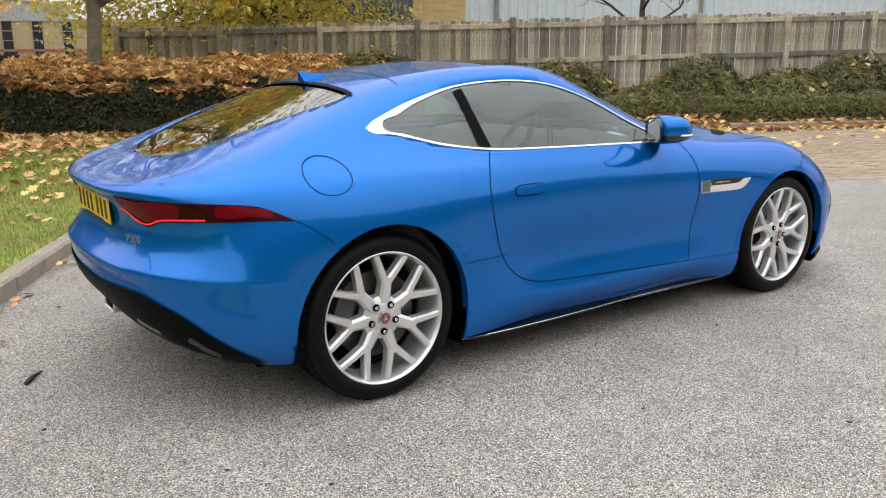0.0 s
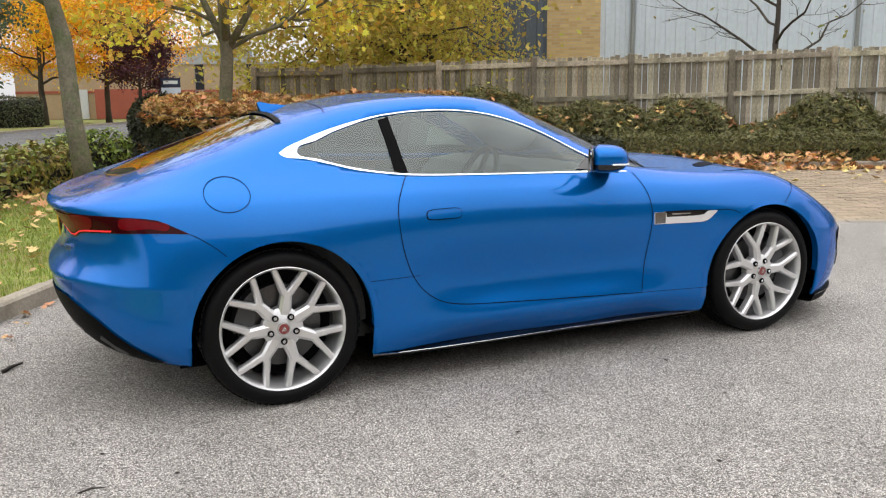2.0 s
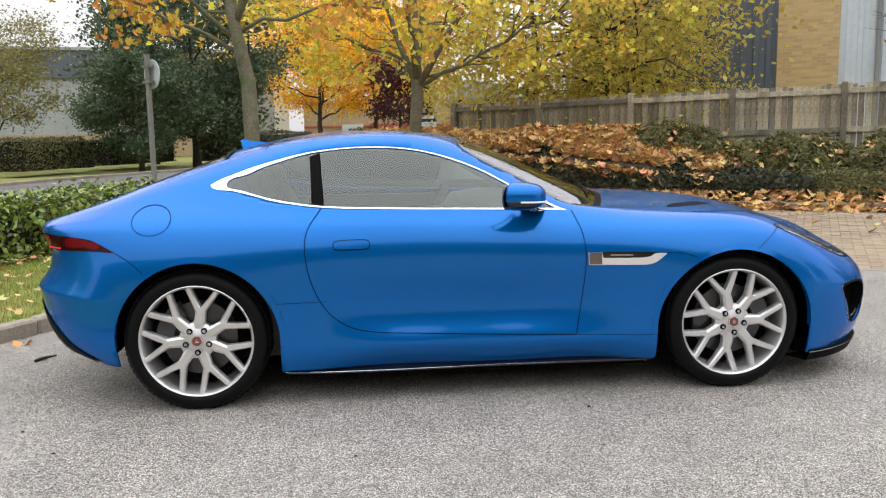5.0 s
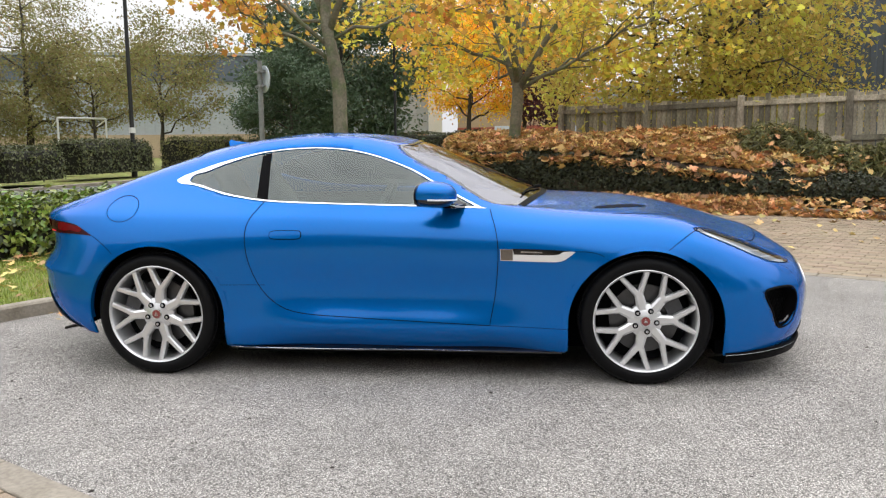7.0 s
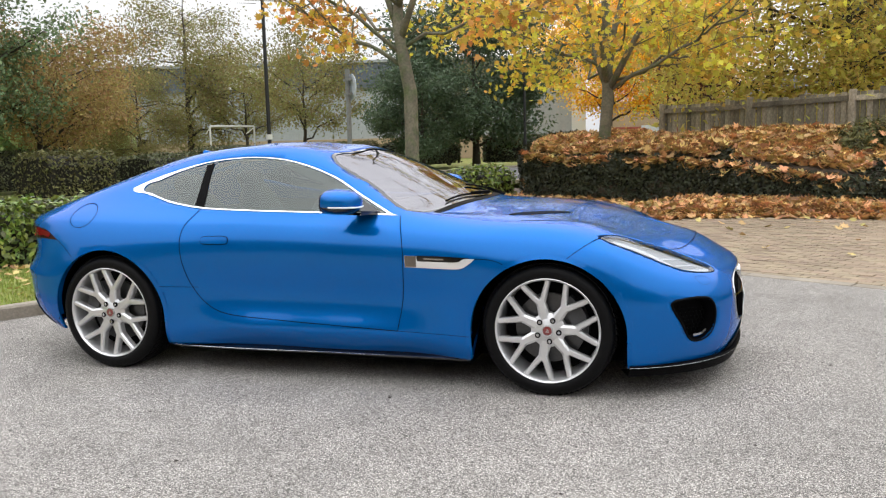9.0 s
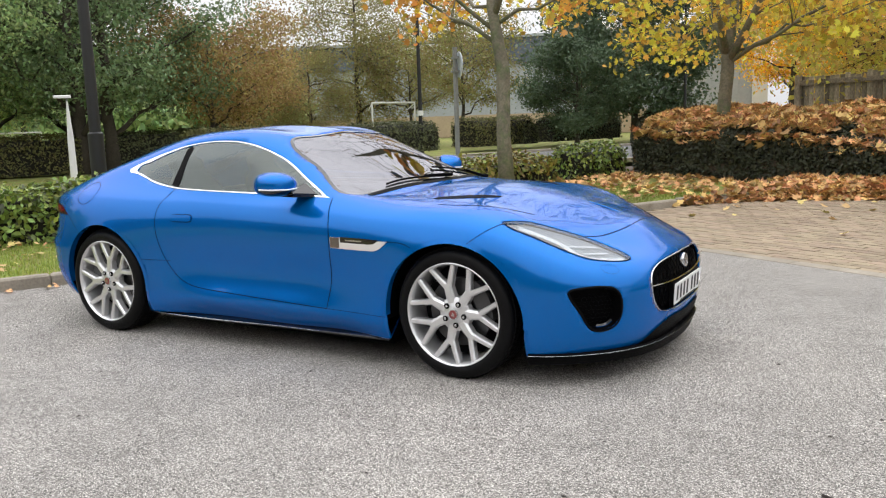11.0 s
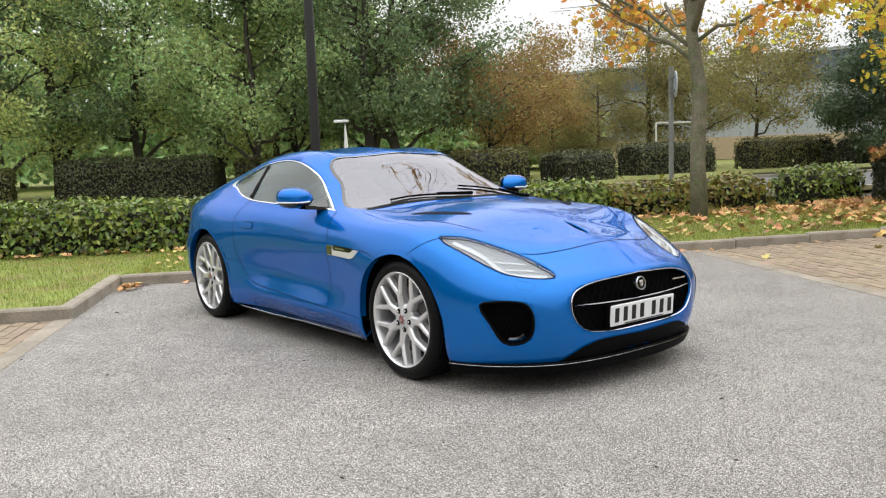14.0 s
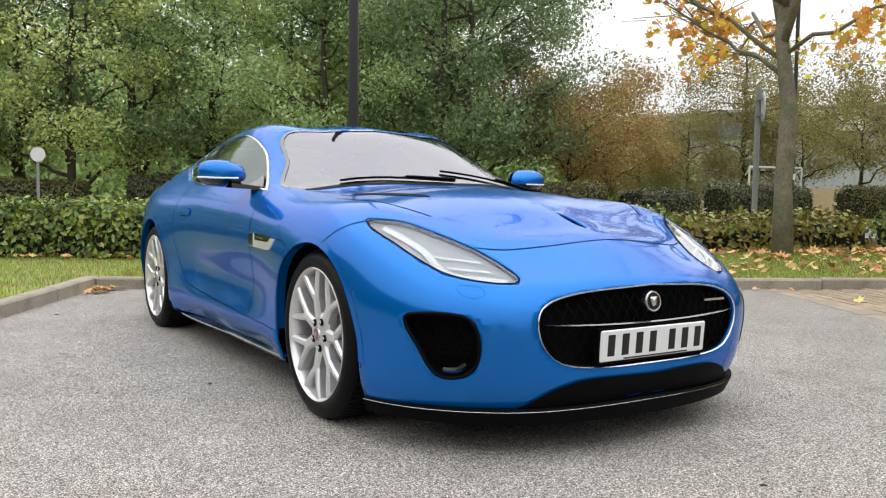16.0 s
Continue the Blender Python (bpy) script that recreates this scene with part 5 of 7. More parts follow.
CREASE = [(-0.83, 0, 0.68), (-0.805, 0.44, 0.68), (-0.705, 0.68, 0.68), (-0.55, 0.845, 0.675), (-0.35, 0.922, 0.66), (0, 0.957, 0.66), (0.42, 0.94, 0.64), (0.9, 0.911, 0.63), (1.25, 0.908, 0.63), (1.6, 0.911, 0.63), (1.95, 0.918, 0.63), (2.24, 0.938, 0.635), (2.62, 0.946, 0.65), (2.98, 0.905, 0.62), (3.235, 0.8, 0.57), (3.47, 0.54, 0.54), (3.548, 0.275, 0.53), (3.566, 0, 0.53)]
WAIST = [(-.835, 0, .79), (-.81, .44, .79), (-.71, .68, .785), (-.55, .825, .78), (-.34, .90, .775), (0, .935, .775), (.42, .928, .77), (.9, .91, .765), (1.25, .907, .765),
         (1.6, .907, .763), (1.93, .91, .76), (2.24, .92, .755), (2.62, .912, .755), (2.93, .875, .725), (3.18, .755, .655), (3.415, .50, .607), (3.505, .26, .60), (3.535, 0, .60)]
SHOULDER = [(-.885, 0, .85), (-.845, .42, .85), (-.735, .66, .86), (-.55, .795, .87), (-.34, .855, .88), (0, .882, .885), (.42, .88, .875), (.9, .877, .86), (1.25, .872, .855),
            (1.6, .867, .852), (1.9, .86, .85), (2.22, .855, .845), (2.6, .84, .84), (2.88, .81, .795), (3.10, .685, .725), (3.32, .45, .66), (3.43, .24, .65), (3.465, 0, .65)]
BELT = [(-.87, 0, .872), (-.83, .40, .878), (-.715, .615, .895), (-.52, .73, .925), (-.32, .775, .95), (.03, .78, .975), (.42, .80, .955), (.9, .815, .94), (1.25, .81, .93),
        (1.58, .80, .92), (1.84, .785, .912), (2.2, .755, .888), (2.58, .735, .874), (2.85, .71, .836), (3.03, .595, .775), (3.22, .40, .725), (3.32, .22, .715), (3.355, 0, .72)]
RAIL_LINE = [(-.81, 0, .888), (-.785, .36, .893), (-.68, .555, .92), (-.47, .635, .975), (-.25, .65, 1.04), (.07, .625, 1.12), (.42, .605, 1.195), (.88, .605, 1.235), (1.18, .62, 1.20),
             (1.52, .665, 1.06), (1.88, .705, .93), (2.18, .60, .905), (2.55, .58, .895), (2.80, .545, .855), (2.97, .46, .81), (3.1, .32, .775), (3.17, .18, .77), (3.2, 0, .775)]
ROOF_SIDE = [(-.72, 0, .917), (-.70, .28, .92), (-.58, .40, .957), (-.38, .44, 1.028), (-.14, .43, 1.113), (.12, .41, 1.203), (.44, .39, 1.27), (.86, .38, 1.292), (1.24, .40, 1.262),
             (1.6, .46, 1.12), (2.01, .50, .945), (2.22, .40, .925), (2.55, .38, .91), (2.78, .35, .875), (2.93, .29, .84), (3.02, .20, .815), (3.07, .10, .81), (3.09, 0, .81)]
MIDDLE = [(-.60, 0, .960), (-.56, 0, .975), (-.46, 0, 1.012), (-.30, 0, 1.073), (-.08, 0, 1.153), (.14, 0, 1.232), (.46, 0, 1.295), (.85, 0, 1.315), (1.30, 0, 1.275),
          (1.68, 0, 1.125), (2.09, 0, .955), (2.26, 0, .946), (2.55, 0, .937), (2.75, 0, .907), (2.87, 0, .880), (2.93, 0, .864), (2.96, 0, .85), (2.98, 0, .845)]
CAGE = np.array([FOOT, SILL, DOOR_LOW, FLANK, CREASE, WAIST, SHOULDER, BELT, RAIL_LINE, ROOF_SIDE, MIDDLE], float) * (1, -1, 1)


def spline(t, p, q):
    """A natural cubic spline through p (along its first axis) at t, read at q."""
    n, h = len(t), np.diff(t)
    a, rhs = np.eye(n), np.zeros((n, *p.shape[1:]))
    for i in range(1, n - 1):
        a[i, i - 1 : i + 2] = h[i - 1], 2 * (h[i - 1] + h[i]), h[i]
        rhs[i] = 6 * ((p[i + 1] - p[i]) / h[i] - (p[i] - p[i - 1]) / h[i - 1])
    m = np.linalg.solve(a, rhs.reshape(n, -1)).reshape(p.shape)
    k = np.clip(np.searchsorted(t, q, side="right") - 1, 0, n - 2)
    shape = (-1,) + (1,) * (p.ndim - 1)
    d, e, w = (q - t[k]).reshape(shape), (t[k + 1] - q).reshape(shape), h[k].reshape(shape)
    return (m[k] * e**3 + m[k + 1] * d**3) / (6 * w) + (p[k] / w - m[k] * w / 6) * e + (p[k + 1] / w - m[k + 1] * w / 6) * d


def loft(cage, per_col, per_row):
    """The smooth sheet through the cage; both ends of each line, and the top line, are mirrored over the middle plane."""
    mirror = np.array((1, -1, 1.0))
    ext = np.concatenate([cage[:, 2:0:-1] * mirror, cage, cage[:, -2:-4:-1] * mirror], axis=1)
    step = np.linalg.norm(np.diff(ext, axis=1), axis=2).mean(0)
    t = np.r_[0, np.cumsum(step)]
    q = np.concatenate([np.linspace(t[k], t[k + 1], per_col, endpoint=False) for k in range(2, len(t) - 3)] + [[t[-3]]])
    lines = spline(t, np.swapaxes(ext, 0, 1), q)          # columns x rows x 3
    lines[0, :, 1] = lines[-1, :, 1] = 0.0
    up = np.swapaxes(lines, 0, 1)                           # rows x columns
    up = np.concatenate([up, up[-2:-4:-1] * mirror], axis=0)
    step = np.linalg.norm(np.diff(up, axis=0), axis=2).mean(1)
    t = np.r_[0, np.cumsum(step)]
    q = np.concatenate([np.linspace(t[k], t[k + 1], per_row, endpoint=False) for k in range(len(t) - 3)] + [[t[-3]]])
    grid = spline(t, up, q)
    grid[-1, :, 1] = 0.0
    return grid


# A firm edge round the tail's ledge: two more lines beside the flank line that run straight into it at the tail and follow the smooth sheet elsewhere.
row_t = np.r_[0, np.cumsum(np.linalg.norm(np.diff(CAGE, axis=0), axis=2).mean(1))]
firm = np.array([1, 1, 1, .9, .5] + [0] * (CAGE.shape[1] - 5))[:, None]
extra = []
for a, b, share in ((3, 4, .16), (2, 3, .80)):
    soft = spline(row_t, CAGE, np.array([row_t[a] + (row_t[b] - row_t[a]) * share]))[0]
    extra.append(soft * (1 - firm) + (CAGE[a] * (1 - share) + CAGE[b] * share) * firm)
CAGE = np.concatenate([CAGE[:3], extra[1][None], CAGE[3:4], extra[0][None], CAGE[4:]])
SKIN = loft(CAGE, 12, 8)
ROWS_N, COLS_N = SKIN.shape[:2]
# fair the bonnet: ease the sheet there so that it mirrors the sky without ripples
for _ in range(80):
    near_x = np.clip((SKIN[..., 0] - 2.18) / .15, 0, 1) * np.clip((3.20 - SKIN[..., 0]) / .15, 0, 1)
    ease = (near_x * np.clip((.66 - np.abs(SKIN[..., 1])) / .10, 0, 1) * (SKIN[..., 2] > .6))[..., None]
    up = np.concatenate([SKIN[1:], SKIN[-2:-1] * (1, -1, 1)])
    down = np.concatenate([SKIN[:1], SKIN[:-1]])
    left = np.concatenate([SKIN[:, :1], SKIN[:, :-1]], 1)
    right = np.concatenate([SKIN[:, 1:], SKIN[:, -1:]], 1)
    SKIN = SKIN + .5 * ease * ((up + down + left + right) / 4 - SKIN)
SKIN[-1, :, 1] = 0.0
SKIN_V = [Vector(p) for p in SKIN.reshape(-1, 3)]
SKIN_F = [(r * COLS_N + c, (r + 1) * COLS_N + c, (r + 1) * COLS_N + c + 1, r * COLS_N + c + 1) for r in range(ROWS_N - 1) for c in range(COLS_N - 1)]
FULL_V = SKIN_V + [Vector((p.x, -p.y, p.z)) for p in SKIN_V]
FULL_F = SKIN_F + [tuple(i + len(SKIN_V) for i in f[::-1]) for f in SKIN_F]
SKIN_TREE = BVHTree.FromPolygons(FULL_V, FULL_F)

# Directions from which outlines are laid on the skin: two axes of the outline and the way of the ray.
VIEWS = {"side": ((1, 0, 0), (0, 0, 1), (0, 1, 0)), "front": ((0, 1, 0), (0, 0, 1), (-1, 0, 0)), "back": ((0, -1, 0), (0, 0, 1), (1, 0, 0)), "top": ((1, 0, 0), (0, 1, 0), (0, 0, -1))}


def oblique(way):
    way = Vector(way).normalized()
    right = way.cross(Vector((0, 0, 1))).normalized()
    return right, right.cross(way).normalized(), way


VIEWS["lamp"] = oblique((-0.62, 0.70, -0.35))
VIEWS["corner"] = oblique((-0.75, 0.66, -0.05))
VIEWS["tail"] = oblique((0.62, 0.77, -0.12))


def view_axes(view):
    return [Vector(a) for a in VIEWS[view]]


def flat(p, view):
    a, b, _ = view_axes(view)
    return Vector((a.dot(p), b.dot(p)))


def lay(q, view, lift=0.0):
    """The point of the skin under the outline's point q, lifted off it."""
    a, b, w = view_axes(view)
    start = a * q[0] + b * q[1] - w * 6
    hit, normal, _, _ = SKIN_TREE.ray_cast(start, w)
    if hit is None:
        hit, normal, _, _ = SKIN_TREE.find_nearest(start + w * 6)
    if normal.dot(w) > 0:
        normal = -normal
    return hit + normal * lift


def rounded(points, per=8, closed=True):
    """A smooth closed line through points, but straight into those given with a third value (corners)."""
    p = [Vector(a[:2]) for a in points]
    n = len(p)
    out = []
    for i in range(n if closed else n - 1):
        a, b = p[i], p[(i + 1) % n]
        before = p[i - 1] if closed or i else a
        after = p[(i + 2) % n] if closed or i + 2 < n else b
        span = (b - a).length

        def slope(x, y, z):
            d = (z - x)
            return d.normalized() if d.length > 1e-9 else Vector((0, 0))

        ta = (b - a) if len(points[i]) > 2 else slope(before, a, b) * span
        tb = (b - a) if len(points[(i + 1) % n]) > 2 else slope(a, b, after) * span
        for k in range(per):
            s = k / per
            out.append(a * (2 * s**3 - 3 * s * s + 1) + ta * (s**3 - 2 * s * s + s) + b * (3 * s * s - 2 * s**3) + tb * (s**3 - s * s))
    if not closed:
        out.append(p[-1])
    return out


def inside(q, poly):
    hit, j = False, len(poly) - 1
    for i in range(len(poly)):
        a, b = poly[i], poly[j]
        if (a[1] > q[1]) != (b[1] > q[1]) and q[0] < (b[0] - a[0]) * (q[1] - a[1]) / (b[1] - a[1]) + a[0]:
            hit = not hit
        j = i
    return hit


def nearest_on(q, poly):
    best = (1e9, None)
    for i in range(len(poly)):
        a, b = poly[i - 1], poly[i]
        d = b - a
        s = max(0.0, min(1.0, (q - a).dot(d) / max(d.length_squared, 1e-12)))
        c = a + d * s
        best = min(best, ((q - c).length, i, s, c), key=lambda e: e[0])
    return best[0], best[-1]


def patch(outline, view, lift, step=0.02, holes=(), depth=0.0):
    """A sheet over the skin inside the outline, with holes left out, as a Soup; with depth its rim is turned down to the skin."""
    a_min, a_max = min(p.x for p in outline), max(p.x for p in outline)
    b_min, b_max = min(p.y for p in outline), max(p.y for p in outline)
    pts, edges = [], []
    for loop in (outline, *holes):
        k = len(pts)
        pts += [Vector(p) for p in loop]
        edges += [(k + i, k + (i + 1) % len(loop)) for i in range(len(loop))]
    rim = len(outline)
    x = a_min + step
    while x < a_max:
        y = b_min + step
        while y < b_max:
            q = Vector((x, y))
            if inside(q, outline) and nearest_on(q, outline)[0] > 0.5 * step and not any(inside(q, h) or nearest_on(q, h)[0] < 0.4 * step for h in holes):
                pts.append(q)
            y += step
        x += step
    v2, _, faces, _, _, _ = delaunay_2d_cdt(pts, edges, [], 0, 1e-6)
    keep = []
    for f in faces:
        c = sum((v2[i] for i in f), Vector((0, 0))) / len(f)
        if inside(c, outline) and not any(inside(c, h) for h in holes):
            keep.append(tuple(f))
    verts = [lay(q, view, lift) for q in v2]
    s = Soup()
    a, b, w = view_axes(view)
    if keep:
        f = keep[0]
        if (verts[f[1]] - verts[f[0]]).cross(verts[f[2]] - verts[f[0]]).dot(w) > 0:
            keep = [f[::-1] for f in keep]
    s.add(verts, keep)
    if depth:
        for loop in (outline, *holes):
            k, n = len(s.v), len(loop)
            top = [lay(q, view, lift) for q in loop]
            low = [lay(q, view, lift - depth) for q in loop]
            s.add(top + low, [(i, (i + 1) % n, n + (i + 1) % n, n + i) for i in range(n)])
    return s


def strip(line, view, width, lift, closed=False, height=0.0):
    """A narrow band on the skin along a line of outline points."""
    n = len(line)
    left, right = [], []
    for i, p in enumerate(line):
        d = line[(i + 1) % n] - line[i - 1] if closed else line[min(i + 1, n - 1)] - line[max(i - 1, 0)]
        d = Vector((-d.y, d.x)).normalized() * width / 2
        left.append(lay(p + d, view, lift))
        right.append(lay(p - d, view, lift))
    m = n if closed else n - 1
    s = Soup()
    if not height:
        return s.add(left + right, [(i, (i + 1) % n, n + (i + 1) % n, n + i) for i in range(m)])
    mid = [lay(p, view, lift + height) for p in line]
    return s.add(left + mid + right, [(i, (i + 1) % n, n + (i + 1) % n, n + i) for i in range(m)] + [(n + i, n + (i + 1) % n, 2 * n + (i + 1) % n, 2 * n + i) for i in range(m)])


def mirrored(soup):
    s = Soup()
    s.add([(x, -y, z) for x, y, z in soup.v], [f[::-1] for f in soup.f])
    return s


def both(soup):
    return Soup().add(soup.v, soup.f).add(mirrored(soup).v, mirrored(soup).f)
# ---- outlines on the coupe ----
def arch(cx, cz, a, b, n=40):
    arc = [Vector((cx + a * math.cos(t), cz + b * math.sin(t))) for t in (radians(-8 + 196 * k / n) for k in range(n + 1))]
    return arc + [Vector((cx - 0.985 * a, 0.0)), Vector((cx + 0.985 * a, 0.0))]


ARCH_F, ARCH_R = arch(2.622, 0.325, 0.398, 0.383), arch(0.008, 0.330, 0.388, 0.388)
WIN_OUT = rounded([(.063, 1.067), (.18, 1.118), (.327, 1.166), (.559, 1.218), (.85, 1.237), (1.105, 1.212), (1.363, 1.128), (1.585, 1.011), (1.80, .908, 1), (1.318, .923), (.9, .935), (.604, .948),
                   (.383, .978), (.27, 1.007), (.165, 1.032), (.08, 1.043)])
WIN_IN = rounded([(.138, 1.064), (.235, 1.108), (.343, 1.151), (.559, 1.207), (.85, 1.227), (1.100, 1.202), (1.354, 1.119), (1.573, 1.003), (1.748, .9165, 1), (1.318, .929), (.9, .941), (.606, .954),
                  (.388, .985), (.220, 1.030)])


def whole(half_line):
    """A closed outline that is the same on both sides: the half from one end of the middle line to the other, then its mirror image."""
    return half_line + [Vector((p.x, -p.y)) for p in half_line[::-1]]


def whole_front(half_line):
    return half_line + [Vector((-p.x, p.y)) for p in half_line[::-1]]


SCREEN = whole(rounded([(1.342, -.001), (1.335, -.30), (1.312, -.525), (1.59, -.622), (1.88, -.735), (2.03, -.50), (2.068, -.25), (2.078, -.001)], 6, False))
REAR_GLASS = whole(rounded([(.105, -.001), (.10, -.28), (.09, -.485), (-.17, -.44), (-.38, -.375), (-.55, -.29), (-.615, -.15), (-.63, -.001)], 6, False))
GRILLE = whole_front(rounded([(-.001, .588), (-.28, .573), (-.41, .550), (-.475, .513), (-.49, .456), (-.462, .385), (-.395, .332), (-.24, .312), (-.001, .310)], 6, False))


def laid(points, view, per=5):
    """A smooth closed outline in a view from points of the flank."""
    return rounded([flat(Vector(p), view) for p in points], per)


SCOOP = laid([(3.222, -.838, .476), (3.248, -.82, .497), (3.384, -.705, .496), (3.420, -.673, .452), (3.418, -.663, .355), (3.39, -.682, .303), (3.335, -.73, .284), (3.298, -.765, .302), (3.260, -.802, .385)], "corner")
LAMP = laid([(2.870, -.808, .800), (2.910, -.752, .806), (2.960, -.690, .796), (3.062, -.612, .757), (3.195, -.536, .706), (3.310, -.494, .656), (3.400, -.486, .617), (3.416, -.512, .603), (3.366, -.602, .606), (3.272, -.692, .627),
             (3.180, -.738, .664), (3.06, -.776, .718)], "lamp")
HOLES = [("side", ARCH_F), ("side", ARCH_R), ("side", WIN_IN), ("top", SCREEN), ("top", REAR_GLASS), ("front", GRILLE), ("corner", SCOOP), ("lamp", LAMP)]


def cut_skin(verts, faces, holes):
    """Take the faces inside the outlines out of the half skin and draw the edge in to the outline."""
    verts = [v.copy() for v in verts]
    for view, poly in holes:
        a, b, w = view_axes(view)
        lo = Vector((min(p.x for p in poly), min(p.y for p in poly)))
        hi = Vector((max(p.x for p in poly), max(p.y for p in poly)))
        gone, kept = [], []
        for f in faces:
            c = sum((verts[i] for i in f), Vector()) / len(f)
            normal = (verts[f[1]] - verts[f[0]]).cross(verts[f[2]] - verts[f[0]])
            q = Vector((a.dot(c), b.dot(c)))
            near = lo.x < q.x < hi.x and lo.y < q.y < hi.y and (lay(q, view) - c).length < .12
            (gone if near and abs(normal.normalized().dot(w)) > 0.12 and inside(q, poly) else kept).append(f)
        rim = {i for f in gone for i in f} & {i for f in kept for i in f}
        for i in rim:
            d, c = nearest_on(flat(verts[i], view), poly)
            if d < 0.035:
                verts[i] = lay(c, view)
        faces = kept
    return verts, faces


car = thing("sports_coupe", "blue metallic sports coupe with silver alloy wheels, parked on the asphalt", "car")
body_v, body_f = cut_skin(SKIN_V, SKIN_F, HOLES)
used = sorted({i for f in body_f for i in f})
renum = {i: k for k, i in enumerate(used)}
half = Soup().add([body_v[i] for i in used], [tuple(renum[i] for i in f) for f in body_f])
s = both(half)
body = put("body", s, M_PAINT, car, "glossy blue metallic bodywork")
bm = bmesh.new()
bm.from_mesh(body.data)
bmesh.ops.remove_doubles(bm, verts=bm.verts, dist=0.0004)
bmesh.ops.recalc_face_normals(bm, faces=bm.faces)
bm.to_mesh(body.data)
bm.free()
smoothed(body, 40)
turn_in = body.modifiers.new("shell", "SOLIDIFY")
turn_in.thickness, turn_in.offset = 0.012, -1.0


# ---- wheels ----
def wheel(cx, half_out, width, side):
    """A tyre, a seven-spoke split alloy rim, bolts and cap, brake disc and caliper; side -1 is the right flank."""
    w = thing("wheel", "", "")
    w.parent = car
    m = Matrix.Translation((cx, side * half_out, 0.338)) @ (pose(0, 0, 0, 90) if side < 0 else pose(0, 0, 0, -90))  # z of m points outward
    tyre = Soup().lathe([(.262, -.012), (.270, .002), (.290, .008), (.312, .004), (.326, -.008), (.335, -.026), (.338, -.06), (.338, -width + .06), (.335, -width + .03), (.31, -width), (.265, -width + .01)], m, 96)
    ob = smoothed(put("tyre", tyre, M_RUBBER, w, "black low-profile tyre"), 50)
    s = Soup()
    for k in range(72):
        for row, z in enumerate((-.05, -.095, -.14, -.185)):
            if -z > width - .04:
                continue
            r = m @ pose(0, 0, 0, 0, 0, k * 5 + 2.5 * (row % 2))
            s.box((.335, -.011, z - .017), (.3415, .011, z + .017), r)
    put("tread", s, M_RUBBER, ob)
    rim = Soup().lathe([(.262, -.20), (.259, -.16), (.258, -.06), (.260, -.022), (.262, -.010), (.266, -.004), (.268, .002), (.265, .004), (.260, -.001), (.2545, -.010), (.2505, -.055), (.249, -.20)], m, 96, closed=True)
    rim_ob = smoothed(put("rim", rim, M_ALLOY, w, "silver split-spoke alloy rim"), 40)
    for k in range(7):
        turn = (104.5 if cx > 1 else 81.5) + k * 360 / 7
        r = m @ pose(0, 0, 0, 0, 0, turn if side < 0 else turn)
        s = Soup()

        def bar(p0, p1, w0, w1, z0, z1, d):
            """A spoke arm from p0 to p1 with a ridged outer face."""
            p0, p1 = Vector(p0), Vector(p1)
            side_way = Vector((-(p1 - p0).y, (p1 - p0).x)).normalized()
            rings = []
            for p, wd, z in ((p0, w0, z0), ((p0 + p1) / 2, (w0 + w1) / 2 * 0.97, (z0 + z1) / 2 + 0.002), (p1, w1, z1)):
                l, rr = p + side_way * wd / 2, p - side_way * wd / 2
                li, ri = p + side_way * wd * 0.28, p - side_way * wd * 0.28
                rings.append([(*l, z - d), (*l, z - 0.009), (*li, z), (*ri, z), (*rr, z - 0.009), (*rr, z - d)])
            v = [r @ Vector(p) for ring_ in rings for p in ring_]
            f = [(6 * a + j, 6 * a + (j + 1) % 6, 6 * a + 6 + (j + 1) % 6, 6 * a + 6 + j) for a in (0, 1) for j in range(6)]
            s.add(v, f + [tuple(range(5, -1, -1)), tuple(range(12, 18))])

        bar((.040, 0), (.160, 0), .062, .042, -.021, -.013, .045)
        for sgn in (1, -1):
            tip = Vector((math.cos(radians(15.3)), sgn * math.sin(radians(15.3)))) * .257
            bar((.145, sgn * .009), tip, .032, .026, -.0145, -.004, .042)
        smoothed(put("spoke", s, M_ALLOY, rim_ob), 25)
    hub = Soup().lathe([(.0, -.012), (.028, -.012), (.036, -.016), (.078, -.022), (.088, -.030), (.088, -.07)], m, 40)
    smoothed(put("hub", hub, M_ALLOY, w), 40)
    cap = Soup().lathe([(.0, -.004), (.018, -.005), (.022, -.006), (.0235, -.012)], m, 28)
    smoothed(put("centre_cap", cap, M_RED_BADGE, w, "red centre cap with a worn silver badge"), 40)
    ring = Soup().lathe([(.022, -.0055), (.026, -.0055), (.028, -.012), (.022, -.012)], m, 28, closed=True)
    put("cap_ring", ring, M_SATIN_CHROME, w)
    badge_mark = Soup()
    badge_mark.box((-.009, -.008, -.0045), (.009, -.003, -.003), m).box((-.006, -.001, -.0045), (.008, .004, -.003), m).box((-.003, .006, -.0045), (.003, .011, -.003), m)
    put("cap_emblem", badge_mark, M_SATIN_CHROME, w)
    for k in range(5):
        r = m @ pose(0, 0, 0, 0, 0, (-81 if cx > 1 else -90) + 72 * k)
        put("bolt_well", Soup().lathe([(.0, -.0135), (.0145, -.0135), (.0145, -.03)], r @ pose(.057, 0, 0), 14), M_SATIN_BLACK, w)
        put("wheel_bolt", Soup().lathe([(.0, -.007), (.007, -.008), (.0085, -.010), (.0085, -.028)], r @ pose(.057, 0, 0), 6), M_SATIN_CHROME, w)
    disc = Soup().lathe([(.06, -.09), (.178, -.09), (.178, -.118), (.06, -.118)], m, 64, closed=True)
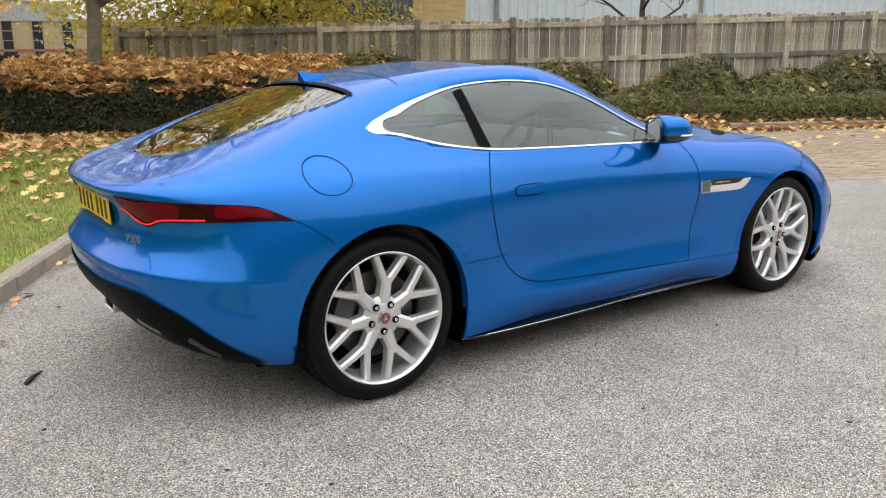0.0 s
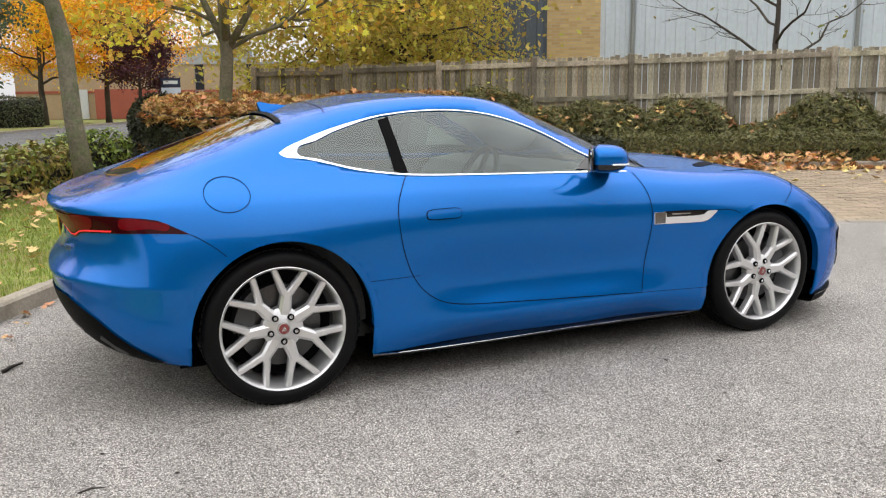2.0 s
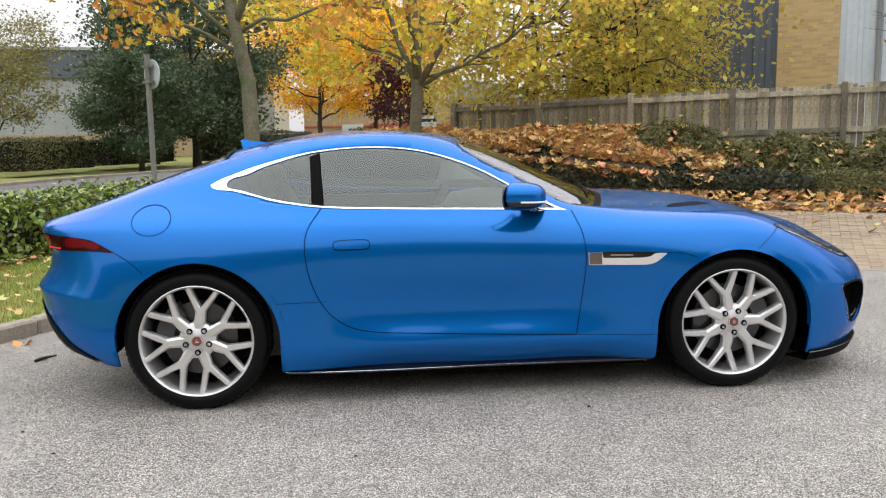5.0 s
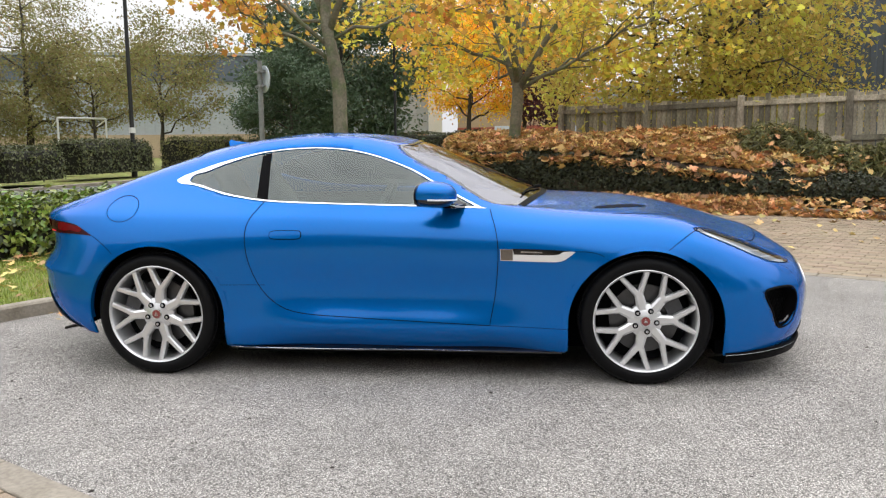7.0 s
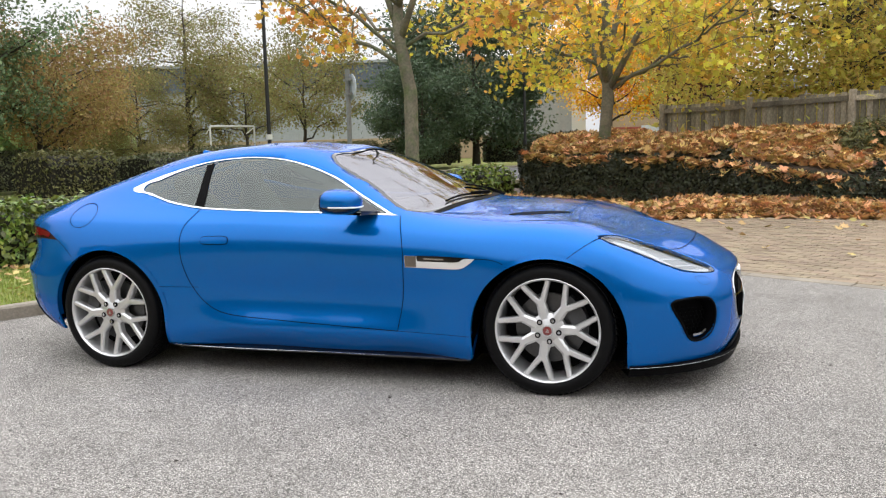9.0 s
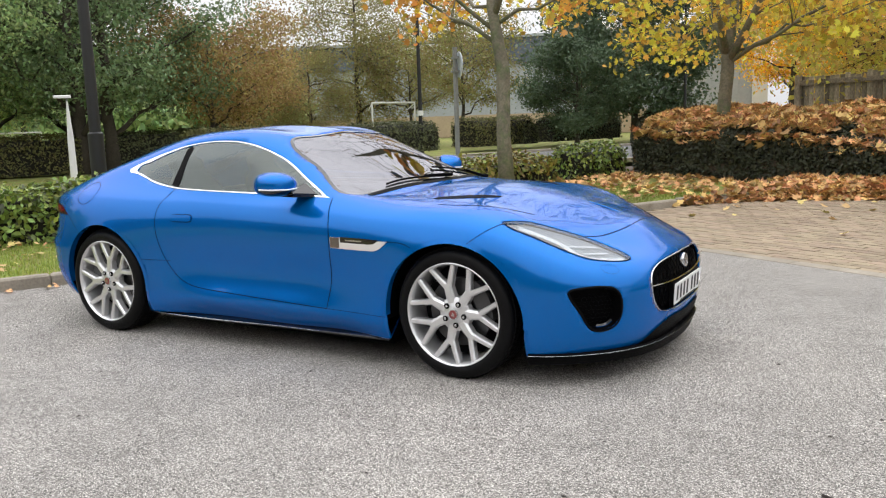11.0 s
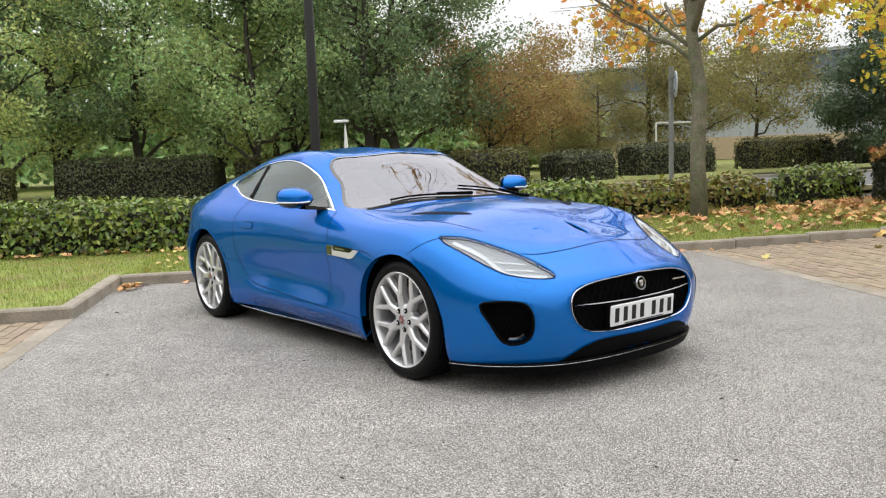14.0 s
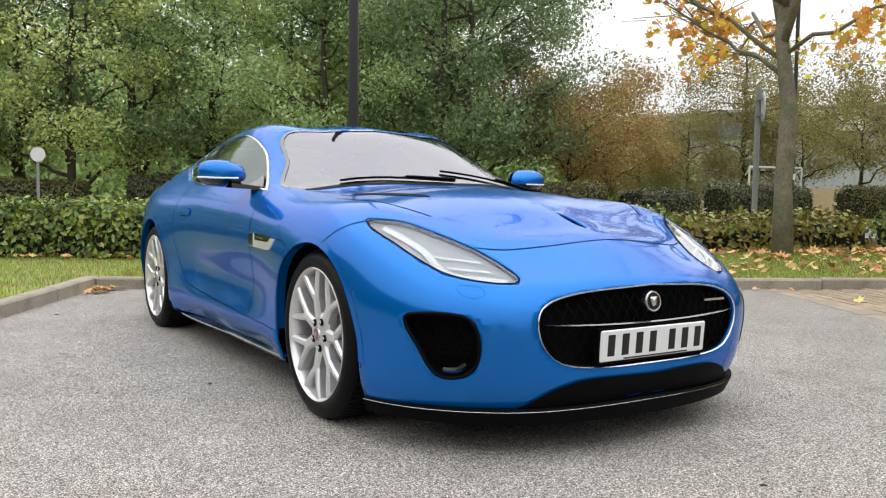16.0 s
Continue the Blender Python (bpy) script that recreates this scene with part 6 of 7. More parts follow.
    smoothed(put("brake_disc", disc, M_STEEL, w, "ventilated steel brake disc"), 40)
    s = Soup()
    lead = (25 if cx > 1 else 150)
    n = 14
    pts_in, pts_out = [], []
    for k in range(n + 1):
        a = radians(lead - 33 + 66 * k / n)
        pts_in.append((.118 * math.cos(a), .118 * math.sin(a)))
        pts_out.append((.200 * math.cos(a), .200 * math.sin(a)))
    v = [m @ Vector((*p, z)) for z in (-.055, -.15) for p in pts_in + pts_out]
    c = 2 * (n + 1)
    f = [(k, k + 1, n + 1 + k + 1, n + 1 + k) for k in range(n)] + [(c + n + 1 + k, c + n + 2 + k, c + k + 1, c + k) for k in range(n)]
    f += [(n + 1 + k, n + 2 + k, c + n + 2 + k, c + n + 1 + k) for k in range(n)] + [(k + 1, k, c + k, c + k + 1) for k in range(n)]
    f += [(0, n + 1, c + n + 1, c), (n, c + n, c + 2 * n + 1, 2 * n + 1)]
    s.add(v, f)
    put("caliper", s, M_CALIPER, w, "dark grey brake caliper")
    # added black disc that stands in for the shade behind the spokes
    put("drum", Soup().lathe([(.0, -.13), (.232, -.13), (.232, -.14)], m, 40), M_SATIN_BLACK, w)
    return w


for cx, half_out, width in ((0.0, .920, .27), (2.622, .907, .24)):
    for side in (-1, 1):
        wheel(cx, half_out, width, side)

# ---- dark underside, wheel-arch liners and the cabin's lower tub ----
s = Soup().box((-.40, -.58, .12), (3.05, .58, .60))
put("underbody", s, M_LINER, car)
put("front_undertray", Soup().box((2.99, -.80, .15), (3.20, .80, .22)), M_LINER, car)
s = Soup()
for side in (-1, 1):
    put("floor_sill", Soup().box((.42, min(side * .56, side * .825), .125), (2.2, max(side * .56, side * .825), .21)), M_LINER, car)
for poly in (ARCH_F, ARCH_R):
    n = len(poly) - 2
    cx = sum(p.x for p in poly[:n]) / n
    for side in (-1, 1):
        s = Soup()
        s.add([(p.x + (p.x - cx) * .02, side * y, p.y + .006) for y in (.58, .905) for p in poly[:n]], [(i, i + 1, n + i + 1, n + i) for i in range(n - 1)])
        put("arch_liner", s, M_LINER, car)
# ---- glazing ----
def pair(name, soup, material, label="", parent=None, smooth=True):
    """The same part on the right and the left flank."""
    out = []
    for s in (soup, mirrored(soup)):
        ob = put(name, s, material, parent or car, label)
        out.append(smoothed(ob, 40) if smooth else ob)
    return out


def pane(name, soup, material, label):
    ob = smoothed(put(name, soup, material, car, label), 60)
    ob.visible_shadow = False
    return ob


def ring_of(outline, view, inset):
    """The outline drawn in by a distance."""
    n = len(outline)
    mid = sum(outline, Vector((0, 0))) / n
    out = []
    for i in range(n):
        d = (outline[(i + 1) % n] - outline[i - 1]).normalized()
        nrm = Vector((-d.y, d.x))
        if nrm.dot(mid - outline[i]) < 0:
            nrm = -nrm
        out.append(outline[i] + nrm * inset)
    return out


pane("windscreen", patch(SCREEN, "top", -.002, .06), M_SCREEN, "clear curved windscreen")
s = strip(ring_of(SCREEN, "top", .006), "top", .020, .001, closed=True)
smoothed(put("screen_seal", s, M_GLOSS_BLACK, car, "black windscreen seal"))
pane("rear_window", patch(REAR_GLASS, "top", -.002, .06), M_REAR_GLASS, "dark tinted sloping rear window")
s = strip(ring_of(REAR_GLASS, "top", .004), "top", .012, .001, closed=True)
smoothed(put("rear_seal", s, M_GLOSS_BLACK, car))
lip_line = [Vector((.108, y)) for y in np.linspace(-.50, .50, 30)]
s = strip(lip_line, "top", .024, .006)
smoothed(put("roof_spoiler_edge", s, M_SATIN_BLACK, car, "satin black roof spoiler edge"))
win_glass = patch(WIN_IN, "side", -.003, .05)
for s in (win_glass, mirrored(win_glass)):
    pane("side_window", s, M_GLASS, "lightly tinted side window")
TRIM_OUT = [q if q.y < p.y else p for p, q in zip(WIN_OUT, ring_of(WIN_OUT, "side", .006))]
pair("window_trim", patch(TRIM_OUT, "side", .0022, .03, holes=[WIN_IN], depth=.0035), M_CHROME, "bright chrome window surround")
pair("window_divider", patch([Vector(p) for p in ((.538, 1.188), (.588, 1.201), (.613, .957), (.553, .968))], "side", .002, .03), M_SATIN_BLACK, "black door pillar")
pair("mirror_sail", patch([Vector(p) for p in ((1.585, .985), (1.70, .926), (1.50, .933))], "side", .002, .03), M_GLOSS_BLACK)

# ---- shut lines ----
DOOR_CUT = rounded([(.603, .952), (.533, .844), (.522, .738), (.553, .585), (.617, .462), (.709, .386), (.832, .352), (1.10, .335), (1.45, .320), (1.823, .304, 1), (1.853, .476), (1.868, .685), (1.855, .80), (1.820, .905)], 8, False)
pair("door_gap", strip(DOOR_CUT, "side", .0042, .0012), M_SHUT, "dark shut line of the door")
for name, line, width in (("rear_wing_gap", [(.375, .509), (.619, .508)], .003), ("rear_bumper_gap", [(-.351, .766), (-.30, .735), (-.25, .698), (-.205, .655)], .004),
                          ("bonnet_side_gap", [(2.885, .803), (2.84, .785), (2.78, .748), (2.725, .708)], .0045), ("wing_gap", [(2.255, .700), (2.33, .698), (2.39, .684), (2.435, .655)], .0045),
                          ("sill_gap", [(1.823, .304), (2.05, .298), (2.22, .293)], .003)):
    pair(name, strip(rounded(line, 6, False), "side", width * .75, .0012), M_SHUT)
FLAP = [Vector((-.192 + .091 * math.cos(a), .909 + .067 * math.sin(a))) for a in (2 * math.pi * k / 48 for k in range(48))]
put("fuel_flap_gap", strip(FLAP, "side", .003, .0012, closed=True), M_SHUT, car, "round fuel flap shut line")
bonnet_line = rounded([(3.19, -.53), (3.25, -.42), (3.300, -.24), (3.318, 0), (3.300, .24), (3.25, .42), (3.19, .53)], 8, False)
put("bonnet_gap", strip(bonnet_line, "top", .0045, .0012), M_SHUT, car, "bonnet shut line")
put("roof_seam", strip([Vector((.335 - .02 * (abs(y) / .5) ** 2, y)) for y in np.linspace(-.53, .53, 24)], "top", .005, .0012), M_SHUT, car)
pair("tailgate_gap", strip(rounded([(-.60, -.20), (-.66, -.24), (-.69, -.30)], 6, False), "top", .005, .0012), M_SHUT)
# bonnet louvres: two sunk slots beside the middle and a crease slot towards each wing
pair("bonnet_louvre", patch(rounded([(2.37, -.62), (2.48, -.50), (2.66, -.40), (2.60, -.50), (2.47, -.60)], 5), "top", .0015, .03), M_SHUT, "dark slot in the bonnet")
pair("bonnet_crease", strip(rounded([(2.46, -.74), (2.60, -.72), (2.75, -.665), (2.93, -.56)], 6, False), "top", .007, .001), M_SHUT)

# ---- door handles, side vents, side skirts ----
HANDLE = rounded([(.656, .775), (.665, .792), (.74, .797), (.815, .794), (.824, .777), (.815, .760), (.74, .757), (.665, .760)], 5)
# dark rim: the handle's gap, with the shade under the handle painted in
pair("handle_gap", patch(ring_of(HANDLE, "side", -.0045), "side", .0012, .02), M_SHUT)
pair("door_handle", patch(HANDLE, "side", .007, .015, depth=.006), M_PAINT, "flush blue door handle")
pair("vent_pocket", patch(rounded([(1.940, .711, 1), (2.10, .709), (2.235, .703, 1), (2.19, .668), (1.945, .668, 1)], 4), "side", .002, .02), M_GLOSS_BLACK, "gloss black wing vent")
pair("vent_trim", patch(rounded([(1.878, .709, 1), (1.945, .709, 1), (1.950, .682, 1), (2.12, .680), (2.175, .684), (2.205, .699), (2.262, .699, 1), (2.235, .676), (2.195, .652), (2.15, .646), (1.881, .650, 1)], 4), "side", .006, .02, depth=.006), M_BRIGHT, "bright wing vent trim")
pair("vent_block", patch([Vector(p) for p in ((1.880, .7085), (1.944, .7085), (1.944, .653), (1.883, .653))], "side", .0078, .02, depth=.002), M_DARK_CHROME, "dark chrome end of the wing vent")
pair("vent_lettering", patch([Vector(p) for p in ((1.985, .699), (2.095, .697), (2.095, .690), (1.985, .692))], "side", .004, .02), M_SATIN_CHROME)
s = Soup()
n = 24
prof = lambda x: 0.012 + 0.028 * max(0.0, 1 - (x - .40) / .5)
line = np.linspace(.405, 2.20, n)
v = []
for x in line:
    bulge = math.sin(math.pi * min(1.0, (x - .405) / 1.0) ** .7) if x < 1.40 else 0.0
    y = -.845 - .012 * max(0, .8 - x)
    v += [(x, y + .02, .180), (x, y - .010, .166), (x, y - .018 - .026 * bulge, .157), (x, y - .018 - .026 * bulge, .149), (x, y + .07, .140)]
s.add(v, [(5 * i + j, 5 * i + j + 1, 5 * (i + 1) + j + 1, 5 * (i + 1) + j) for i in range(n - 1) for j in range(4)])
pair("side_skirt", s, M_GLOSS_BLACK, "gloss black side skirt")
edge = [Vector(v[5 * i + 2]) + Vector((0, -.001, 0)) for i in range(18)]
pair("skirt_edge", Soup().tube(edge, [.0026 - .0018 * i / 17 for i in range(18)], 6), M_SATIN_CHROME, "bright edge of the side skirt")
for poly, name in ((ARCH_F, "front_arch_lip"), (ARCH_R, "rear_arch_lip")):
    lip = poly[1:-3]
    s = Soup()
    out_edge = [lay(p, "side", .002) for p in lip]
    in_edge = [Vector((p.x, p.y + .045, p.z)) for p in out_edge]
    k = len(lip)
    s.add(out_edge + in_edge, [(i, i + 1, k + i + 1, k + i) for i in range(k - 1)])
    pair(name, s, M_PAINT)
    mid_arch = sum(lip, Vector((0, 0))) / len(lip)
    outer = [p + (p - mid_arch).normalized() * .012 for p in lip]
    pair(name.replace("lip", "edge"), strip(outer, "side", .028, .0014), M_PAINT)

# ---- nose: grille, scoops, plate, splitter ----
def sunk(outline, view, deep, shrink=0.0):
    """Walls of an opening that run inward from the outline, closed by a floor."""
    a, b, w = view_axes(view)
    n = len(outline)
    rim = [lay(p, view, -.001) for p in outline]
    low = [p + w * deep for p in (lay(q, view) for q in ring_of(outline, view, shrink))]
    s = Soup().add(rim + low, [(i, (i + 1) % n, n + (i + 1) % n, n + i) for i in range(n)])
    mid = sum(low, Vector()) / n
    return s.add(low + [mid], [(i, (i + 1) % n, n) for i in range(n)])


smoothed(put("grille_recess", sunk(GRILLE, "front", .06), M_SATIN_BLACK, car, "black recessed grille"), 30)
s = strip(GRILLE, "front", .0055, .002, closed=True, height=.004)
smoothed(put("grille_surround", s, M_SATIN_CHROME, car, "chrome grille surround"), 60)
mesh_soup = Soup()
for k in range(-26, 27):
    for slant in (1, -1):
        pts = []
        for z in np.linspace(.315, .585, 12):
            y = .045 * k + slant * (z - .45) * .6
            if inside(Vector((y, z)), ring_of(GRILLE, "front", .01)):
                pts.append(lay((y, z), "front") + Vector((-.028, 0, 0)))
        if len(pts) > 1:
            mesh_soup.tube(pts, .0032, 4)
put("grille_mesh", mesh_soup, M_SATIN_BLACK, car, "satin black grille mesh", kind="stuff")
bar_line = [Vector((y, .468 - .012 * (1 - (y / .48) ** 2))) for y in np.linspace(-.478, .478, 40)]
s = strip(bar_line, "front", .009, -.008, height=.006)
smoothed(put("grille_bar", s, M_DARK_CHROME, car, "dark chrome grille bar"), 60)
m = Matrix.Translation((3.555, 0, .528)) @ pose(0, 0, 0, 0, 82, 0)
s = Soup().lathe([(.0, .004), (.028, .004), (.031, .001)], m, 40)
smoothed(put("nose_badge", s, M_GLOSS_BLACK, car, "round dark badge with a silver emblem"), 40)
s = Soup().lathe([(.030, .001), (.031, .007), (.036, .008), (.039, .004), (.039, -.02), (.030, -.02)], m, 40, closed=True)
smoothed(put("badge_ring", s, M_SATIN_CHROME, car), 40)
s = Soup()
s.add([m @ Vector(p) for p in ((-.016, -.018, .007), (.014, -.010, .008), (.014, .010, .008), (-.016, .018, .007), (-.002, 0, .012), (.018, 0, .005))], [(0, 1, 4), (1, 5, 4), (5, 2, 4), (2, 3, 4), (3, 0, 4)])
put("badge_emblem", s, M_SATIN_CHROME, car)
s = Soup().box((3.557, .27, .515), (3.561, .38, .523))
put("grille_lettering", s, M_SATIN_CHROME, car)

plate = put("front_plate", Soup().chamfer_box((-.26, -.056, 0), (.26, .056, .006), .004), M_PLATE_WHITE, car, "white front number plate")
plate.matrix_basis = Matrix.Translation((3.568, 0, .386)) @ Matrix(((0, 0, 1, 0), (1, 0, 0, 0), (0, 1, 0, 0), (0, 0, 0, 1))) @ pose(0, 0, 0, 4, 0, 0)
put("plate_holder", Soup().box((3.545, -.266, .323), (3.567, .266, .447)), M_SATIN_BLACK, car)


def plate_bars(parent):
    """The plate's writing as plain upright bars."""
    for k in range(7):
        x = -.212 + .067 * k + (.03 if k > 3 else 0)
        ob = put("character_bar", Soup().box((x - .0165, -.036, .006), (x + .0165, .040, .0068)), M_INK, parent)
    put("maker_bar", Soup().box((-.15, -.051, .006), (.17, -.046, .0068)), M_INK, parent)


plate_bars(plate)
mouth = whole_front(rounded([(-.001, .272), (-.30, .276), (-.42, .248), (-.49, .205), (-.53, .180, 1), (-.30, .178), (-.001, .180)], 5, False))
smoothed(put("lower_intake", patch(mouth, "front", .007, .02), M_SATIN_BLACK, car, "black lower intake"))
pair("scoop_recess", sunk(SCOOP, "corner", .075, .012), M_SATIN_BLACK, "black corner air intake")
s = strip(SCOOP, "corner", .012, .001, closed=True, height=.004)
pair("scoop_rim", s, M_SATIN_BLACK)
comb = Soup()
a_, b_, w_ = view_axes("corner")
c_mid = sum(SCOOP, Vector((0, 0))) / len(SCOOP)
inner = ring_of(SCOOP, "corner", .02)
for i in range(-8, 9):
    for j in range(-9, 10):
        c = c_mid + Vector((.024 * (i + .5 * (j % 2)), .0205 * j))
        hexa = [c + Vector((.0125 * math.cos(radians(30 + 60 * k)), .0125 * math.sin(radians(30 + 60 * k)))) for k in range(6)]
        if all(inside(q, inner) for q in hexa):
            p3 = [lay(q, "corner") + w_ * .055 for q in hexa]
            comb.tube(p3 + [p3[0]], .0018, 3, cap=False)
pair("scoop_mesh", comb, M_SATIN_BLACK, "black honeycomb mesh", smooth=False)
fin_line = rounded([flat(Vector(p), "corner") for p in ((3.325, -.745, .306), (3.36, -.71, .310), (3.385, -.69, .330))], 6, False)
pair("scoop_blade", strip(fin_line, "corner", .018, -.014, height=.004), M_DARK_CHROME, "dark chrome blade in the intake")
# splitter: a black lip round the nose with a silver edge
line = [Vector(p) for p in ((3.02, -.872, 0), (3.12, -.835, 0), (3.24, -.765, 0), (3.37, -.645, 0), (3.47, -.49, 0), (3.525, -.28, 0), (3.545, 0, 0))]
line = line + [Vector((p.x, -p.y, 0)) for p in line[-2::-1]]
pts = [Vector((p.x, p.y)) for p in line]
pts = rounded([tuple(p) for p in pts], 5, False)
v, n = [], len(pts)
for i, p in enumerate(pts):
    d = (pts[min(i + 1, n - 1)] - pts[max(i - 1, 0)]).normalized()
    o = Vector((-d.y, d.x))
    o = -o if o.dot(p - Vector((2.6, 0))) < 0 else o
    rise = .012 * max(0.0, 1 - abs(p.y) / .9)
    for off, z in ((-.02, .180), (.014, .172 + rise), (.022, .164 + rise), (.018, .152 + rise), (.0, .118), (-.16, .112)):
        q = p + o * off
        v.append((q.x, q.y, z))
s = Soup().add(v, [(6 * i + j, 6 * i + j + 1, 6 * (i + 1) + j + 1, 6 * (i + 1) + j) for i in range(n - 1) for j in range(5)])
smoothed(put("front_splitter", s, M_SATIN_BLACK, car, "satin black front splitter"), 35)
edge = [Vector(v[6 * i + 2]) for i in range(n)]
smoothed(put("splitter_edge", Soup().tube(edge, .0009, 5), M_SATIN_CHROME, car, "thin silver edge of the splitter"))

# ---- lamps ----
pair("headlamp_gap", strip(LAMP, "lamp", .005, .0010, closed=True), M_SHUT)
for side, s in zip((-1, 1), (patch(LAMP, "lamp", -.022, .03), mirrored(patch(LAMP, "lamp", -.022, .03)))):
    bowl = smoothed(put("headlamp", s, M_LAMP_BOWL, car, "clear headlamp with a white J-shaped light strip"), 50)

    def in_lamp(name, soup, material, label=""):
        return smoothed(put(name, soup if side < 0 else mirrored(soup), material, bowl, label), 50)

    drl = rounded([flat(Vector(p), "lamp") for p in ((2.935, -.765, .785), (3.04, -.727, .745), (3.13, -.702, .705), (3.225, -.695, .650), (3.285, -.665, .629), (3.39, -.525, .615))], 6, False)
    in_lamp("light_strip", strip(drl, "lamp", .024, -.014, height=.007), M_LAMP_WHITE, "white daylight strip")
    for a, b in (((3.163, -.687, .691), (3.258, -.547, .672)), ((3.235, -.672, .655), (3.318, -.545, .643))):
        in_lamp("lamp_fin", strip([flat(Vector(a) + (Vector(b) - Vector(a)) * k / 6, "lamp") for k in range(7)], "lamp", .008, -.013, height=.004), M_LAMP_WHITE)
    lens = in_lamp("lens", patch(LAMP, "lamp", .0005, .03), M_LENS, "clear lens")
    lens.visible_shadow = False
WASHER = laid([(3.326, -.692, .588), (3.352, -.650, .594), (3.380, -.625, .584), (3.398, -.630, .562), (3.368, -.676, .556)], "lamp", 4)
pair("washer_gap", strip(WASHER, "lamp", .0011, .001, closed=True), M_SHUT)

TAIL = rounded([(*flat(Vector(p), "tail"), *((1,) if p[0] in (-.847, -.351) else ())) for p in ((-.847, -.387, .840), (-.829, -.471, .843), (-.737, -.662, .841), (-.582, -.797, .835), (-.477, -.846, .824), (-.424, -.871, .803), (-.351, -.900, .766), (-.448, -.871, .771),
                                                     (-.588, -.802, .772), (-.715, -.650, .766), (-.751, -.592, .757), (-.764, -.558, .742), (-.777, -.520, .739), (-.792, -.479, .752), (-.803, -.455, .772), (-.815, -.420, .780), (-.832, -.390, .806))], 5)
for side, s in zip((-1, 1), (patch(TAIL, "tail", .004, .025, depth=.006), mirrored(patch(TAIL, "tail", .004, .025, depth=.006)))):
    lamp = smoothed(put("tail_lamp", s, M_DARK_LENS, car, "slim dark red tail lamp with a lit strip"), 50)
    red = rounded([flat(Vector(p), "tail") for p in ((-.838, -.40, .833), (-.80, -.53, .834), (-.70, -.685, .830), (-.70, -.675, .785), (-.75, -.60, .775), (-.775, -.53, .757), (-.80, -.475, .778), (-.825, -.41, .80))], 4)
    low = rounded([flat(Vector(p), "tail") for p in ((-.835, -.395, .797), (-.815, -.425, .786), (-.795, -.478, .762), (-.778, -.520, .749), (-.762, -.556, .752), (-.745, -.60, .769), (-.70, -.68, .778), (-.63, -.76, .780))], 5, False)
    mid_red = rounded([flat(Vector(p), "tail") for p in ((-.60, -.785, .828), (-.49, -.838, .818), (-.42, -.870, .792), (-.50, -.848, .790), (-.60, -.790, .790))], 4)
    for name, soup, material in (("red_segment", patch(red, "tail", .0065, .02), M_RED_LENS), ("red_segment", patch(mid_red, "tail", .0065, .02), M_RED_LENS), ("lit_strip", strip(low, "tail", .0065, .0075), M_RED_GLOW)):
        smoothed(put(name, soup if side < 0 else mirrored(soup), material, lamp), 50)

# ---- tail: plate, lettering, valance, exhausts ----
plate = put("rear_plate", Soup().chamfer_box((-.26, -.056, 0), (.26, .056, .006), .004), M_PLATE_YELLOW, car, "yellow rear number plate")
plate.matrix_basis = Matrix.Translation((-.838, 0, .763)) @ Matrix(((0, 0, -1, 0), (-1, 0, 0, 0), (0, 1, 0, 0), (0, 0, 0, 1))) @ pose(0, 0, 0, 2, 0, 0)
plate_bars(plate)
font = bpy.data.curves.new("tail_lettering", "FONT")
font.body, font.size, font.extrude, font.align_x = "P300", .040, .0015, "CENTER"
words = new("tail_lettering_source", font)
dg = bpy.context.evaluated_depsgraph_get()
me = bpy.data.meshes.new_from_object(words.evaluated_get(dg))
bpy.data.objects.remove(words)
me.materials.clear()
me.materials.append(M_SATIN_CHROME)
letters = new("tail_lettering", me)
letters.parent = car
at = lay((.455, .668), "back", .003)
letters.matrix_basis = Matrix.Translation(at) @ pose(0, 0, 0, 90, 0, -90 + 22)
valance = whole_front(rounded([(.001, .488), (.12, .487), (.53, .500), (.66, .462), (.735, .42), (.80, .34), (.825, .285), (.835, .235, 1), (.70, .225), (.40, .235), (.001, .245)], 5, False))
smoothed(put("rear_valance", patch(valance, "back", .006, .02), M_SATIN_BLACK, car, "satin black rear valance"), 40)
ring = lambda x, w, h, z: [(x, -w * .8, z - h), (x, w * .8, z - h), (x, w, z + h), (x, -w, z + h)]
rings = [ring(-.70, .085, .032, .335), ring(-.815, .092, .036, .335), ring(-.822, .088, .032, .335), ring(-.815, .082, .027, .335), ring(-.70, .078, .024, .335)]
tip = Soup().add([p for q in rings for p in q], [(4 * i + j, 4 * i + (j + 1) % 4, 4 * i + 4 + (j + 1) % 4, 4 * i + 4 + j) for i in range(4) for j in range(4)])
put("exhaust_pipe", tip, M_SATIN_CHROME, car, "bright exhaust tip in the dark valance")
pair("valance_blade", strip([flat(Vector(p), "tail") for p in ((-.70, -.70, .34), (-.66, -.74, .30), (-.62, -.77, .27))], "tail", .026, .007, height=.004), M_STEEL)
pair("rear_reflector", strip([flat(Vector(p), "tail") for p in ((-.82, -.46, .37), (-.80, -.52, .355), (-.77, -.58, .34))], "tail", .020, .007, height=.003), M_GLOSS_BLACK)

# ---- roof fin, mirrors, wipers ----
s = Soup()
base = .0
fin = [(.125, 1.195), (.120, 1.215), (.108, 1.250), (.120, 1.257), (.165, 1.247), (.225, 1.238), (.275, 1.235)]
n = len(fin)
for sgn in (-1, 1):
    s.add([(x + .0, sgn * (.016 if i in (2, 3) else .030 - .02 * (i > 4)) * (0.4 if z > 1.235 else 1), z + .022) for i, (x, z) in enumerate(fin)], [tuple(range(n)) if sgn < 0 else tuple(range(n - 1, -1, -1))])
s.f += [(i, (i + 1) % n, n + (i + 1) % n, n + i) for i in range(n)]
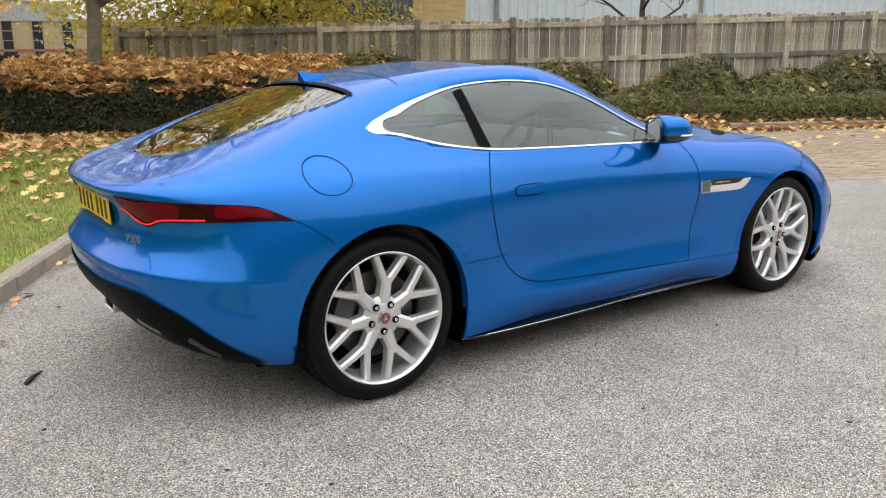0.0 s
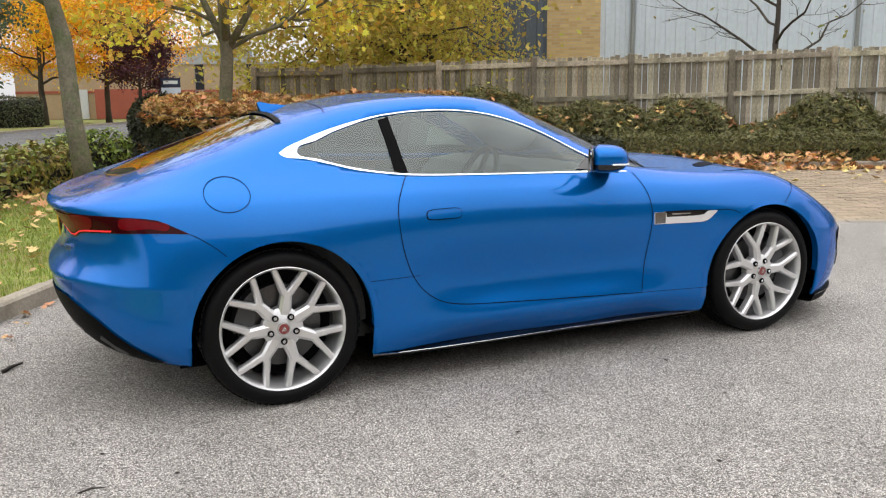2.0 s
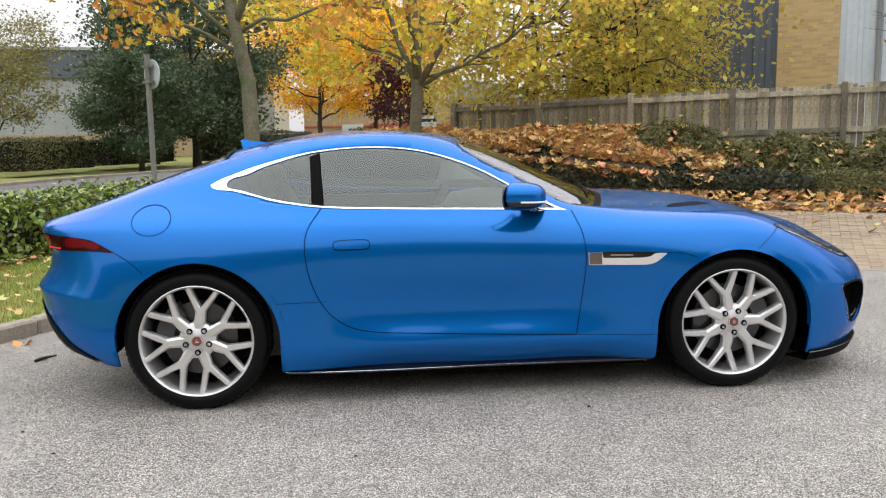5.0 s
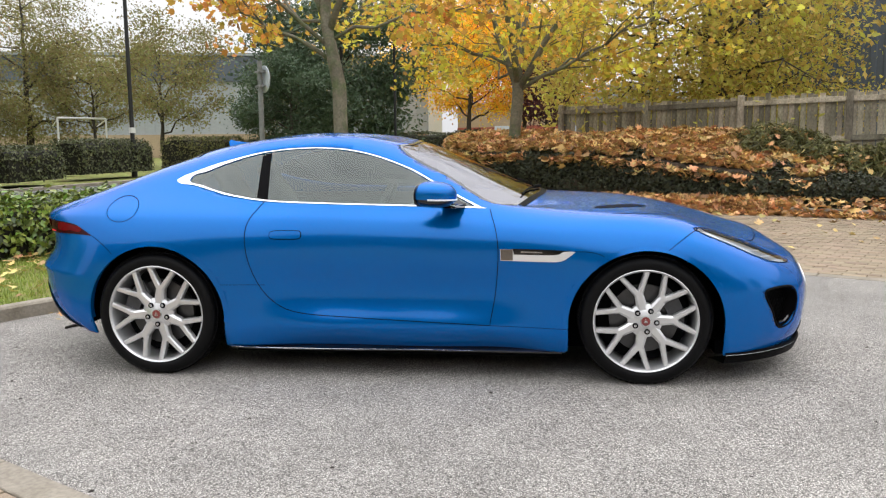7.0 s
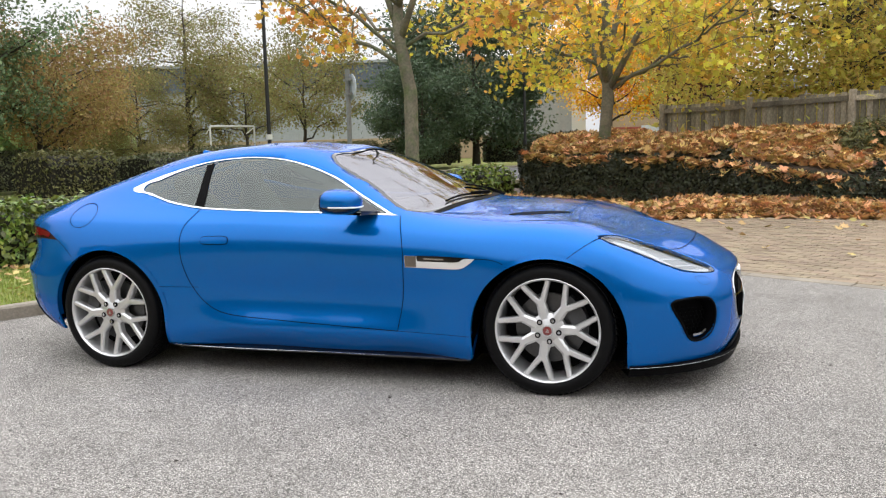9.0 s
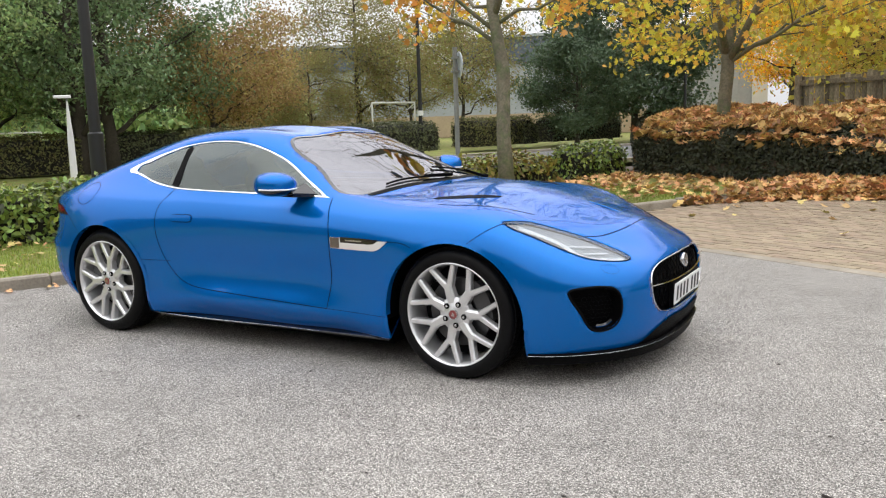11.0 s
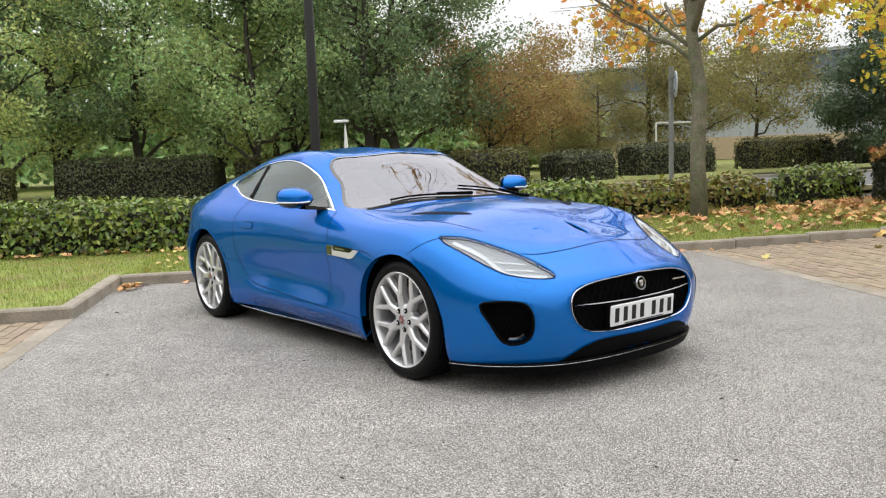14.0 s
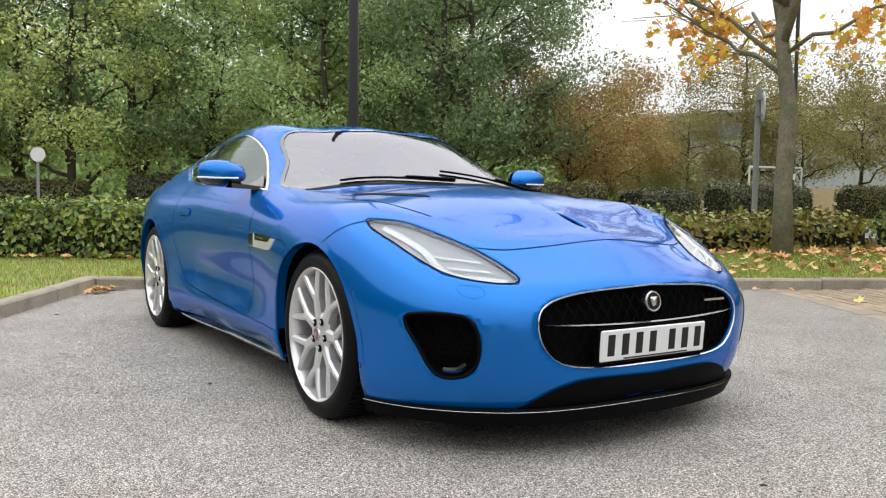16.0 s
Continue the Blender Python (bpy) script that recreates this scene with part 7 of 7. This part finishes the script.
smoothed(put("roof_fin", s, M_PAINT, car, "blue aerial fin"), 30)


def mirror_shell(side):
    """Door mirror: a long blue cap, swept back to its outer end, over a black foot with a pale indicator strip, on a short arm."""
    w = thing("door_mirror", "", "")
    w.parent = car
    tagged(w, "blue door mirror with a black foot")
    mid = Vector((1.530, side * .938, .988))
    long_way = Vector((-.105, side * .190, 0)).normalized()      # towards the outer rear end
    fore = Vector((long_way.y * side, -long_way.x * side, 0)) * side
    fore = fore if fore.x > 0 else -fore
    nu, nv = 44, 26

    def at(u, v):
        a, b = 2 * math.pi * u / nu, math.pi * (v / nv - .5)
        ca, sa, cb, sb = math.cos(a), math.sin(a), math.cos(b), math.sin(b)
        f = lambda c, e: math.copysign(abs(c) ** e, c)
        p, q, h = f(cb, .7) * f(ca, .75), f(cb, .7) * f(sa, .75), f(sb, .8)
        slim = 1 - .30 * max(0.0, -p) ** 1.5
        return mid + long_way * .118 * p + fore * (.138 if q > 0 else .034) * q * slim + Vector((0, 0, ((.072 if h > 0 else .064) * h) * slim + .004 * p))

    pts = [[at(u, v) for u in range(nu)] for v in range(nv + 1)]
    split = nv // 2 - 2
    for name, lo, hi, material, label in (("foot", 0, split, M_GLOSS_BLACK, "black mirror foot"), ("cap", split, nv, M_PAINT, "blue mirror cap")):
        rows_ = pts[lo : hi + 1]
        k = len(rows_)
        shell = Soup().add([p for r_ in rows_ for p in r_], [(i * nu + j, i * nu + (j + 1) % nu, (i + 1) * nu + (j + 1) % nu, (i + 1) * nu + j) for i in range(k - 1) for j in range(nu)])
        smoothed(put(name, shell, material, w, label), 50)
    back = mid - fore * .0355
    rim = [back + long_way * .099 * math.copysign(abs(math.cos(a)) ** .6, math.cos(a)) + Vector((0, 0, .054 * math.copysign(abs(math.sin(a)) ** .6, math.sin(a)))) for a in (2 * math.pi * k / 40 for k in range(40))]
    put("glass_surround", Soup().tube(rim + [rim[0]], .006, 6, cap=False), M_GLOSS_BLACK, w)
    put("mirror_glass", Soup().add(rim, [tuple(range(40))]), M_CHROME, w)
    band = [pts[split][j] + fore * .003 for j in range(2, nu // 2 - 4)]
    put("indicator_strip", Soup().tube(band, .0045, 6), M_LAMP_WHITE, w, "pale indicator strip")
    v = []
    for k in range(7):
        f = k / 6
        y = side * (.80 + .13 * f)
        for x, z in ((1.57 - .01 * f, .916 + .006 * f), (1.69 - .04 * f, .912 + .008 * f), (1.69 - .04 * f, .930 + .014 * f), (1.57 - .01 * f, .936 + .016 * f)):
            v.append((x, y, z))
    arm = Soup().add(v, [(4 * i + j, 4 * i + (j + 1) % 4, 4 * i + 4 + (j + 1) % 4, 4 * i + 4 + j) for i in range(6) for j in range(4)])
    smoothed(put("arm", arm, M_GLOSS_BLACK, w, "black mirror arm"), 40)


mirror_shell(-1)
mirror_shell(1)


def wiper(points, name="wiper"):
    w = thing(name, "", "")
    w.parent = car
    tagged(w, "black windscreen wiper")
    on = [lay(p, "top", .018) for p in points]
    smoothed(put("blade", Soup().tube([lay(p, "top", .009) for p in points], .006, 6), M_SATIN_BLACK, w), 60)
    smoothed(put("arm", Soup().tube(on[: max(3, len(on) // 2)], [.011, .009, .007] + [.006] * (max(3, len(on) // 2) - 3), 6), M_SATIN_BLACK, w), 60)


wiper([Vector((2.07 - .09 * k / 9, .10 - .60 * k / 9)) for k in range(10)])
wiper([Vector((2.055 - .11 * k / 9 - .02, .66 - .56 * k / 9)) for k in range(10)])
s = strip([Vector((2.10 - .13 * (abs(y) / .7) ** 2, y)) for y in np.linspace(-.68, .68, 40)], "top", .035, .0015)
smoothed(put("scuttle", s, M_SATIN_BLACK, car, "black scuttle panel below the windscreen"))
# ---- cabin ----
s = Soup().box((-.05, -.70, .20), (1.95, .70, .30)).box((-.10, -.70, .30), (-.02, .70, .86)).box((.0, -.775, .30), (1.9, -.74, .90)).box((.0, .74, .30), (1.9, .775, .90))
s.box((-.62, -.5, .60), (-.05, .5, .84)).box((.25, -.14, .30), (1.6, .14, .55))
put("cabin_tub", s, M_CABIN, car, "dark cabin trim")
s = Soup()
v = []
for y in np.linspace(-.74, .74, 15):
    for x, z in ((1.28, .55), (1.27, .80), (1.36, .905), (1.55, .93), (1.86, .905), (2.0, .86)):
        hood_up = .035 * math.exp(-((y + .37) / .16) ** 2) if x in (1.36, 1.55) else 0
        v.append((x, y, z + hood_up))
s.add(v, [(6 * i + j, 6 * i + j + 1, 6 * (i + 1) + j + 1, 6 * (i + 1) + j) for i in range(14) for j in range(5)])
smoothed(put("dashboard", s, M_DASH, car, "grey dashboard"), 40)
s = patch(whole(rounded([(1.30, -.001), (1.28, -.40), (1.15, -.54), (.5, -.53), (.22, -.46), (.2, -.001)], 4, False)), "top", -.035, .12)
smoothed(put("headlining", s, M_CABIN_PALE, car, "pale headlining"), 60)


def seat(y):
    w = thing("seat", "", "")
    w.parent = car
    tagged(w, "black leather sports seat")

    def cushion(name, spine, widths, deep):
        s = Soup()
        v = []
        for (x, z), wd, d in zip(spine, widths, deep):
            k = 16
            for j in range(k):
                a = 2 * math.pi * j / k
                cy, sy = math.cos(a), math.sin(a)
                v.append((x + d * .5 * (math.copysign(abs(sy) ** .6, sy)), y + wd * .5 * math.copysign(abs(cy) ** .6, cy), z))
        n = len(spine)
        s.add(v, [(16 * i + j, 16 * i + (j + 1) % 16, 16 * i + 16 + (j + 1) % 16, 16 * i + 16 + j) for i in range(n - 1) for j in range(16)] + [tuple(range(15, -1, -1)), tuple(16 * (n - 1) + j for j in range(16))])
        smoothed(put(name, s, M_LEATHER, w), 50)

    cushion("backrest", [(.46, .45), (.40, .62), (.34, .80), (.29, .94), (.27, 1.0), (.25, 1.04)], (.50, .52, .50, .42, .28, .26), (.16, .17, .15, .12, .10, .09))
    cushion("headrest", [(.25, 1.03), (.24, 1.06), (.235, 1.10), (.24, 1.125)], (.24, .27, .25, .16), (.09, .11, .10, .05))
    cushion("seat_base", [(.70, .30), (.70, .40), (.70, .48), (.70, .50)], (.50, .54, .52, .44), (.52, .56, .54, .44))


seat(-.37)
seat(.37)
w = thing("steering_wheel", "", "")
w.parent = car
tagged(w, "black leather steering wheel")
m = Matrix.Translation((1.16, -.37, .86)) @ pose(0, 0, 0, 0, -66, 0)
s = Soup()
ring_pts = [m @ Vector((.182 * math.cos(a), .182 * math.sin(a), 0)) for a in (2 * math.pi * k / 40 for k in range(41))]
smoothed(put("rim", s.tube(ring_pts, .016, 8, cap=False), M_LEATHER, w), 60)
smoothed(put("boss", Soup().lathe([(.0, .02), (.05, .02), (.065, .0), (.05, -.06)], m, 24), M_CABIN, w), 40)
for a in (0, 180, 270):
    r = m @ pose(0, 0, 0, 0, 0, a)
    put("spoke", Soup().box((.05, -.018, -.006), (.175, .018, .008), r), M_SATIN_CHROME if a == 270 else M_CABIN, w)
put("column", Soup().tube([m @ Vector((0, 0, -.03)), (1.42, -.37, .74)], .035, 10), M_CABIN, car)
s = Soup().box((1.28, -.085, 1.185), (1.31, .085, 1.235))
put("rear_view_mirror", s, M_GLOSS_BLACK, car)
# ---- small things on the ground ----
def twig(at, points, thick=.006):
    put("twig", Soup().tube([Vector(at) + Vector(p) for p in points], [thick] * (len(points) - 1) + [thick * .5], 5), M_TWIG, label="small dark twig on the asphalt", category="twig", group="twigs")


twig((-1.13, .15, .008), [(-.03, -.05, 0), (0, 0, .004), (.05, .06, .002)], .010)
twig((-.78, -1.43, .005), [(-.045, 0, 0), (0, .014, .003), (.04, .008, 0)], .0035)
twig((4.9, -1.15, .006), [(-.07, .02, 0), (-.02, -.01, .003), (.05, .02, .002), (.08, .0, 0)], .004)
twig((4.45, -1.55, .006), [(-.04, .02, 0), (.03, -.02, .003)], .006)
twig((5.2, .35, .006), [(-.05, .01, 0), (.0, .03, .003), (.06, .0, 0)], .004)
r = np.random.default_rng(900)
for k in range(95):
    x, y = r.uniform(-1.2, 6.5), r.uniform(-2.6, 2.6)
    if -1.0 < x < 3.7 and abs(y) < 1.05:
        continue
    e = r.uniform(.006, .014)
    s = Soup()
    ring = [(x + e * r.uniform(.6, 1.2) * math.cos(a), y + e * r.uniform(.6, 1.2) * math.sin(a), .001) for a in (2 * math.pi * j / 7 for j in range(7))]
    s.add(ring + [(x, y, e * .6)], [(j, (j + 1) % 7, 7) for j in range(7)])
    put("pebble", s, M_TWIG, label="small dark stone lying on the asphalt", category="pebble", group="pebbles")
for u, v, a in ((12.5, 1.0, 0),):
    put("patch_repair", Soup().add([site(u + p, v + q, .004) for p, q in ((-.5, -.12), (.5, -.1), (.52, .1), (-.5, .12))], [(0, 1, 2, 3)]), M_ROAD, label="dark asphalt patch", kind="structure")
# ---- paving blocks, laid in running bond; last in the file ----
BLOCK = Soup().chamfer_box((-.098, -.048, -.06), (.098, .048, 0.0), .005).mesh("paving_block", M_BLOCK)
paving = tagged(new("block_paving"), "buff concrete paving blocks in running bond", "paving", kind="structure")
near_blocks, rest = 0, Soup()
r = np.random.default_rng(950)


def lay_block(u, v):
    global near_blocks
    m = SITE @ pose(u, v, climb(v) + .0015 * r.normal(), .4 * r.normal() + (.95 if v > 4 else 0), .4 * r.normal(), .5 * r.normal())
    if 2.2 < u < 5.2 and 6.5 < v < 8.5 and near_blocks < 300:
        ob = new("paving_block", BLOCK)
        ob.parent = paving
        ob.matrix_basis = m
        near_blocks += 1
    else:
        rest.add([m @ Vector(p) for p in ((-.098, -.045, -.02), (.098, -.045, -.02), (.098, .045, -.02), (-.098, .045, -.02), (-.094, -.044, 0), (.094, -.044, 0), (.094, .044, 0), (-.094, .044, 0))],
                 [(4, 5, 6, 7), (0, 1, 5, 4), (1, 2, 6, 5), (2, 3, 7, 6), (3, 0, 4, 7)])


row = 0
v = BAY + .2
while v < 12.4:
    u = -2.6 + .1 * (row % 2)
    while u < 11.5:
        if u > KERB_U + .1 and v < kerb_line(u) - .05:
            lay_block(u, v)
        u += .2
    v += .1
    row += 1
v = -.2
while v > -8.0:
    u = .12 + .1 * (row % 2)
    while u < 9.0:
        lay_block(u, v)
        u += .2
    v -= .1
    row += 1
put("paving_blocks", rest, M_BLOCK_MANY, paving, kind="stuff")
